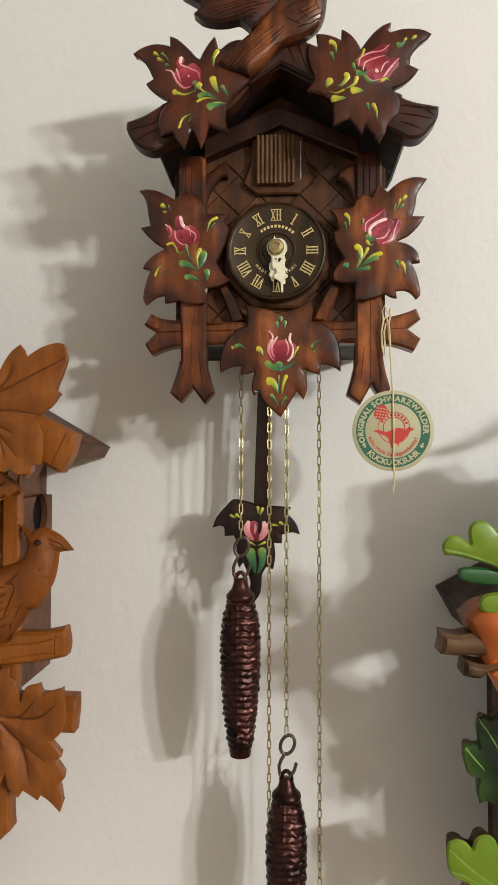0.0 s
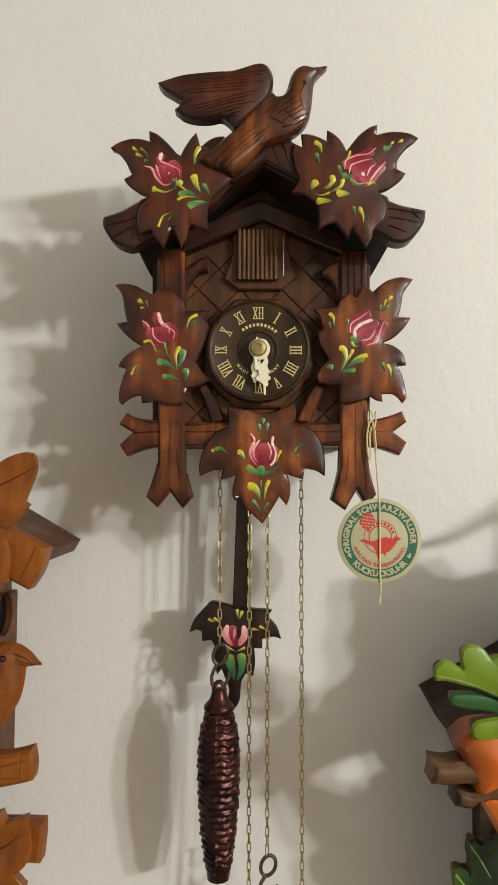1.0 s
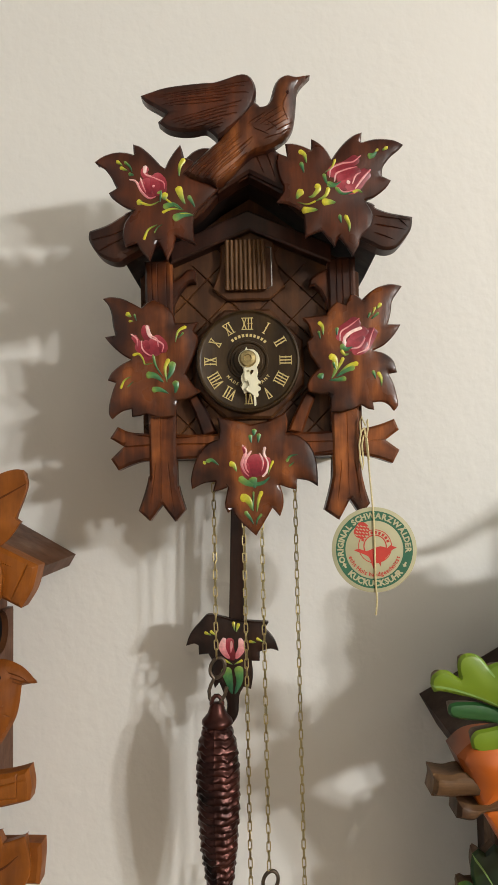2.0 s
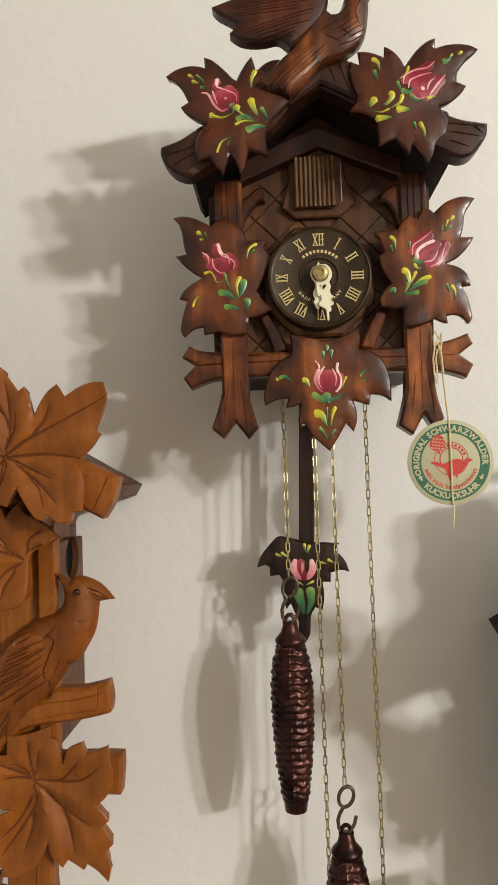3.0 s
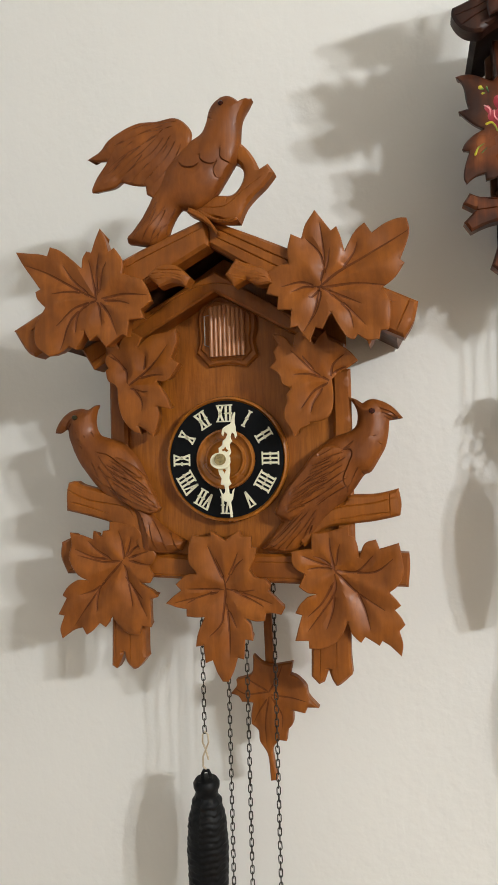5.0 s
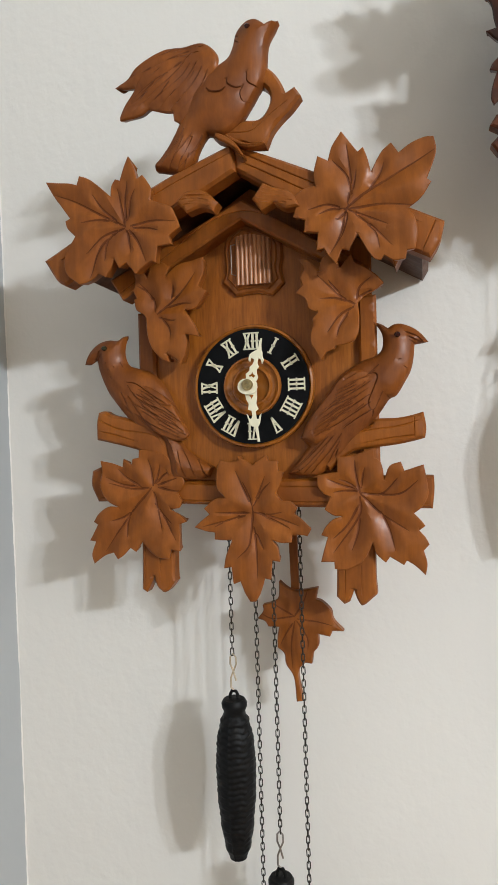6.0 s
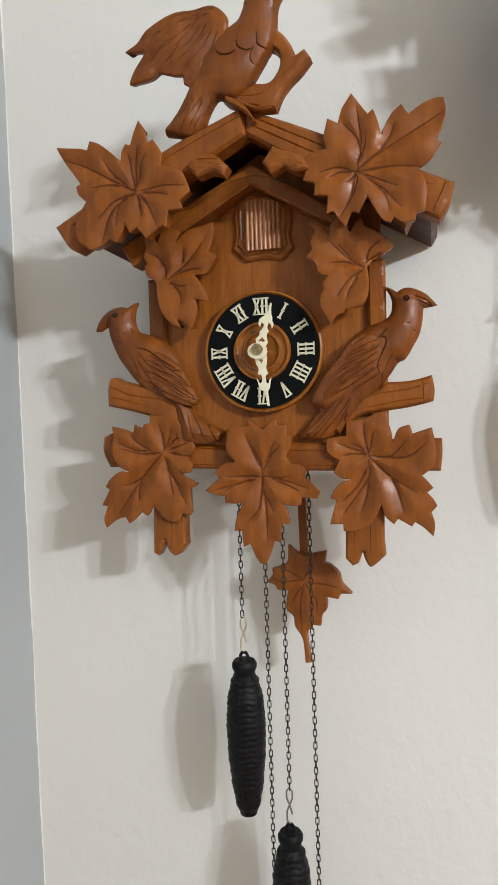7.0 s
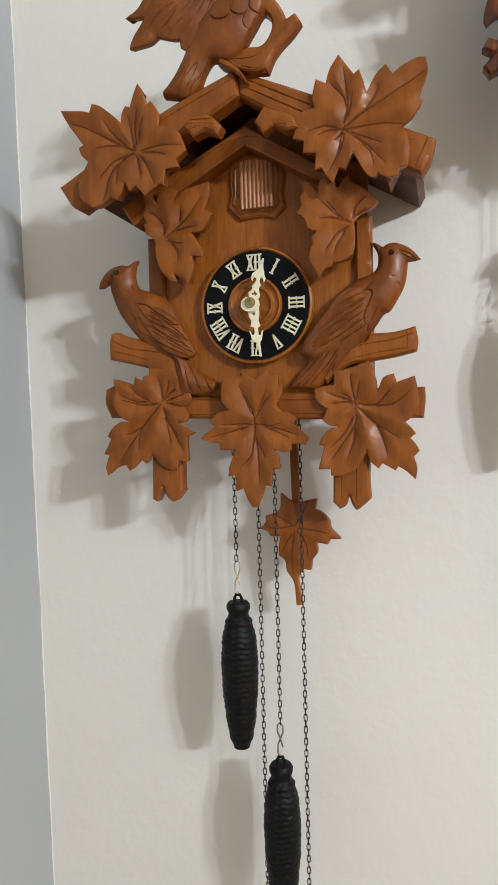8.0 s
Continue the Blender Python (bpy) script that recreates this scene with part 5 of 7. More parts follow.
D_PAINT_TL += [('yellow', 1.1, [(-47.6, 94.3), (-42.4, 90.1), (-37.2, 87.3)]), ('yellow', 3.7, [(-40.1, 102), (-38.3, 96), (-35.9, 90.8)]), ('green', 2.2, [(-33.9, 96), (-31.8, 92.5), (-30, 89)]), ('green', 3, [(-49.3, 89), (-43.4, 90.8), (-37.2, 87.3)]), ('yellow', 1.5, [(-49.9, 85.9), (-44.1, 88), (-36.5, 87.3)]), ('green', 3.7, [(-43.4, 81.7), (-37.2, 84.5), (-31, 84.5)]), ('yellow', 1.1, [(-38.9, 84.8), (-33.8, 85.2), (-30.7, 83.8)]), ('yellow', 2.6, [(-36.1, 120), (-38.8, 114.7), (-39.4, 108.4)]), ('yellow', 1.9, [(-77.5, 119), (-73.6, 115.5)]), ('yellow', 1.9, [(-75.3, 114.8), (-70.5, 112.3)]), ('green', 1.5, [(-72.6, 118.3), (-69.1, 114.8), (-67.7, 111.2)]), ('green', 1.9, [(-70.1, 110.5), (-66.7, 109.5)]), ('yellow', 1.5, [(-61.4, 69.4), (-58.4, 75.7), (-52.9, 78.5)]), ('green', 0.7, [(-54.9, 73.6), (-52.9, 76.8), (-49.8, 78.5)])]
D_PAINT_TR = [('crimson', 5.2, [(53.6, 104.8), (54.7, 110.1), (62.3, 112.5), (69.8, 117.1)]), ('crimson', 6, [(57.1, 104.8), (60.5, 108.3), (68.4, 110.1)]), ('crimson', 6, [(62.2, 103), (67.4, 105.5), (69.8, 108.3)]), ('crimson', 6.7, [(56, 104.8), (63.6, 104.8), (70.5, 109.7)]), ('crimson', 6, [(58.1, 101.3), (64.9, 100.6), (70.4, 103.4)]), ('crimson', 6, [(60.5, 98.4), (66.3, 98.4), (71.8, 104.8), (76, 109)]), ('crimson', 5.2, [(56, 101.3), (62.2, 97)]), ('pink', 1.1, [(51.9, 104.8), (53.3, 110.8), (59.5, 113.6), (66.4, 114.3), (71.2, 118.2)]), ('pink', 1.1, [(54.7, 102), (56.1, 107.2), (62.2, 109.7), (68.8, 111.1)]), ('pink', 1.1, [(65.6, 100.6), (67.7, 105.5), (70.8, 107.6)]), ('pink', 1.5, [(67.3, 97.7), (71.8, 103.7), (77, 109.7)]), ('white', 3.4, [(62.2, 100.9), (64.2, 102)]), ('pink', 0.7, [(57, 98.5), (60.4, 95.6), (67.3, 97)]), ('yellow', 1.5, [(55.8, 117.1), (53.7, 111.8), (49.2, 108.3)]), ('green', 1.9, [(48.5, 107.6), (49.9, 102), (52.6, 99.2)]), ('green', 3, [(50.2, 101.3), (54.6, 99.9), (58.8, 102)])]
D_PAINT_TR += [('green', 1.9, [(55.3, 98.5), (59.4, 94.9), (65.6, 95.6)]), ('yellow', 1.9, [(65.6, 95.6), (69, 97), (71.7, 95.3)]), ('yellow', 3.7, [(35.4, 97.8), (33, 95), (31.7, 92.5)]), ('yellow', 3, [(43.3, 100.6), (45, 97.8), (41.6, 93.5), (38.9, 93.2)]), ('yellow', 2.2, [(51.2, 98.5), (49.1, 93.5), (43.3, 90.4)]), ('yellow', 1.1, [(43.3, 90.4), (38.2, 89), (32, 90.7)]), ('yellow', 3.7, [(46.7, 89.7), (50.8, 89.7), (55.3, 89.3)]), ('yellow', 3.4, [(34.7, 85.8), (39.8, 85.5), (44.3, 85.1)]), ('yellow', 2.6, [(33.8, 122.8), (37.2, 120.3), (38.2, 114.7)]), ('green', 2.2, [(34.8, 115.4), (35.8, 111.8), (36.5, 108.3)]), ('yellow', 1.9, [(87.8, 123.5), (84.3, 121.3)]), ('yellow', 1.5, [(81.9, 122.4), (79.5, 119.6)]), ('green', 3, [(75.3, 118.2), (78.1, 118.2), (81.2, 120.3)]), ('green', 1.9, [(57.3, 82), (58.3, 76.7)]), ('yellow', 2.2, [(60.7, 81.6), (63, 76), (63, 71.1)])]
D_PAINT_L = [('crimson', 4.5, [(-64.2, 24.4), (-65.9, 20), (-63, 14.4)]), ('crimson', 6.7, [(-66.6, 10.7), (-64.7, 5.2), (-61.8, 2.6)]), ('crimson', 6.7, [(-61.2, 16.3), (-55.6, 10.8), (-56.7, 6.3)]), ('crimson', 3, [(-74, 18.1), (-70.3, 12.6), (-67.6, 7.1)]), ('crimson', 6.7, [(-70.6, 13.7), (-66.9, 7.8), (-63.2, 4.1)]), ('crimson', 6.7, [(-62.6, 15.2), (-59.6, 8.5), (-58.8, 4.1)]), ('crimson', 5.2, [(-66.3, 14.4), (-63.3, 8.5)]), ('pink', 1.1, [(-75.1, 18.9), (-71.4, 15.5), (-71, 10.7)]), ('white', 2.6, [(-64.9, 24.4), (-63.7, 18.9), (-61.9, 16.3)]), ('pink', 1.1, [(-68.4, 14.4), (-67.7, 8.9), (-63.6, 4.9), (-60.3, 4.9)]), ('pink', 1.1, [(-63, 16.3), (-57.5, 13.7), (-54.2, 10.8), (-55.2, 6.3)]), ('pink', 1.1, [(-63, 17.4), (-58.6, 15.2), (-57.4, 10)]), ('yellow', 1.5, [(-74.5, 5.2), (-70.2, 5.9), (-67.6, 2.6), (-66.1, -1), (-61, -0.3)])]
D_PAINT_L += [('green', 1.5, [(-61, 5.2), (-59.2, -2.1), (-54.7, -9.5)]), ('yellow', 2.2, [(-50.8, 2.3), (-53.3, -4), (-52.1, -13.1)]), ('green', 3.7, [(-48.6, 0.5), (-49.3, -5.8), (-51.8, -11.3)]), ('green', 3.7, [(-65.6, -8), (-59.8, -8.7), (-54.3, -13.1)]), ('green', 3, [(-61.9, -17.9), (-57.2, -17.5), (-51.3, -20.1)]), ('green', 3.4, [(-47.1, -12), (-46.3, -15.7), (-47.3, -20.1)]), ('yellow', 1.9, [(-39.3, 23.3), (-44.4, 20), (-46.5, 12.6)]), ('green', 1.1, [(-41.1, 19.3), (-44.7, 15.2)]), ('yellow', 2.6, [(-78.2, 32.9), (-74.8, 30)]), ('green', 1.1, [(-73, 32.2), (-71.5, 27.4)]), ('yellow', 1.5, [(-76.6, 27.4), (-73.7, 27.4)]), ('yellow', 1.5, [(-82.3, -16.5), (-79.8, -11.3), (-75.5, -8.8)]), ('green', 0.7, [(-77.9, -15.7), (-73.6, -11.7)])]
D_PAINT_R = [('crimson', 6.7, [(60.9, 10.9), (61, 16.4), (66.5, 20.8), (71.9, 24.9)]), ('crimson', 7.5, [(66.4, 10.9), (71.9, 14.6), (77.4, 18.3)]), ('crimson', 6, [(68.2, 5.4), (74.4, 7.2), (79.1, 14.6), (81, 19.4)]), ('crimson', 4.5, [(62.7, 9), (70, 5.4)]), ('crimson', 6.7, [(63.5, 10.1), (70, 10.2), (75.1, 13.8)]), ('crimson', 6, [(66.4, 5.7), (72.2, 5.7), (76.6, 10.2)]), ('pink', 1.1, [(59.1, 10.9), (59.9, 16.8), (65.7, 20.8), (72, 25.6)]), ('white', 2.2, [(62.7, 7.9), (62, 12.7), (66.4, 16.8), (73.7, 19.4)]), ('pink', 1.5, [(66.4, 6.1), (71.8, 7.2), (75.5, 12.7)]), ('pink', 1.1, [(70, 2.8), (76.5, 6.1), (78.8, 12.7), (81.4, 19.4)]), ('green', 3.4, [(59.8, 9), (62.7, 6.1), (67.1, 7.2)]), ('yellow', 1.9, [(59.8, 5.4), (62, 2.4), (64.9, 2.8)]), ('green', 1.9, [(57.7, 20.1), (57.3, 14.6)]), ('yellow', 3.4, [(51.8, 1.7), (55.4, -0.2), (56.1, -6.8), (53.2, -13)])]
D_PAINT_R += [('yellow', 1.9, [(61.2, 0.6), (59, -3.8), (54.6, -10.4)]), ('yellow', 2.6, [(70.6, -3.4), (64.5, -4.9), (58.3, -9.3)]), ('green', 3.4, [(68.1, -5.6), (62.6, -7.5), (56.1, -11.9)]), ('green', 2.6, [(62.6, -13), (57.2, -13.7), (51.7, -14.1)]), ('green', 3.7, [(45.6, -9.3), (47.4, -13)]), ('green', 1.9, [(54.7, -2), (56.1, -7.5)]), ('yellow', 2.2, [(45.7, 24.1), (48.3, 20.8), (48.6, 15.3)]), ('green', 1.5, [(45.7, 18.2), (46.8, 12.7)]), ('yellow', 2.2, [(86.6, 35.3), (83.3, 31.6)]), ('yellow', 1.5, [(82.6, 33), (80.3, 27.5)]), ('green', 1.5, [(79.3, 29.3), (77.4, 25.6)]), ('green', 1.5, [(84.7, 29.3), (79.6, 24.9)]), ('yellow', 2.2, [(82.6, -9.3), (84.7, -12.9), (85, -18.4)]), ('green', 1.9, [(79.7, -8.2), (81.4, -13.7)])]
D_PAINT_B = [('crimson', 6, [(-3.7, -65.7), (-1.9, -71.1), (0.3, -74.7)]), ('crimson', 9.7, [(2.8, -60.2), (3.6, -67.5), (2.9, -74.7)]), ('crimson', 5.2, [(10.1, -62), (9.7, -67.5), (6.8, -73.6)]), ('crimson', 2.2, [(-4.1, -54.8), (-2.6, -60.2)]), ('pink', 1.5, [(-4.8, -54.1), (-2.6, -58.4), (-5.1, -65.7), (-3.7, -71.1), (-0.8, -74.4)]), ('pink', 1.5, [(1, -58), (-3, -63.9), (-2.6, -69.3), (-0.8, -72.2)]), ('white', 1.5, [(9.7, -55.5), (9, -60.2), (11.2, -65.6), (10.5, -71.1), (7.6, -74.7)]), ('pink', 1.1, [(6.1, -59.5), (8.3, -65.7), (7.2, -71.1)]), ('green', 3.4, [(-7.3, -74.7), (-2.6, -78.3), (2.9, -79.4), (8.3, -78.3), (12.6, -74.7)]), ('green', 4.5, [(1, -74.7), (2.9, -81.9)]), ('green', 2.6, [(3.2, -43.8), (2.8, -48.2)]), ('green', 2.2, [(0.3, -47.5), (1, -53)])]
D_PAINT_B += [('green', 2.2, [(6.1, -46.8), (5.4, -52.9)]), ('yellow', 3, [(-13.5, -65.7), (-10.6, -66.8), (-8.7, -71.1)]), ('yellow', 1.5, [(14.8, -64.5), (12.6, -69.3), (11.2, -73.6)]), ('yellow', 2.2, [(-30.1, -65.4), (-28, -64.3)]), ('green', 2.2, [(-28, -64.3), (-24.3, -63.5), (-20, -66.8)]), ('green', 1.5, [(23.1, -65.6), (25.7, -62), (30.7, -60.9)]), ('green', 1.1, [(24.6, -68.5), (28.2, -65.6)]), ('yellow', 4.5, [(-6.9, -88.1), (-3.3, -88.1), (-0.7, -91), (1.4, -96.4)]), ('yellow', 2.2, [(7.2, -83.7), (5, -89.2), (3.6, -97.1)]), ('green', 1.1, [(1.8, -83.8), (1.4, -96.4)]), ('green', 2.2, [(-4, -96.4), (-0.7, -100.7), (1.5, -104.6)]), ('green', 1.5, [(6.9, -98.1), (4, -101.7), (3.3, -105.3)])]

# ---- room ----


def slab(name, x0, x1, y0, y1, z0, z1, material, label, category):
    ob = new(name, box(x0 * 1000, x1 * 1000, y0 * 1000, y1 * 1000, z0 * 1000, z1 * 1000))
    ob.data.materials.append(material)
    return tagged(ob, label, category, kind="structure")


CORNER = -0.5375
slab("wall_north", CORNER, 2.4, 0.0, 0.12, 0.0, 2.5, WALL_PAINT, "white painted wall with rolled orange-peel texture", "wall")
slab("wall_west", CORNER - 0.12, CORNER, -2.8, 0.12, 0.0, 2.5, GREY_PAINT, "pale grey painted side wall meeting the white wall", "wall")
# Unseen walls that close the room; their beige sets the bounced light.
slab("wall_east", 2.4, 2.52, -2.8, 0.12, 0.0, 2.5, BEIGE_PAINT, "beige painted wall behind the camera's side", "wall")
slab("wall_south", CORNER - 0.12, 2.52, -2.92, -2.8, 0.0, 2.5, BEIGE_PAINT, "beige painted wall behind the camera", "wall")
# The corner of the two walls leans a little.
LEAN = -0.0105
for ob in (bpy.data.objects["wall_north"], bpy.data.objects["wall_west"]):
    for q in ob.data.vertices:
        if q.co.x < 0:
            q.co.x += LEAN * (q.co.z - 1.3)
# Floor and ceiling are unseen as well, toned for the bounce.
slab("floor", CORNER - 0.12, 2.52, -2.92, 0.12, -0.1, 0.0, FLOOR_WOOD, "brown wooden floor of the room", "floor")
slab("ceiling", CORNER - 0.12, 2.52, -2.92, 0.12, 2.5, 2.6, CEILING_PAINT, "plain white painted ceiling", "ceiling")


def paint_edge():
    """The white wall paint that runs raggedly round the corner onto the grey wall."""
    v, f, n = [], [], 900
    for i in range(n):
        z = 700 + 1300 * i / (n - 1)
        reach = 1.6 + 1.4 * noise.noise(Vector((0, 0, z * 0.012))) + 0.9 * noise.noise(Vector((5, 0, z * 0.09))) + 0.5 * noise.noise(Vector((9, 0, z * 0.4)))
        reach = max(reach, 0.3)
        x = CORNER * 1000 + LEAN * (z - 1300)
        v += [(x + 0.02, -0.02, z), (x + 0.45, -0.2, z), (x + 0.4, -reach * 0.8, z), (x - 0.02, -reach, z)]
    for i in range(n - 1):
        for k in range(3):
            a = 4 * i + k
            f.append([a, a + 1, a + 5, a + 4])
    ob = new("trim_paint_edge", mesh_of(v, f, len(f)))
    ob.data.materials.append(WALL_PAINT)
    tagged(ob, "ragged white paint edge along the corner of two walls", "trim", kind="structure")


paint_edge()

# ---- parts that clocks share ----


def numeral(text, tall, stem, depth, lift, space):
    """A Roman numeral of slim serifed bars, standing upright about its own middle."""
    v, f = [], []

    def bar(x0, z0, x1, z1, w):
        a, b = Vector((x0, z0)), Vector((x1, z1))
        s = (b - a).normalized()
        s = Vector((-s.y, s.x)) * w / 2
        k = len(v)
        for q in (a - s, a + s, b + s, b - s):
            v.append((q.x, -depth, q.y))
        for q in (a - s, a + s, b + s, b - s):
            v.append((q.x * 1, -depth - lift, q.y))
        f.extend([[k + 4, k + 7, k + 6, k + 5], [k, k + 4, k + 5, k + 1], [k + 1, k + 5, k + 6, k + 2], [k + 2, k + 6, k + 7, k + 3], [k + 3, k + 7, k + 4, k]])

    wide = {"I": space, "V": space * 1.75, "X": space * 1.75}
    total, h = sum(wide[c] for c in text), tall / 2
    x = -total / 2
    for c in text:
        m, w = x + wide[c] / 2, wide[c] * 0.36
        if c == "I":
            bar(m, -h, m, h, stem)
        elif c == "V":
            bar(m - w, h, m, -h, stem), bar(m + w, h, m, -h, stem * 0.75)
        else:
            bar(m - w, h, m + w, -h, stem), bar(m + w, h, m - w, -h, stem * 0.75)
        for z in (-h, h):
            if not (c == "V" and z < 0):
                bar(m - wide[c] * 0.5, z, m + wide[c] * 0.5, z, stem * 0.6)
        bar(m - stem * 0.9, 0, m + stem * 0.9, 0, stem * 0.7)
        x += wide[c]
    return mesh_of(v, f)


NUMERALS = ["XII", "I", "II", "III", "IIII", "V", "VI", "VII", "VIII", "IX", "X", "XI"]


def numerals(dial, radius, tall, stem, depth, lift, space, material):
    for k, text in enumerate(NUMERALS):
        ob = part("numeral", numeral(text, tall, stem, depth, lift, space), material, dial)
        a = math.radians(30 * k)
        ob.location = (radius * 0.001 * math.sin(a), 0, radius * 0.001 * math.cos(a))
        ob.rotation_euler = (0, a, 0)


def hand_plan(widths, turn):
    """The outline of a fretted clock hand from (distance, half width) pairs, turned clockwise from twelve."""
    side = [(w, s) for s, w in widths] + [(-w, s) for s, w in reversed(widths)]
    c, s = math.cos(math.radians(turn)), math.sin(math.radians(turn))
    return [(x * c + z * s, -x * s + z * c) for x, z in side]


def fluted_door(outline, back, flutes):
    """A small door of rounded upright flutes."""
    xs = [p[0] for p in outline]
    x0, x1 = min(xs), max(xs)
    top = flowing(outline, True, 1.0)
    v, f, n = [], [], flutes * 8
    z_low = min(p[1] for p in outline)
    for i in range(n + 1):
        x = x0 + (x1 - x0) * i / n
        near = [q[1] for q in top if abs(q[0] - x) < 1.6]
        z_top = max(near)
        d = back + 2.2 + 1.7 * abs(math.sin(math.pi * i / 8)) ** 0.7
        v += [(x, -back, z_low), (x, -d, z_low), (x, -d, z_top), (x, -back, z_top)]
    for i in range(n):
        for k in range(4):
            a, b = 4 * i + k, 4 * i + (k + 1) % 4
            f.append([a, b, b + 4, a + 4])
    f += [[0, 3, 2, 1], [4 * n, 4 * n + 1, 4 * n + 2, 4 * n + 3]]
    return mesh_of(v, f)


def link_mesh(length, width, r):
    pts, n = [], 14
    straight = length / 2 - width / 2
    for k in range(n):
        a = 2 * math.pi * k / n
        pts.append((width / 2 * math.cos(a), 0, width / 2 * math.sin(a) + (straight if math.sin(a) > 0 else -straight)))
    return tube(pts, r, 5, True)


def chain(place, top, bottom, pitch, wire, mesh_link, material, label, group):
    """A hanging chain of links, alternately turned, each an own part."""
    n = math.ceil((top - bottom) / (pitch * 0.001))
    top = bottom + n * pitch * 0.001
    ob = thing("clock_chain", (place[0], place[1], top), label, "chain", group)
    rng = random.Random(n)
    for i in range(n):
        k = new("link", mesh_link)
        k.parent = ob
        k.location = (0, 0, -(i + 0.5) * pitch * 0.001)
        k.rotation_euler = (0, rng.uniform(-0.04, 0.04), (0 if i % 2 else math.pi / 2) + 0.35 + rng.uniform(-0.12, 0.12))
    if not mesh_link.materials:
        mesh_link.materials.append(material)
    return ob


def cone(profile, rows, scales, deep):
    """A cast fir-cone weight: overlapping rows of scales round a long body."""
    z_hi, z_lo = profile[0][1], profile[-1][1]
    steps = rows * 7

    def radius(z):
        for (r0, a), (r1, b) in zip(profile, profile[1:]):
            if a >= z >= b:
                s = (a - z) / (a - b)
                s = s * s * (3 - 2 * s)
                return r0 + (r1 - r0) * s
        return profile[-1][0]

    fine = [(radius(z_hi - (z_hi - z_lo) * i / steps), z_hi - (z_hi - z_lo) * i / steps) for i in range(steps + 1)]

    def ripple(r, z, a):
        v = (z_hi - z) / (z_hi - z_lo) * rows + 0.05 * math.sin(2 * a + 1) + 0.22 * noise.noise(Vector((2.2 * math.cos(a), 2.2 * math.sin(a), z * 0.05)))
        row = math.floor(v + 0.30 * abs(math.sin(scales * a / 2)))
        u = v + 0.30 * abs(math.sin(scales * a / 2)) - row
        k = 0.75 + 0.25 * math.cos(scales * (a + math.pi / scales * row))
        lip = math.sin(math.pi * u**1.6) ** 0.8 if 0 < u < 1 else 0.0
        rough = 0.8 + 0.6 * noise.noise(Vector((4 * math.cos(a), 4 * math.sin(a), v * 1.1)))
        seam = 0.45 * math.exp(-(((a - 1.5 * math.pi + 0.12) / 0.05) ** 2))
        low = min(1, max(0.12, (z - z_lo) / 16))
        return r + deep * (lip * k * rough - 0.35) * min(1, r / 6) * low + seam

    fine = [(0.01, z_hi)] + fine + [(profile[-1][0] * 0.6, z_lo - 0.8), (0.01, z_lo - 1.0)]
    return turned(fine[::-1], 96, ripple=lambda r, z, a: ripple(r, z, a) if r > 1 else r)


def roof_board(a, b, thick, back, front):
    """A sloping roof board from the ridge a to the eave b, from the wall forward."""
    a, b = Vector(a), Vector(b)
    s = (b - a).normalized()
    down = Vector((s.y, -s.x))
    if down.y > 0:
        down = -down
    return Carving([a, b, b + down * thick, a + down * thick], back, front, 0.6, step=6, sharp=20).mesh()


def letters(text, radius, size, middle, sweep, depth, lift, inward=False, bold=0.02):
    """Raised letters round a circle; middle and sweep are degrees clockwise from the top."""
    v, f, shapes, wide = [], [], [], []
    for ch in text:
        if ch == " ":
            shapes.append(None), wide.append(0.36 * size)
            continue
        cu = bpy.data.curves.new("letter", "FONT")
        cu.body, cu.size, cu.align_x, cu.align_y, cu.resolution_u, cu.offset = ch, size, "CENTER", "CENTER", 2, bold * size
        ob = bpy.data.objects.new("letter", cu)
        me = bpy.data.meshes.new_from_object(ob)
        shapes.append(([(q.co.x, q.co.y) for q in me.vertices], [list(p.vertices) for p in me.polygons]))
        xs = [q.co.x for q in me.vertices]
        wide.append(max(xs) - min(xs) + 0.13 * size)
        bpy.data.objects.remove(ob), bpy.data.curves.remove(cu), bpy.data.meshes.remove(me)
    total, at = sum(wide), 0.0
    for shape, w in zip(shapes, wide):
        turn = middle + sweep * ((at + w / 2) / total - 0.5) * (-1 if inward else 1)
        at += w
        if shape is None:
            continue
        a = math.radians(turn)
        b = a + math.pi if inward else a
        k = len(v)
        for x0, z0 in shape[0]:
            x, z = x0 * math.cos(b) + z0 * math.sin(b), -x0 * math.sin(b) + z0 * math.cos(b)
            v.append((x + radius * math.sin(a), -depth - lift, z + radius * math.cos(a)))
        f += [[k + j for j in p] for p in shape[1]]
    return mesh_of(v, f)


def arc_bars(count, radius, tall, middle, sweep, depth, lift):
    """Plain short bars round a circle, for lettering that stays blank."""
    v, f = [], []
    for i in range(count):
        t = math.radians(middle - sweep / 2 + sweep * i / (count - 1))
        w = math.radians(sweep / count * 0.34)
        k = len(v)
        for r, s in ((radius - tall / 2, t - w), (radius - tall / 2, t + w), (radius + tall / 2, t + w), (radius + tall / 2, t - w)):
            v.append((r * math.sin(s), -depth - lift, r * math.cos(s)))
        f.append([k, k + 1, k + 2, k + 3])
    return mesh_of(v, f)


def ring_flat(r0, r1, depth, sides=96):
    v = [(r * math.sin(2 * math.pi * k / sides), -depth, r * math.cos(2 * math.pi * k / sides)) for r in (r0, r1) for k in range(sides)]
    return mesh_of(v, [[k, (k + 1) % sides, sides + (k + 1) % sides, sides + k] for k in range(sides)])


def mirrored(plan, about):
    return [(2 * about - x, z) for x, z in plan]


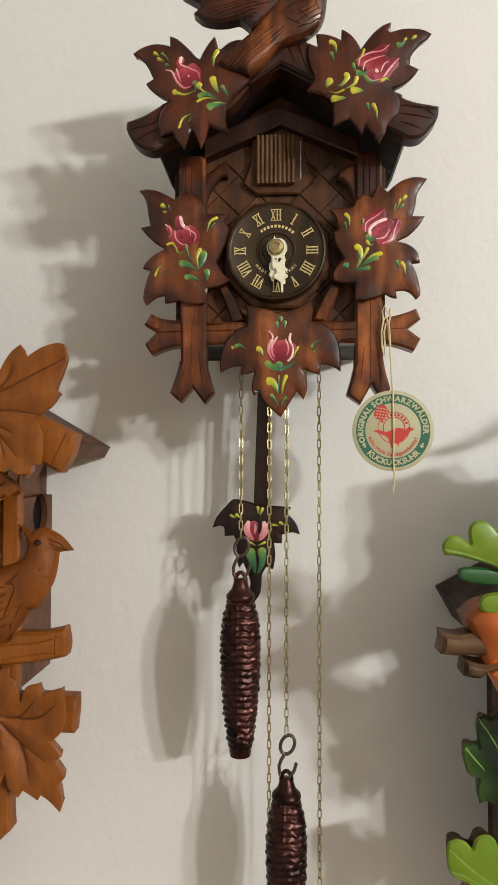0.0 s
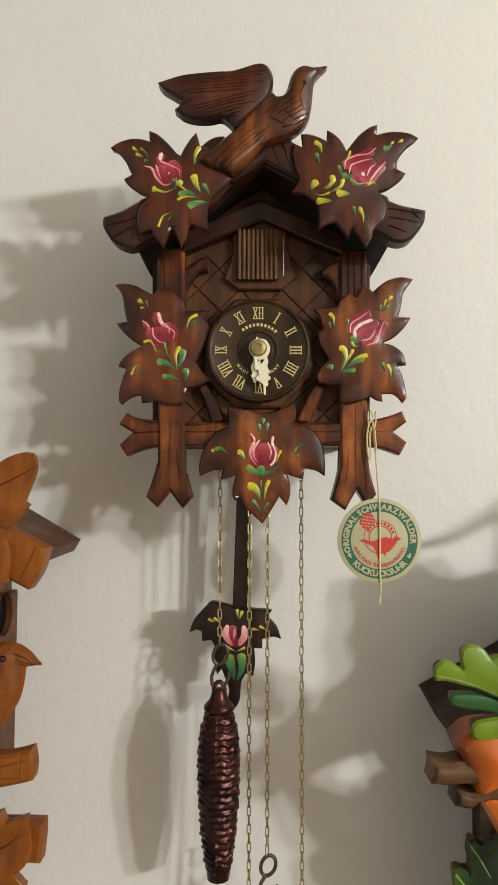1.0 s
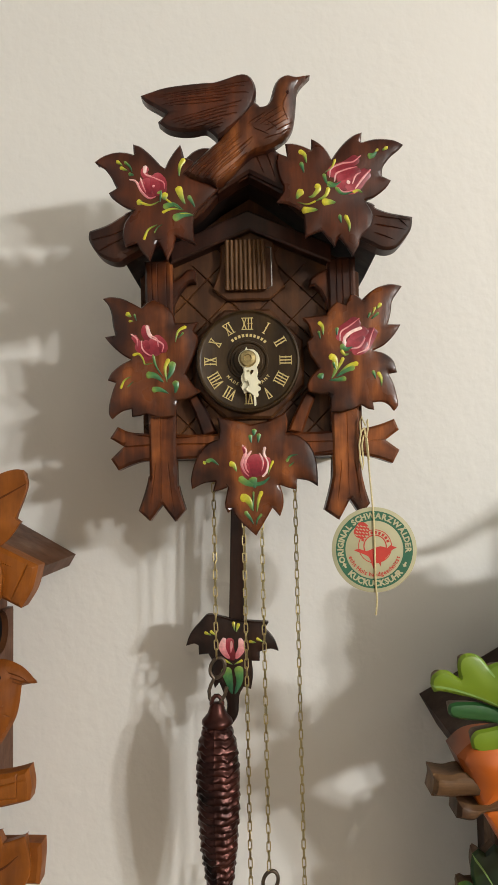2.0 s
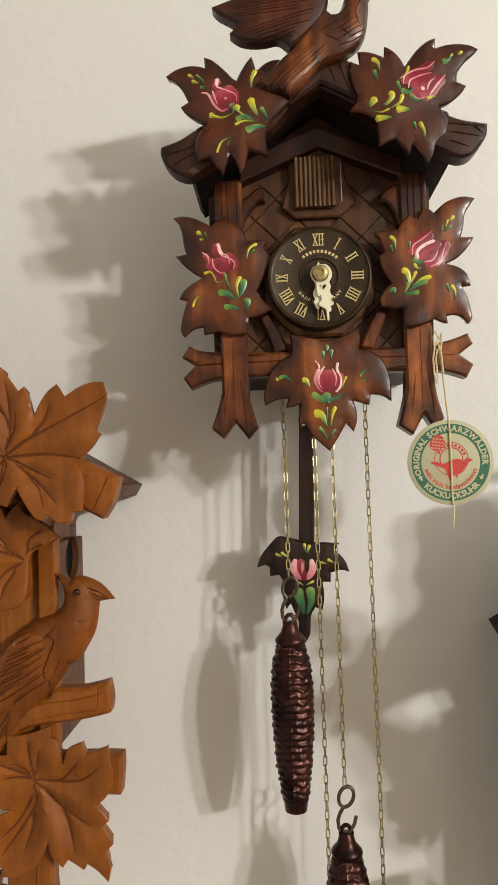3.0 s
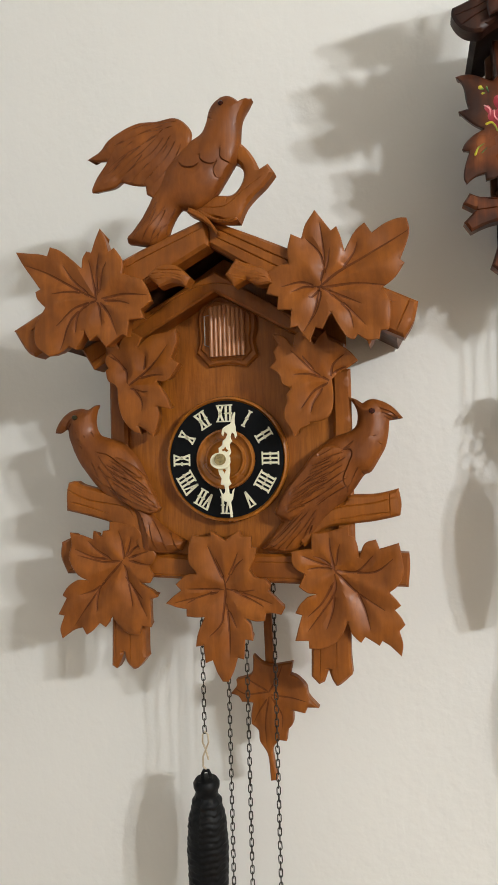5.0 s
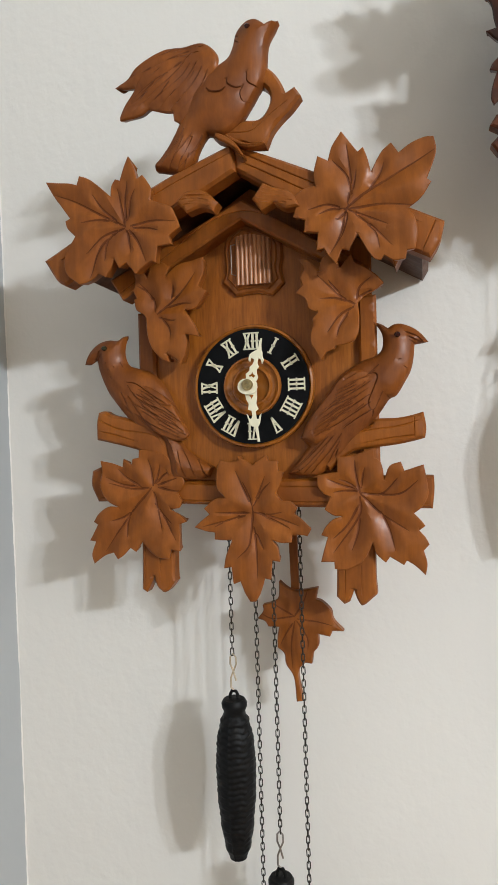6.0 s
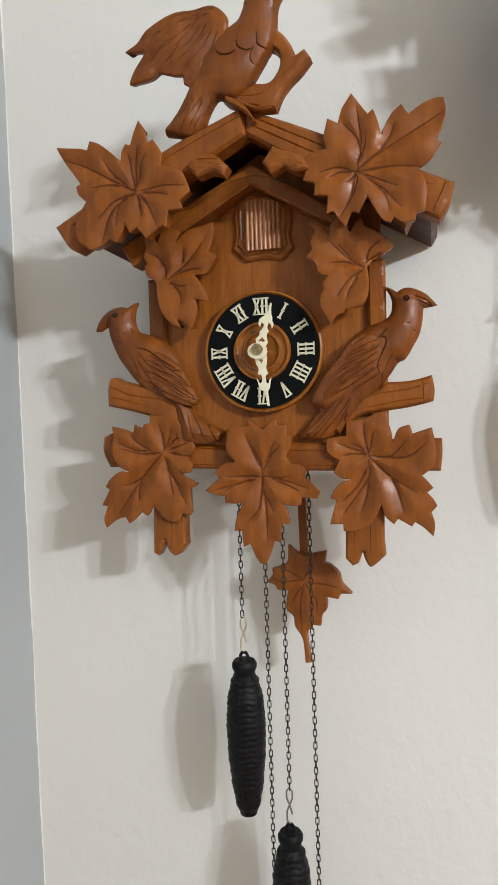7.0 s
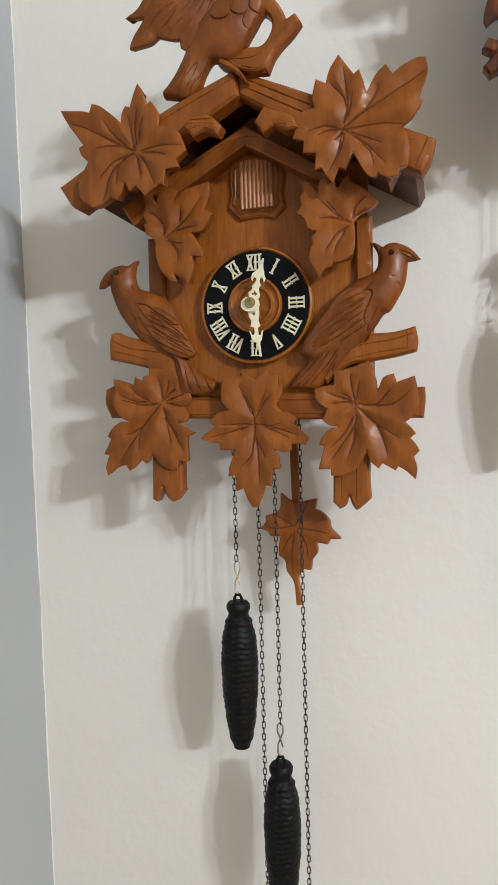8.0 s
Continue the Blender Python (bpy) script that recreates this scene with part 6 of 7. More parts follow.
# ---- dark painted clock ----
dark_clock = thing("cuckoo_clock", (0.018, 0, 1.731), "dark reddish-brown carved cuckoo clock with painted roses and leaves", "cuckoo clock")
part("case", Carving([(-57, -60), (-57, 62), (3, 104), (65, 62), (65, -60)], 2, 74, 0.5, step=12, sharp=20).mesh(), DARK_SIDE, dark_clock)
diamonds = []
for k in range(-8, 9):
    for sgn, base in ((1, 56.5), (-1, 3.5)):
        line = [(x, sgn * x + base + 28 * k) for x in range(-69, 74, 3)]
        line = [q for q in line if -60 < q[1] < 98 - abs(q[0] - 3) * 0.72]
        if len(line) > 3:
            diamonds.append(line)
part("front_panel", Carving(D_PANEL, 74.2, 78, 0.4, cuts=diamonds, cut=(0.9, 1.2), step=6, sharp=20).mesh(), PANEL_DARK, dark_clock, "dark front panel scored with crossing diamond lines")
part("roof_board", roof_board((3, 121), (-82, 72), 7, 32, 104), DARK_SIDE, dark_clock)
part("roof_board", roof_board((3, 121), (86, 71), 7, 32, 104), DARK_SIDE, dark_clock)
part("gable_trim", Carving(D_INNER, 78.4, 89, 1.2, step=5, sharp=20).mesh(), DARK_ROOF, dark_clock)
part("bargeboard", Carving(D_FASCIA_L, 104, 116, 1.6, 1.0, 5, D_FASCIA_L_CUTS, (0.8, 0.8), sharp=40).mesh(), DARK_ROOF, dark_clock)
part("bargeboard", Carving(D_FASCIA_R, 104, 115.8, 1.6, 1.0, 5, D_FASCIA_R_CUTS, (0.8, 0.8), sharp=40).mesh(), DARK_ROOF, dark_clock)
part("ridge_block", Carving(D_RIDGE, 104, 119, 1.5, 1.5, 6, D_RIDGE_CUTS, (0.6, 0.7)).mesh(), DARK_ROOF, dark_clock)
part("post", Carving(D_POST, 76, 88, 1.6, cuts=D_POST_CUTS, cut=(0.65, 0.6), sharp=40).mesh(), DARK, dark_clock)
part("post", Carving(D_POST_R, 76, 88, 1.6, cuts=D_POST_R_CUTS, cut=(0.65, 0.6), sharp=40).mesh(), DARK, dark_clock)
part("crossbar", Carving(D_BAR, 76, 86.6, 1.6, cuts=D_BAR_CUTS, cut=(0.8, 1.0), sharp=40).mesh(), DARK, dark_clock)
for plan in (D_BRACE_UP, D_BRACE_UP_R, D_BRACE_LOW, mirrored(D_BRACE_LOW, 1.9)):
    part("brace", Carving(plan, 78.2, 85.2, 1.4, 0.8).mesh(), DARK, dark_clock)
octagon = [(39.5 * math.sin(math.radians(22.5 + 45 * k)), 39.5 * math.cos(math.radians(22.5 + 45 * k))) for k in range(8)]
part("dial_plate", Carving(octagon, 78.2, 82.6, 1.6, step=6, sharp=20).mesh(), PANEL_DARK, dark_clock, "dark eight-sided plate behind the dial")

for plan, paint, front, stuff in ((D_LEAF_TL, D_PAINT_TL, 123.5, DARK_TOP), (D_LEAF_TR, D_PAINT_TR, 123.5, DARK_TOP), (D_LEAF_L, D_PAINT_L, 93.5, DARK_LEAF), (D_LEAF_R, D_PAINT_R, 93.5, DARK_LEAF), (D_LEAF_B, D_PAINT_B, 91.5, DARK_LEAF)):
    shape = Carving(plan, front - 8, front - 1.2, 0.9, 2.0, 8, step=2.6, wave=1.0, under=1.5)
    leaf = part("leaf", shape.mesh(), stuff, dark_clock, "dark carved leaf with a painted rose and green sprigs")
    part("painted_rose", strokes(paint, shape), list(PAINTS.values()), leaf, "pink rose with yellow-green brush strokes")

bird = part("carved_bird", Carving(D_BIRD, 117, 126, 1.8, 4.5, 5.5, D_BIRD_CUTS + fan([(-2, 133), (12, 124)], [(-34, 105), (-16, 101)], 7) + fan([(6, 138), (20, 128)], [(24, 150), (34, 136)], 6), (0.55, 0.7), 2.4, both=True).mesh(), DARK_BIRD, dark_clock, "carved bird looking up with a raised wing")
part("wing", Carving([(x - 1.2, z + 2.0) for x, z in D_WING], 121, 129.5, 1.4, 3.0, 7, fan([(6, 164), (0, 150)], [(-57, 155), (-45, 148)], 6) + fan([(2, 152), (-9, 135)], [(-49, 139), (-26, 131)], 7), (0.6, 0.6), 2.4).mesh(), DARK_TOP, bird)
eye = part("eye", turned([(0.01, -1.2), (0.9, -0.7), (1.2, 0), (0.9, 0.7), (0.01, 1.2)], 16), GLASS_EYE, bird)
eye.location = (0.0275, -0.1285, 0.1565)

part("door_surround", Carving(D_PLATE, 78.2, 82.5, 1.0, sharp=30).mesh(), PANEL_DARK, dark_clock)
door = part("cuckoo_door", fluted_door(D_DOOR, 84, 9), FLUTE, dark_clock, "small fluted wooden cuckoo door")
part("hinge_wire", tube([(13.5, -85, 77), (16.5, -88, 76), (16.5, -88, 50), (13.5, -85, 49)], 0.45), WIRE, door)
dial = part("dial", disc([(33.4, 78), (33.6, 90), (33.0, 93.2), (32.0, 93.8), (31.2, 92.6), (30.4, 92.2), (13.2, 92.2), (12.7, 93.2), (11.8, 93.2), (11.2, 92.2), (9.4, 92.2), (9.0, 93.2), (0.01, 93.2)]), DIAL_DARK, dark_clock, "dark brown turned dial with cream numerals")
numerals(dial, 24.2, 7.4, 0.72, 92.2, 0.5, 2.0, CREAM)
part("dial_lettering", arc_bars(10, 16.6, 1.9, 3, 78, 92.2, 0.25), CREAM, dial)
part("dial_lettering", letters("MADE IN GERMANY", 16.4, 2.7, 180, 112, 92.2, 0.25, True), CREAM, dial)
part("hour_hand", Carving(hand_plan([(-5, 0.6), (-4, 2.6), (0, 5.2), (5, 3.2), (8, 2.2), (10.5, 3.2), (13.5, 3.3), (16, 2.0), (18, 2.8), (20, 1.6), (22, 0.5)], 186), 96, 97.2, 0.3, step=2).mesh(), IVORY, dial)
part("minute_hand", Carving(D_HAND, 98, 99.2, 0.3, step=2, holes=[D_HAND_HOLE]).mesh(), IVORY, dial)
part("hand_nut", disc([(5.4, 94), (5.4, 100.2), (4.6, 101.4), (2.4, 101.8), (2.2, 100.9), (0.01, 100.9)], 40), BRASS_DULL, dial)

# ---- honey-brown carved clock ----
honey_clock = thing("cuckoo_clock", (-0.256, 0, 1.5017), "honey-brown carved wooden cuckoo clock with maple leaves and three birds", "cuckoo clock")
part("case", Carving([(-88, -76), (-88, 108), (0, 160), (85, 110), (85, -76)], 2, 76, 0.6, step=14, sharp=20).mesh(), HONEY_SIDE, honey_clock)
hole = [(-28 + 15 * math.cos(math.radians(30 * k)), 47 + 15.5 * math.sin(math.radians(30 * k))) for k in range(12)]
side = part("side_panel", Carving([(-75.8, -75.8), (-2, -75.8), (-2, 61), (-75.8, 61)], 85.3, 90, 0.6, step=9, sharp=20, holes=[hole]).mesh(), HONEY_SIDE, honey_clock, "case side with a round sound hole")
side.rotation_euler = (0, 0, math.pi / 2)
# Black disc standing in for the unlit hollow behind the hole.
part("sound_hole_cloth", Carving([(u, z) for u, z in hole], 85.1, 85.4, 0.0, step=6).mesh(), BLACK, side)
part("front_panel", Carving(B_PANEL, 76.2, 80, 0.6, step=9, sharp=20).mesh(), HONEY_PANEL, honey_clock, "plain honey-brown front panel with upright grain")
for x0, x1 in ((-99, -84), (84, 98)):
    part("corner_post", Carving([(x0, -78), (x0, 66), (x1, 66), (x1, -78)], 80.2, 86, 2.2, sharp=20, step=5).mesh(), HONEY, honey_clock)
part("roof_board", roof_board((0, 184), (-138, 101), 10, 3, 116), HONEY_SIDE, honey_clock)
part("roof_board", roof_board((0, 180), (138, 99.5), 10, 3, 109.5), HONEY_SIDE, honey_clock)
part("gable_trim", Carving(B_INNER, 80.4, 100, 1.6, cuts=B_INNER_CUTS, cut=(0.8, 0.9), step=6, sharp=20).mesh(), HONEY, honey_clock)
part("bargeboard", Carving(B_FASCIA_L, 112, 129, 2.2, 1.5, 6, B_FASCIA_L_CUTS, (1.0, 1.1), step=4, sharp=30).mesh(), HONEY, honey_clock)
part("bargeboard", Carving(B_FASCIA_R, 110, 124.5, 2.2, 1.5, 6, B_FASCIA_R_CUTS, (1.0, 1.1), step=4, sharp=30).mesh(), HONEY, honey_clock)
part("branch_stub", Carving(B_KNOT_L, 124, 136, 1.2, 2.0, 5, fan([(-42, 133), (-38, 141)], [(-13, 128), (-16, 138)], 5, 1.5, 5), (0.9, 1.3), wave=3.0, layered=1.2).mesh(), HONEY, honey_clock)
part("branch_stub", Carving(B_KNOT_R, 120, 132, 1.2, 2.0, 5, fan([(47, 125), (42, 135)], [(17, 129), (22, 141)], 5, 1.5, 6), (0.9, 1.3), wave=3.0, layered=1.2).mesh(), HONEY, honey_clock)
part("branch_stub", Carving([(92, 101), (110, 108), (126, 105), (124, 95), (119, 86), (114.5, 77), (110.5, 86), (98, 93)], 98, 121, 1.4, 1.0, 5, step=4, sharp=40).mesh(), HONEY, honey_clock)
part("crossbar", Carving(B_BAR, 72, 84, 2.0, 1.0, 6, B_BAR_CUTS, (0.9, 0.9), step=5, sharp=40).mesh(), HONEY, honey_clock)
part("stem", Carving(B_STEM_L, 74, 86, 1.8, 0.8, 5, B_STEM_L_CUTS, (0.8, 0.8), sharp=40).mesh(), HONEY, honey_clock)
part("stem", Carving(B_STEM_R, 74, 86, 1.8, 0.8, 5, B_STEM_R_CUTS, (0.8, 0.8), sharp=40).mesh(), HONEY, honey_clock)
part("branch", Carving(B_BRANCH_L, 78, 89, 2.0, 2.0, 5, B_BRANCH_L_CUTS, (0.9, 0.9)).mesh(), HONEY, honey_clock)
part("branch", Carving(B_BRANCH_R, 78, 89, 2.0, 2.0, 5, B_BRANCH_R_CUTS, (0.9, 0.9)).mesh(), HONEY, honey_clock)
for plan, cuts, front, back in ((B_LEAF_TL, B_LEAF_TL_CUTS, 139, 124), (B_LEAF_TR, B_LEAF_TR_CUTS, 131, 118), (B_LEAF_ML, B_LEAF_ML_CUTS, 107, 92), (B_LEAF_MR, [[(x + 3, z - 1) for x, z in line] for line in B_LEAF_MR_CUTS], 111, 94), (B_LEAF_BL, B_LEAF_BL_CUTS, 92, 80), (B_LEAF_B, B_LEAF_B_CUTS, 98.5, 84), (B_LEAF_BR, B_LEAF_BR_CUTS, 92, 80)):
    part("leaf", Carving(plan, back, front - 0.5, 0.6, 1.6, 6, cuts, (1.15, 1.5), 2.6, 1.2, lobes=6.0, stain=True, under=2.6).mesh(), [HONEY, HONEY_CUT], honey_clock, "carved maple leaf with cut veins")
BARBS_R = fan([(86, 2), (86, -20)], [(66, -6), (58, -34)], 9, 0.8, 11) + fan([(70, -10), (68, -34)], [(52, -24), (47, -44)], 7, 0.8, 12)
BARBS_L = fan([(-98, 4), (-98, -14)], [(-80, -6), (-76, -28)], 8, 0.8, 13) + fan([(-80, -8), (-82, -26)], [(-61, -22), (-60, -38)], 7, 0.8, 14)
# On the birds, stain=True gives the cut faces that painted shade tone.
for plan, wing, feathers, barbs, eye_at, glass in ((B_BIRD_L, B_WING_L, B_BIRD_L_FEATHERS, BARBS_L, (-125.5, 37.1), GLASS_EYE_GREEN), (B_BIRD_R, B_WING_R, B_BIRD_R_FEATHERS, BARBS_R, (113.8, 32.8), GLASS_EYE)):
    shape = Carving(plan, 82, 88, 2.0, 9.5, 8, feathers, (0.65, 0.9), 2.4, 1.6, under=2.0, stain=True, layered=1.7)
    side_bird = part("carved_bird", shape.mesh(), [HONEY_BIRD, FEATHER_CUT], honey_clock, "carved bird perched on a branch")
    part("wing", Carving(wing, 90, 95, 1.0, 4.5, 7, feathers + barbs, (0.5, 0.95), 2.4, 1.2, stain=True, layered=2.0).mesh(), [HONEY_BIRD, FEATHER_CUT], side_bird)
    e = part("eye", turned([(0.01, -2.4), (1.9, -1.4), (2.5, 0), (1.9, 1.4), (0.01, 2.4)], 16), glass, side_bird)
    e.location = (eye_at[0] * 0.001, -0.001 * (88 + float(shape.height(np.array([eye_at], float))[0]) + 1.0), eye_at[1] * 0.001)
shape = Carving(B_BIRD, 120, 130, 2.2, 8.5, 8, B_BIRD_CUTS + B_BIRD_FEATHERS, (0.6, 0.7), 2.4, 1.6, True, stain=True, layered=1.6)
bird = part("carved_bird", shape.mesh(), [HONEY_BIRD, FEATHER_CUT], honey_clock, "carved bird with raised wing on the roof ridge")
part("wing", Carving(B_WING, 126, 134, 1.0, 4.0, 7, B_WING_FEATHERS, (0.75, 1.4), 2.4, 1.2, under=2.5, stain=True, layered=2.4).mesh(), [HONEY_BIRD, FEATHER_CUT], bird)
e = part("eye", turned([(0.01, -2), (1.5, -1.1), (2.1, 0), (1.5, 1.1), (0.01, 2)], 16), GLASS_EYE, bird)
e.location = (0.0155, -0.001 * (130 + float(shape.height(np.array([(15.5, 255.5)]))[0]) + 0.7), 0.2555)
part("twig", Carving(B_TWIG, 116, 126, 2.0, 2.0, 4, B_TWIG_CUTS, (0.7, 0.7), 2.4).mesh(), HONEY, honey_clock)
part("claw", Carving(B_CLAW, 126, 135, 1.0, 1.2, 3).mesh(), HONEY, bird)
part("claw", Carving(B_CLAW_SIDE, 126, 134, 1.0, 1.2, 3).mesh(), HONEY, bird)

part("door_surround", Carving(B_PLATE, 80.2, 84, 1.8, sharp=30).mesh(), HONEY, honey_clock)
inner = [(2 + (x - 2) * 0.82, 101 + (z - 101) * 0.84) for x, z in B_PLATE]
part("door_surround", Carving(inner, 84.1, 86, 1.0, sharp=30).mesh(), HONEY_PANEL, honey_clock)
door = part("cuckoo_door", fluted_door(B_DOOR, 87, 8), FLUTE_WARM, honey_clock, "small fluted wooden cuckoo door")
part("hinge_wire", tube([(-11, -88, 114), (-14.5, -90, 113), (-14.5, -90, 90), (-11, -88, 89)], 0.5), WIRE, door)
dial = part("dial", disc([(49.2, 80), (49.4, 87), (48.6, 89), (47.2, 89.6), (46.2, 88.2), (45.6, 87.6), (0.01, 87.6)]), HONEY_TURNED, honey_clock, "turned wooden dial with a black chapter ring")
part("chapter_ring", disc([(45.8, 87), (45.8, 89.2), (23.5, 89.2), (23.4, 88)]), BLACK, dial)
part("dial_centre", disc([(23.6, 87), (23.6, 91.0), (22.9, 92.4), (21.6, 92.6), (20.6, 91.2), (19.6, 90.4), (16.6, 90.2), (15.6, 91.6), (14.4, 91.8), (13.4, 90.4), (12.6, 89.8), (0.01, 89.6)], 72), HONEY_TURNED, dial)
numerals(dial, 35.8, 12.6, 1.6, 89.2, 1.4, 3.45, IVORY)
part("hour_hand", Carving(B_HAND_H, 100.6, 101.8, 0.3, step=2.5, holes=[B_HAND_H_HOLE]).mesh(), IVORY, dial)
part("minute_hand", Carving(B_HAND_M, 103.6, 104.8, 0.3, step=2.5, holes=[B_HAND_M_HOLE]).mesh(), IVORY, dial)
part("arbor", disc([(2.6, 89), (2.6, 106)], 24), BRASS_DULL, dial)
part("hand_nut", disc([(4.4, 104.6), (4.4, 106.4), (3.9, 107.2), (1.7, 107.2), (1.5, 106.2), (0.01, 106.2)], 40), BRASS_DULL, dial)

# ---- pendulums ----
pendulum = thing("pendulum", (0.0085, -0.011, 1.640), "dark wooden pendulum with a small painted leaf bob", "pendulum")
pendulum.rotation_euler = (0, math.radians(2), 0)
part("rod", Carving([(-5.2, 25), (5.2, 25), (5.2, -92), (-5.2, -92)], 27, 31, 0.6, sharp=20, step=5).mesh(), DARK_BOB, pendulum)
bob_plan = [(-1, 21.5), (-9, 23.5), (-19.4, 25), (-23.8, 21.5), (-31.7, 11.8), (-34.7, 3.5), (-29, 5.2), (-25.9, 3.9), (-25.5, -2.3), (-19, -1.5), (-16, -7), (-16.5, -16), (-14, -25), (-11, -21), (-8.8, -26), (-5.3, -34.8), (-5.8, -43.6), (-1.8, -49.3), (2.3, -41.9), (3, -29.6), (6, -23.4), (11, -25), (12.2, -15.5), (11, -5.8), (16.7, -5.8), (16.7, 0.7), (24, 2.6), (29.7, 1.2), (26.4, 9.2), (19.7, 16.2), (22.5, 20.6), (11.4, 21.1)]
bob_shape = Carving([(x, z - 104) for x, z in bob_plan], 29, 36, 0.8, 1.6, 6)
bob = part("leaf_bob", bob_shape.mesh(), DARK_BOB, pendulum, "small dark leaf with a painted rose")
bob_rows = [("crimson", 5, [(-4, 10), (-4, 2), (-1, -5)]), ("pink", 3.4, [(-8, 10), (-9, 3), (-4, -4)]), ("pink", 3.4, [(3, 10), (4, 3), (0, -4)]), ("pink", 2.2, [(-3, 8), (-3.5, 0)]), ("green", 6, [(-7, -10), (-4, -20), (-2, -28)]), ("green", 5, [(2, -9), (3, -19), (0, -28)]), ("yellow", 1.5, [(-8, -5), (-2, -8)]), ("yellow", 1.5, [(5, -5), (-1, -8)])]
bob_rows += [("yellow", 2, [(-2, 21), (-1, 15)]), ("yellow", 2, [(2, 20), (0, 14)]), ("yellow", 1.8, [(-22, 13.5), (-17, 11.5)]), ("yellow", 1.8, [(-18, 14.5), (-13, 11)]), ("yellow", 1.8, [(9, 8), (14, 7)]), ("yellow", 1.8, [(14, 10), (19, 7.6)])]
part("painted_rose", strokes([(c, w, [(x, z - 104) for x, z in line]) for c, w, line in bob_rows], bob_shape), list(PAINTS.values()), bob)

pendulum = thing("pendulum", (-0.2385, 0, 1.420), "honey-brown wooden pendulum with a carved maple leaf bob", "pendulum")
pendulum.rotation_euler = (0, math.radians(-1.2), 0)
part("rod", Carving([(-3.6, 30), (3.6, 30), (3.6, -95), (-3.6, -95)], 33, 37, 0.6, sharp=20, step=5).mesh(), HONEY, pendulum)
leaf_plan = [(-15.8, 34), (-8.5, 29), (-2, 27.6), (4.3, 28.5), (18, 32.7), (17, 22.5), (22.6, 21.2), (30.7, 14.8), (33.3, 7.1), (42.7, -1), (33.3, -2.3), (31.6, -7.4), (21.4, -6.6), (22.2, -17.2), (18.4, -23.6), (17.9, -33), (12, -33), (6.8, -42.9), (12.4, -66.3), (7.3, -67.6), (3.4, -47.1), (-4.3, -36.5), (-6.4, -27.9), (-12.8, -23.6), (-13.7, -15), (-12.8, -5.7), (-22.2, -6.6), (-25.6, -2.3), (-32.5, -1), (-27.8, 6.3), (-28.6, 11.4), (-19.2, 15.6), (-15, 21.2)]
straight = math.radians(-7)
leaf_plan = [(x * math.cos(straight) - (z - 8) * math.sin(straight), x * math.sin(straight) + (z - 8) * math.cos(straight) + 8) for x, z in leaf_plan]
leaf_cuts = [[(0, 6), (-14, 14), (-24, 20)], [(0, 6), (-20, 4), (-32, 9)], [(0, 6), (8, 18), (12, 28)], [(2, 4), (18, 2), (32, -1)], [(0, 2), (-4, -18), (-4, -40)], [(2, 2), (10, -12), (10, -24)], [(-2, 0), (-10, -12), (-14, -20)]]
low = lambda line: [(x, z - 119) for x, z in line]  # noqa: E731
part("leaf_bob", Carving(low(leaf_plan), 36, 44, 0.9, 1.4, 7, [low(c) for c in leaf_cuts], (0.9, 1.1), 2.8, 2.0, lobes=1.6, stain=True).mesh(), [HONEY, HONEY_CUT], pendulum, "carved maple leaf bob")

# ---- fir-cone weights ----


def cone_weight(place, top, material, wire, label, profile, rows, scales, deep, neck, eyelet, hook):
    """A cast cone weight: body, neck with an eyelet, and the wire hook that holds it to the chain."""
    ob = thing("cone_weight", (*place, top), label, "clock weight", "cone weights")
    part("body", cone(profile, rows, scales, deep), material, ob)
    part("neck", turned(neck, 32), material, ob)
    part("eyelet", tube(eyelet, 1.5, 8, False), material, ob)
    part("hook", tube(hook, 1.25 if material is COPPER else 0.8, 10, False), wire, ob)
    return ob


COPPER_BODY = [(7.5, -17), (10.5, -22), (13.2, -34), (14.3, -50), (13.8, -72), (12.2, -94), (9.8, -114), (7.4, -128)]
COPPER_NECK = [(0.01, -21), (8.6, -20.4), (8.4, -19.4), (9.8, -18.4), (10.5, -16.8), (10.1, -15), (8.3, -13), (6.4, -10.8), (5.6, -8.4), (4.9, -6), (3.6, -4), (0.01, -3.4)]
EYELET = [(-3.4, 0, -8), (-3.6, 0, -4), (-2.6, 0, -1), (-0.8, 0, 0.6), (0.8, 0, 0.6), (2.6, 0, -1), (3.6, 0, -4), (3.4, 0, -8)]
RING_HOOK = [(0.8 + 4.9 * math.cos(math.radians(a)) + 1.2 * math.sin(math.radians(a)), 0, 19 + 6.6 * math.sin(math.radians(a))) for a in range(-96, 258, 14)]
RING_HOOK += [(-2.0, 0, 11), (-3.8, 0, 8), (-5.2, 0, 4), (-4.8, 0, -1), (-2.6, 0, -5), (1.2, -0.5, -5), (5.4, -0.5, 1), (7.0, -0.5, 6.5)]
for x, top in ((-0.0080, 1.5095), (0.0247, 1.3705)):
    cone_weight((x, -0.0575), top, COPPER, HOOK, "copper-brown fir-cone weight hanging on a brass chain", COPPER_BODY, 25, 6, 1.8, COPPER_NECK, EYELET, RING_HOOK)
IRON_BODY = [(8.5, -16), (12.5, -24), (15.8, -40), (17.0, -62), (16.4, -86), (14.2, -110), (11.2, -130), (7.5, -141)]
IRON_NECK = [(0.01, -19), (9.6, -18.5), (9.2, -15.5), (10.8, -12), (11.0, -8.5), (9.2, -5.6), (0.01, -5)]
IRON_EYE = [(-3.6, 0, -7), (-3.3, 0, -2), (-1.8, 0, 1.0), (1.8, 0, 1.0), (3.3, 0, -2), (3.6, 0, -7)]
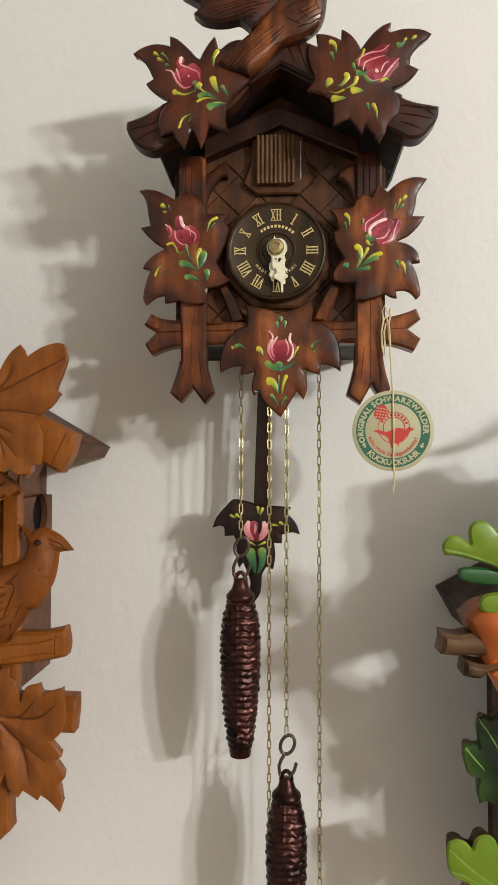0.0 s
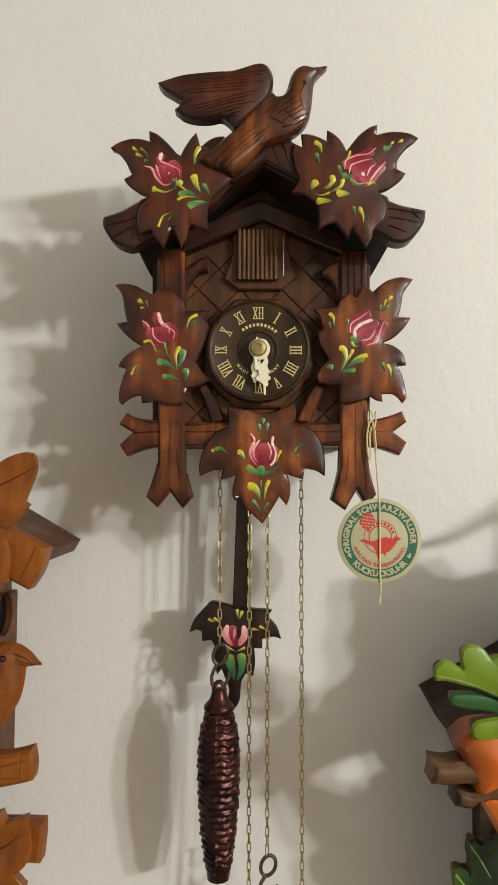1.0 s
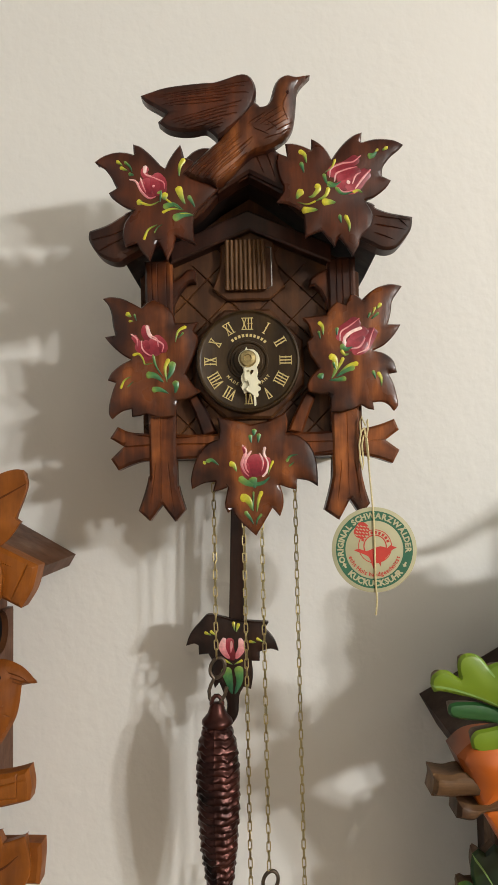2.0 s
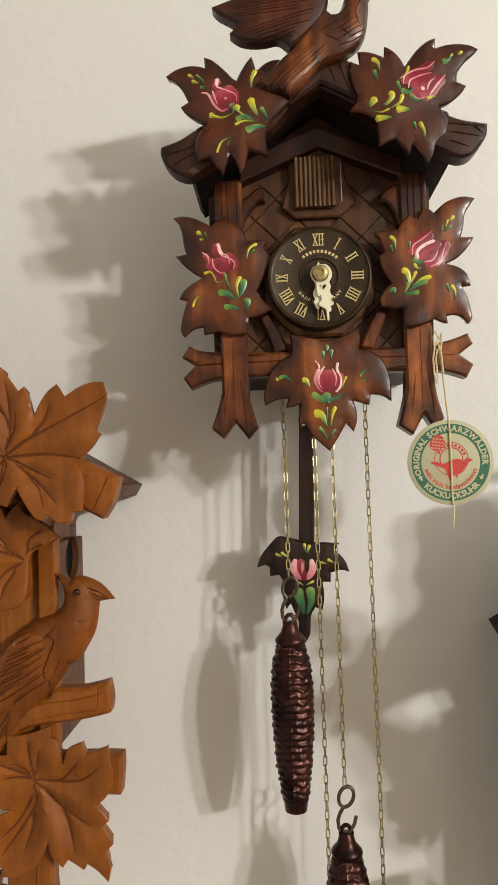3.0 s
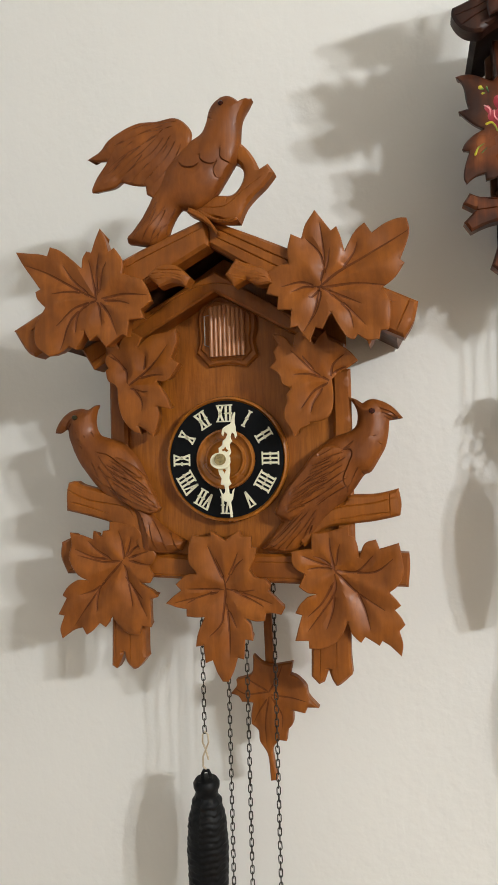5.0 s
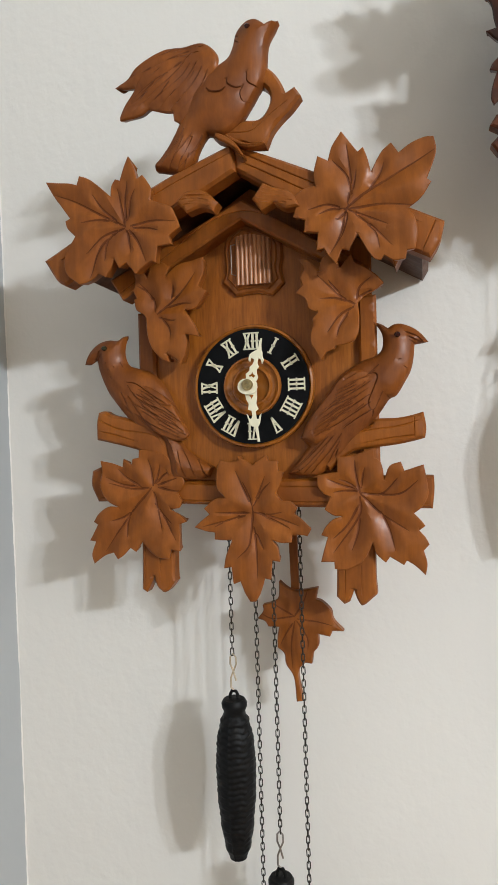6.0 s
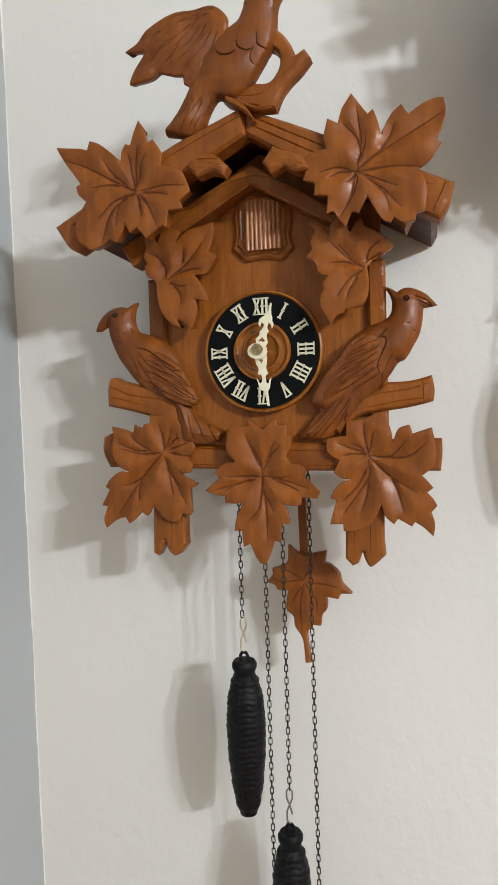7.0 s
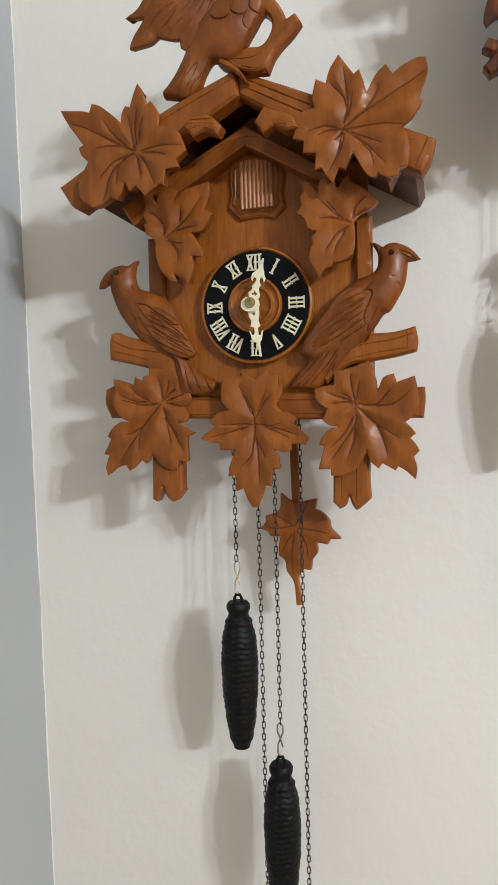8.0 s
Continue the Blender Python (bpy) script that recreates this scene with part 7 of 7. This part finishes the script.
EIGHT_HOOK = [(1, 0, 1), (-2.5, 0, 4), (-2.4, 0, 12), (0, 0, 18), (2.6, 0, 24), (2.4, 0, 30), (0, 0, 33), (-2.4, 0, 30), (-2.6, 0, 24), (0, 0, 18), (2.2, 0, 10)]
for x, top, wire in ((-0.2876, 1.2440, PALE_WIRE), (-0.2508, 1.0965, WIRE)):
    cone_weight((x, -0.0595), top, IRON, wire, "black cast-iron fir-cone weight hanging on a dark chain", IRON_BODY, 25, 8, 0.85, IRON_NECK, IRON_EYE, EIGHT_HOOK)

# ---- chains ----
BRASS_LINK = link_mesh(7.0, 2.5, 0.42)
for x, bottom in ((-0.0078, 1.535), (0.0125, 0.95), (0.0248, 1.397), (0.0480, 0.95)):
    chain((x, -0.058), 1.668, bottom, 5.9, 0.48, BRASS_LINK, BRASS, "thin brass link chain hanging from a dark cuckoo clock", "brass clock chains")
DARK_LINK = link_mesh(6.7, 2.9, 0.5)
for x, bottom in ((-0.2880, 1.276), (-0.2660, 0.70), (-0.2503, 1.128), (-0.2268, 0.70)):
    chain((x, -0.060), 1.424, bottom, 5.42, 0.62, DARK_LINK, STEEL_DARK, "dark steel link chain hanging from a honey-brown cuckoo clock", "dark clock chains")

# ---- tag ----
tag = thing("hang_tag", (0.0943, -0.0965, 1.6095), "round cream card tag with green ring and red bird print", "tag")
part("card", disc([(26.4, 0), (26.4, 0.7), (26.2, 0.8), (0.01, 0.8)], 96), CARD, tag)
part("green_ring", ring_flat(18.0, 23.9, 0.9), CARD_GREEN, tag)
part("lettering", letters("ORIGINAL SCHWARZWÄLDER", 20.9, 5.0, -8, 208, 0.9, 0.12, bold=0.045), CARD, tag)
part("lettering", letters("KUCKUCKSUHR", 20.9, 5.1, 180, 100, 0.9, 0.12, True, 0.045), CARD, tag)
part("lettering", letters("echt Holz handgeschnitzt", 15.4, 3.7, 181, 150, 0.9, 0.12, True), CARD_RED, tag)
for turn in (243, 117):
    a = math.radians(turn)
    mark = part("lettering", mesh_of([(0, -1.02, 1.9), (1.7, -1.02, 0.2), (0.6, -1.02, 0.2), (0.6, -1.02, -1.6), (-0.6, -1.02, -1.6), (-0.6, -1.02, 0.2), (-1.7, -1.02, 0.2)], [[6, 5, 4, 3, 2, 1, 0]]), CARD, tag)
    mark.location = (0.0209 * math.sin(a), 0, 0.0209 * math.cos(a))
    mark.rotation_euler = (0, a + math.pi / 2, 0)
part("print_ring", ring_flat(6.6, 7.3, 0.92, 48), CARD_RED, tag).location = (0.0005, 0, 0.002)
part("print_ring", ring_flat(10.0, 10.5, 0.92, 64), CARD_RED, tag).location = (0.0005, 0, 0.002)
part("print_bars", arc_bars(9, 8.6, 1.8, 4, 130, 0.9, 0.05), CARD_RED, tag).location = (0.0005, 0, 0.002)
part("bird_print", Carving([(-13, 0), (-9, 0.6), (-5, -0.8), (0, 1), (4, 2), (8, 0.8), (10, 2.6), (14, 1), (11, -0.4), (9, -3), (6, -6.5), (4, -7.5), (3.5, -10.5), (2.5, -8), (0.5, -8.6), (-0.8, -12), (-2.2, -8), (-3.5, -4.5), (-7, -2.6)], 0.8, 0.98, 0.0, step=4).mesh(), CARD_RED, tag)
part("cone_print", Carving([(-11, 8), (-12.6, 11), (-11.4, 14), (-9, 17), (-6, 17), (-3.6, 15), (-2.6, 12), (-4.4, 9), (-7, 6.6)], 0.8, 0.96, 0.0, step=4).mesh(), CARD_RED, tag)
for row in range(4):
    for col in range(4):
        mark = part("print_dash", mesh_of([(-0.75, -1.02, -0.3), (0.75, -1.02, -0.3), (0.75, -1.02, 0.3), (-0.75, -1.02, 0.3)], [[0, 1, 2, 3]]), CARD, tag)
        mark.location = (-0.0109 + 0.0020 * col + 0.0004 * row, 0, 0.0092 + 0.0019 * row - 0.0003 * col)
        mark.rotation_euler = (0, math.radians(35), 0)
part("cord", tube([(-0.4, -1.6, -40), (0.6, -1.6, -30), (0, -1.5, -20), (0.2, -1.4, 0), (0, -1.5, 22), (-0.6, 2, 40), (-1.0, 5, 56), (-2.0, 6, 70), (-2.6, 6.5, 77)], 0.6, 6), CORD, tag)
part("cord", tube([(-2.6, 6.5, 77), (-5, 5.6, 74), (-6.4, 5.4, 66), (-6.0, 5.6, 56), (-4.6, 5.6, 50), (-4.0, 5.6, 54), (-4.6, 5.8, 66), (-3.4, 5.6, 72), (-1.4, 5.0, 70), (-0.8, 3.6, 56)], 0.6, 6), CORD, tag)
part("cord", tube([(-5.0, 5.6, 72), (-5.6, 6.2, 80), (-4.2, 6.6, 84), (-2.0, 5.4, 78), (-0.6, 5.6, 82), (-0.4, 6.6, 76), (-1.6, 5.4, 71)], 0.6, 6), CORD, tag)

# ---- colourful clock beside them ----
bright_clock = thing("cuckoo_clock", (0.26, 0, 1.45), "brightly painted cuckoo clock with green leaves and orange acorns", "cuckoo clock")


def near(plan):
    """A plan drawn in about the point from which its outline was taken, for pieces that stand well forward of the case."""
    return [(-237 + (x + 240) * 0.92, 175 + (z - 180) * 0.92) for x, z in plan]


def large(plan):
    """The foremost leaf, a little larger than the rest."""
    return [(-90 + (x + 90) * 1.1, 71 + (z - 70) * 1.1) for x, z in near(plan)]


# Largely out of view; lengthened and widened to fill the wall shadow.
part("case", Carving([(-80, -210), (-80, 8), (-92, 30), (45, 104), (182, 30), (170, 8), (170, -210)], 2, 80, 0.6, step=14, sharp=20).mesh(), ROOF_BROWN, bright_clock)
part("roof_board", roof_board((45, 134), (-120, 43), 26, 5, 108), ROOF_BROWN, bright_clock)
part("roof_board", roof_board((45, 134), (210, 43), 26, 5, 108), ROOF_BROWN, bright_clock)
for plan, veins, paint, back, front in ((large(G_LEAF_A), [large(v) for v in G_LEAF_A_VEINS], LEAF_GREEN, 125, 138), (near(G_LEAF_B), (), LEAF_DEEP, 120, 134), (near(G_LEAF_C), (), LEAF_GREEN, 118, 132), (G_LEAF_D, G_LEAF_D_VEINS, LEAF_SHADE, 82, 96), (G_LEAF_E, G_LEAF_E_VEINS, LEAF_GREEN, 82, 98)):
    # The mirrored leaf is out of view and only adds to the shadow.
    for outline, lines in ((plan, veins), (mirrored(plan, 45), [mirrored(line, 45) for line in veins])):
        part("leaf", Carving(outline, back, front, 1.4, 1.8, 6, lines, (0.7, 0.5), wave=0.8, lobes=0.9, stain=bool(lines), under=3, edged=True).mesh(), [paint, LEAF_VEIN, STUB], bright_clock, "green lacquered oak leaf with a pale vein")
# Unseen right sides of acorn and tip are shaped for the wall shadow.
part("acorn", Carving(near(G_ACORN), 104, 129, 2.5, 9.0, 9).mesh(), ORANGE, bright_clock, "orange lacquered acorn")
part("acorn_tip", Carving(near(G_ACORN_TIP), 104, 125, 1.5, 5.0, 8, fan([(-88, 14), (-76, 16)], [(-84, -18), (-76, -12)], 5, 0.8, 3), (0.6, 0.9)).mesh(), ORANGE, bright_clock)
part("branch_stub", Carving(near(G_STUB_A), 112, 130, 2.0, 3.0, 5, wave=2.0).mesh(), STUB, bright_clock)
part("branch_stub", Carving(near(G_STUB_B), 112, 129, 2.0, 3.0, 5, wave=2.0).mesh(), STUB, bright_clock)
# Crest out of view; its outline is set by the shadow it throws.
crest = [(-70, 44), (-88, 56), (-92, 72), (-84, 84), (-72, 92), (-67, 104), (-72, 118), (-66, 134), (-70, 148), (-66, 162), (-52, 158), (-38, 168), (-24, 164), (-14, 175), (-5, 163), (12, 160), (28, 164), (45, 172)]
part("crown_leaf", Carving(crest + mirrored(crest[-2::-1], 45) + [(45, 84)], 108.5, 124, 1.6, 2.5, 8, wave=2.0).mesh(), LEAF_GREEN, bright_clock, "unseen green crest on the roof, shaped to cast a shadow")
# Out of view, added for the thin slanting shadow on the wall.
part("twig", Carving([(-26, 185), (-2, 190), (24, 203), (52, 220), (66, 226), (68, 214), (58, 204), (60, 168), (50, 168), (50, 208), (26, 196), (0, 184)], 114, 124, 1.5, 1.5, 4, wave=1.0).mesh(), STUB, bright_clock, "unseen brown strip above the crest, shaped to cast a shadow")
# Added uprights that close lit gaps in this clock's wall shadow.
for x0, x1 in ((-93, -66), (156, 183)):
    part("side_branch", Carving([(x0, -200), (x0, -14), (x0 + 8, 4), (x1 - 8, 8), (x1, -4), (x1, -200)], 60, 82, 2.0, 2.0, 5, wave=1.5).mesh(), STUB, bright_clock)
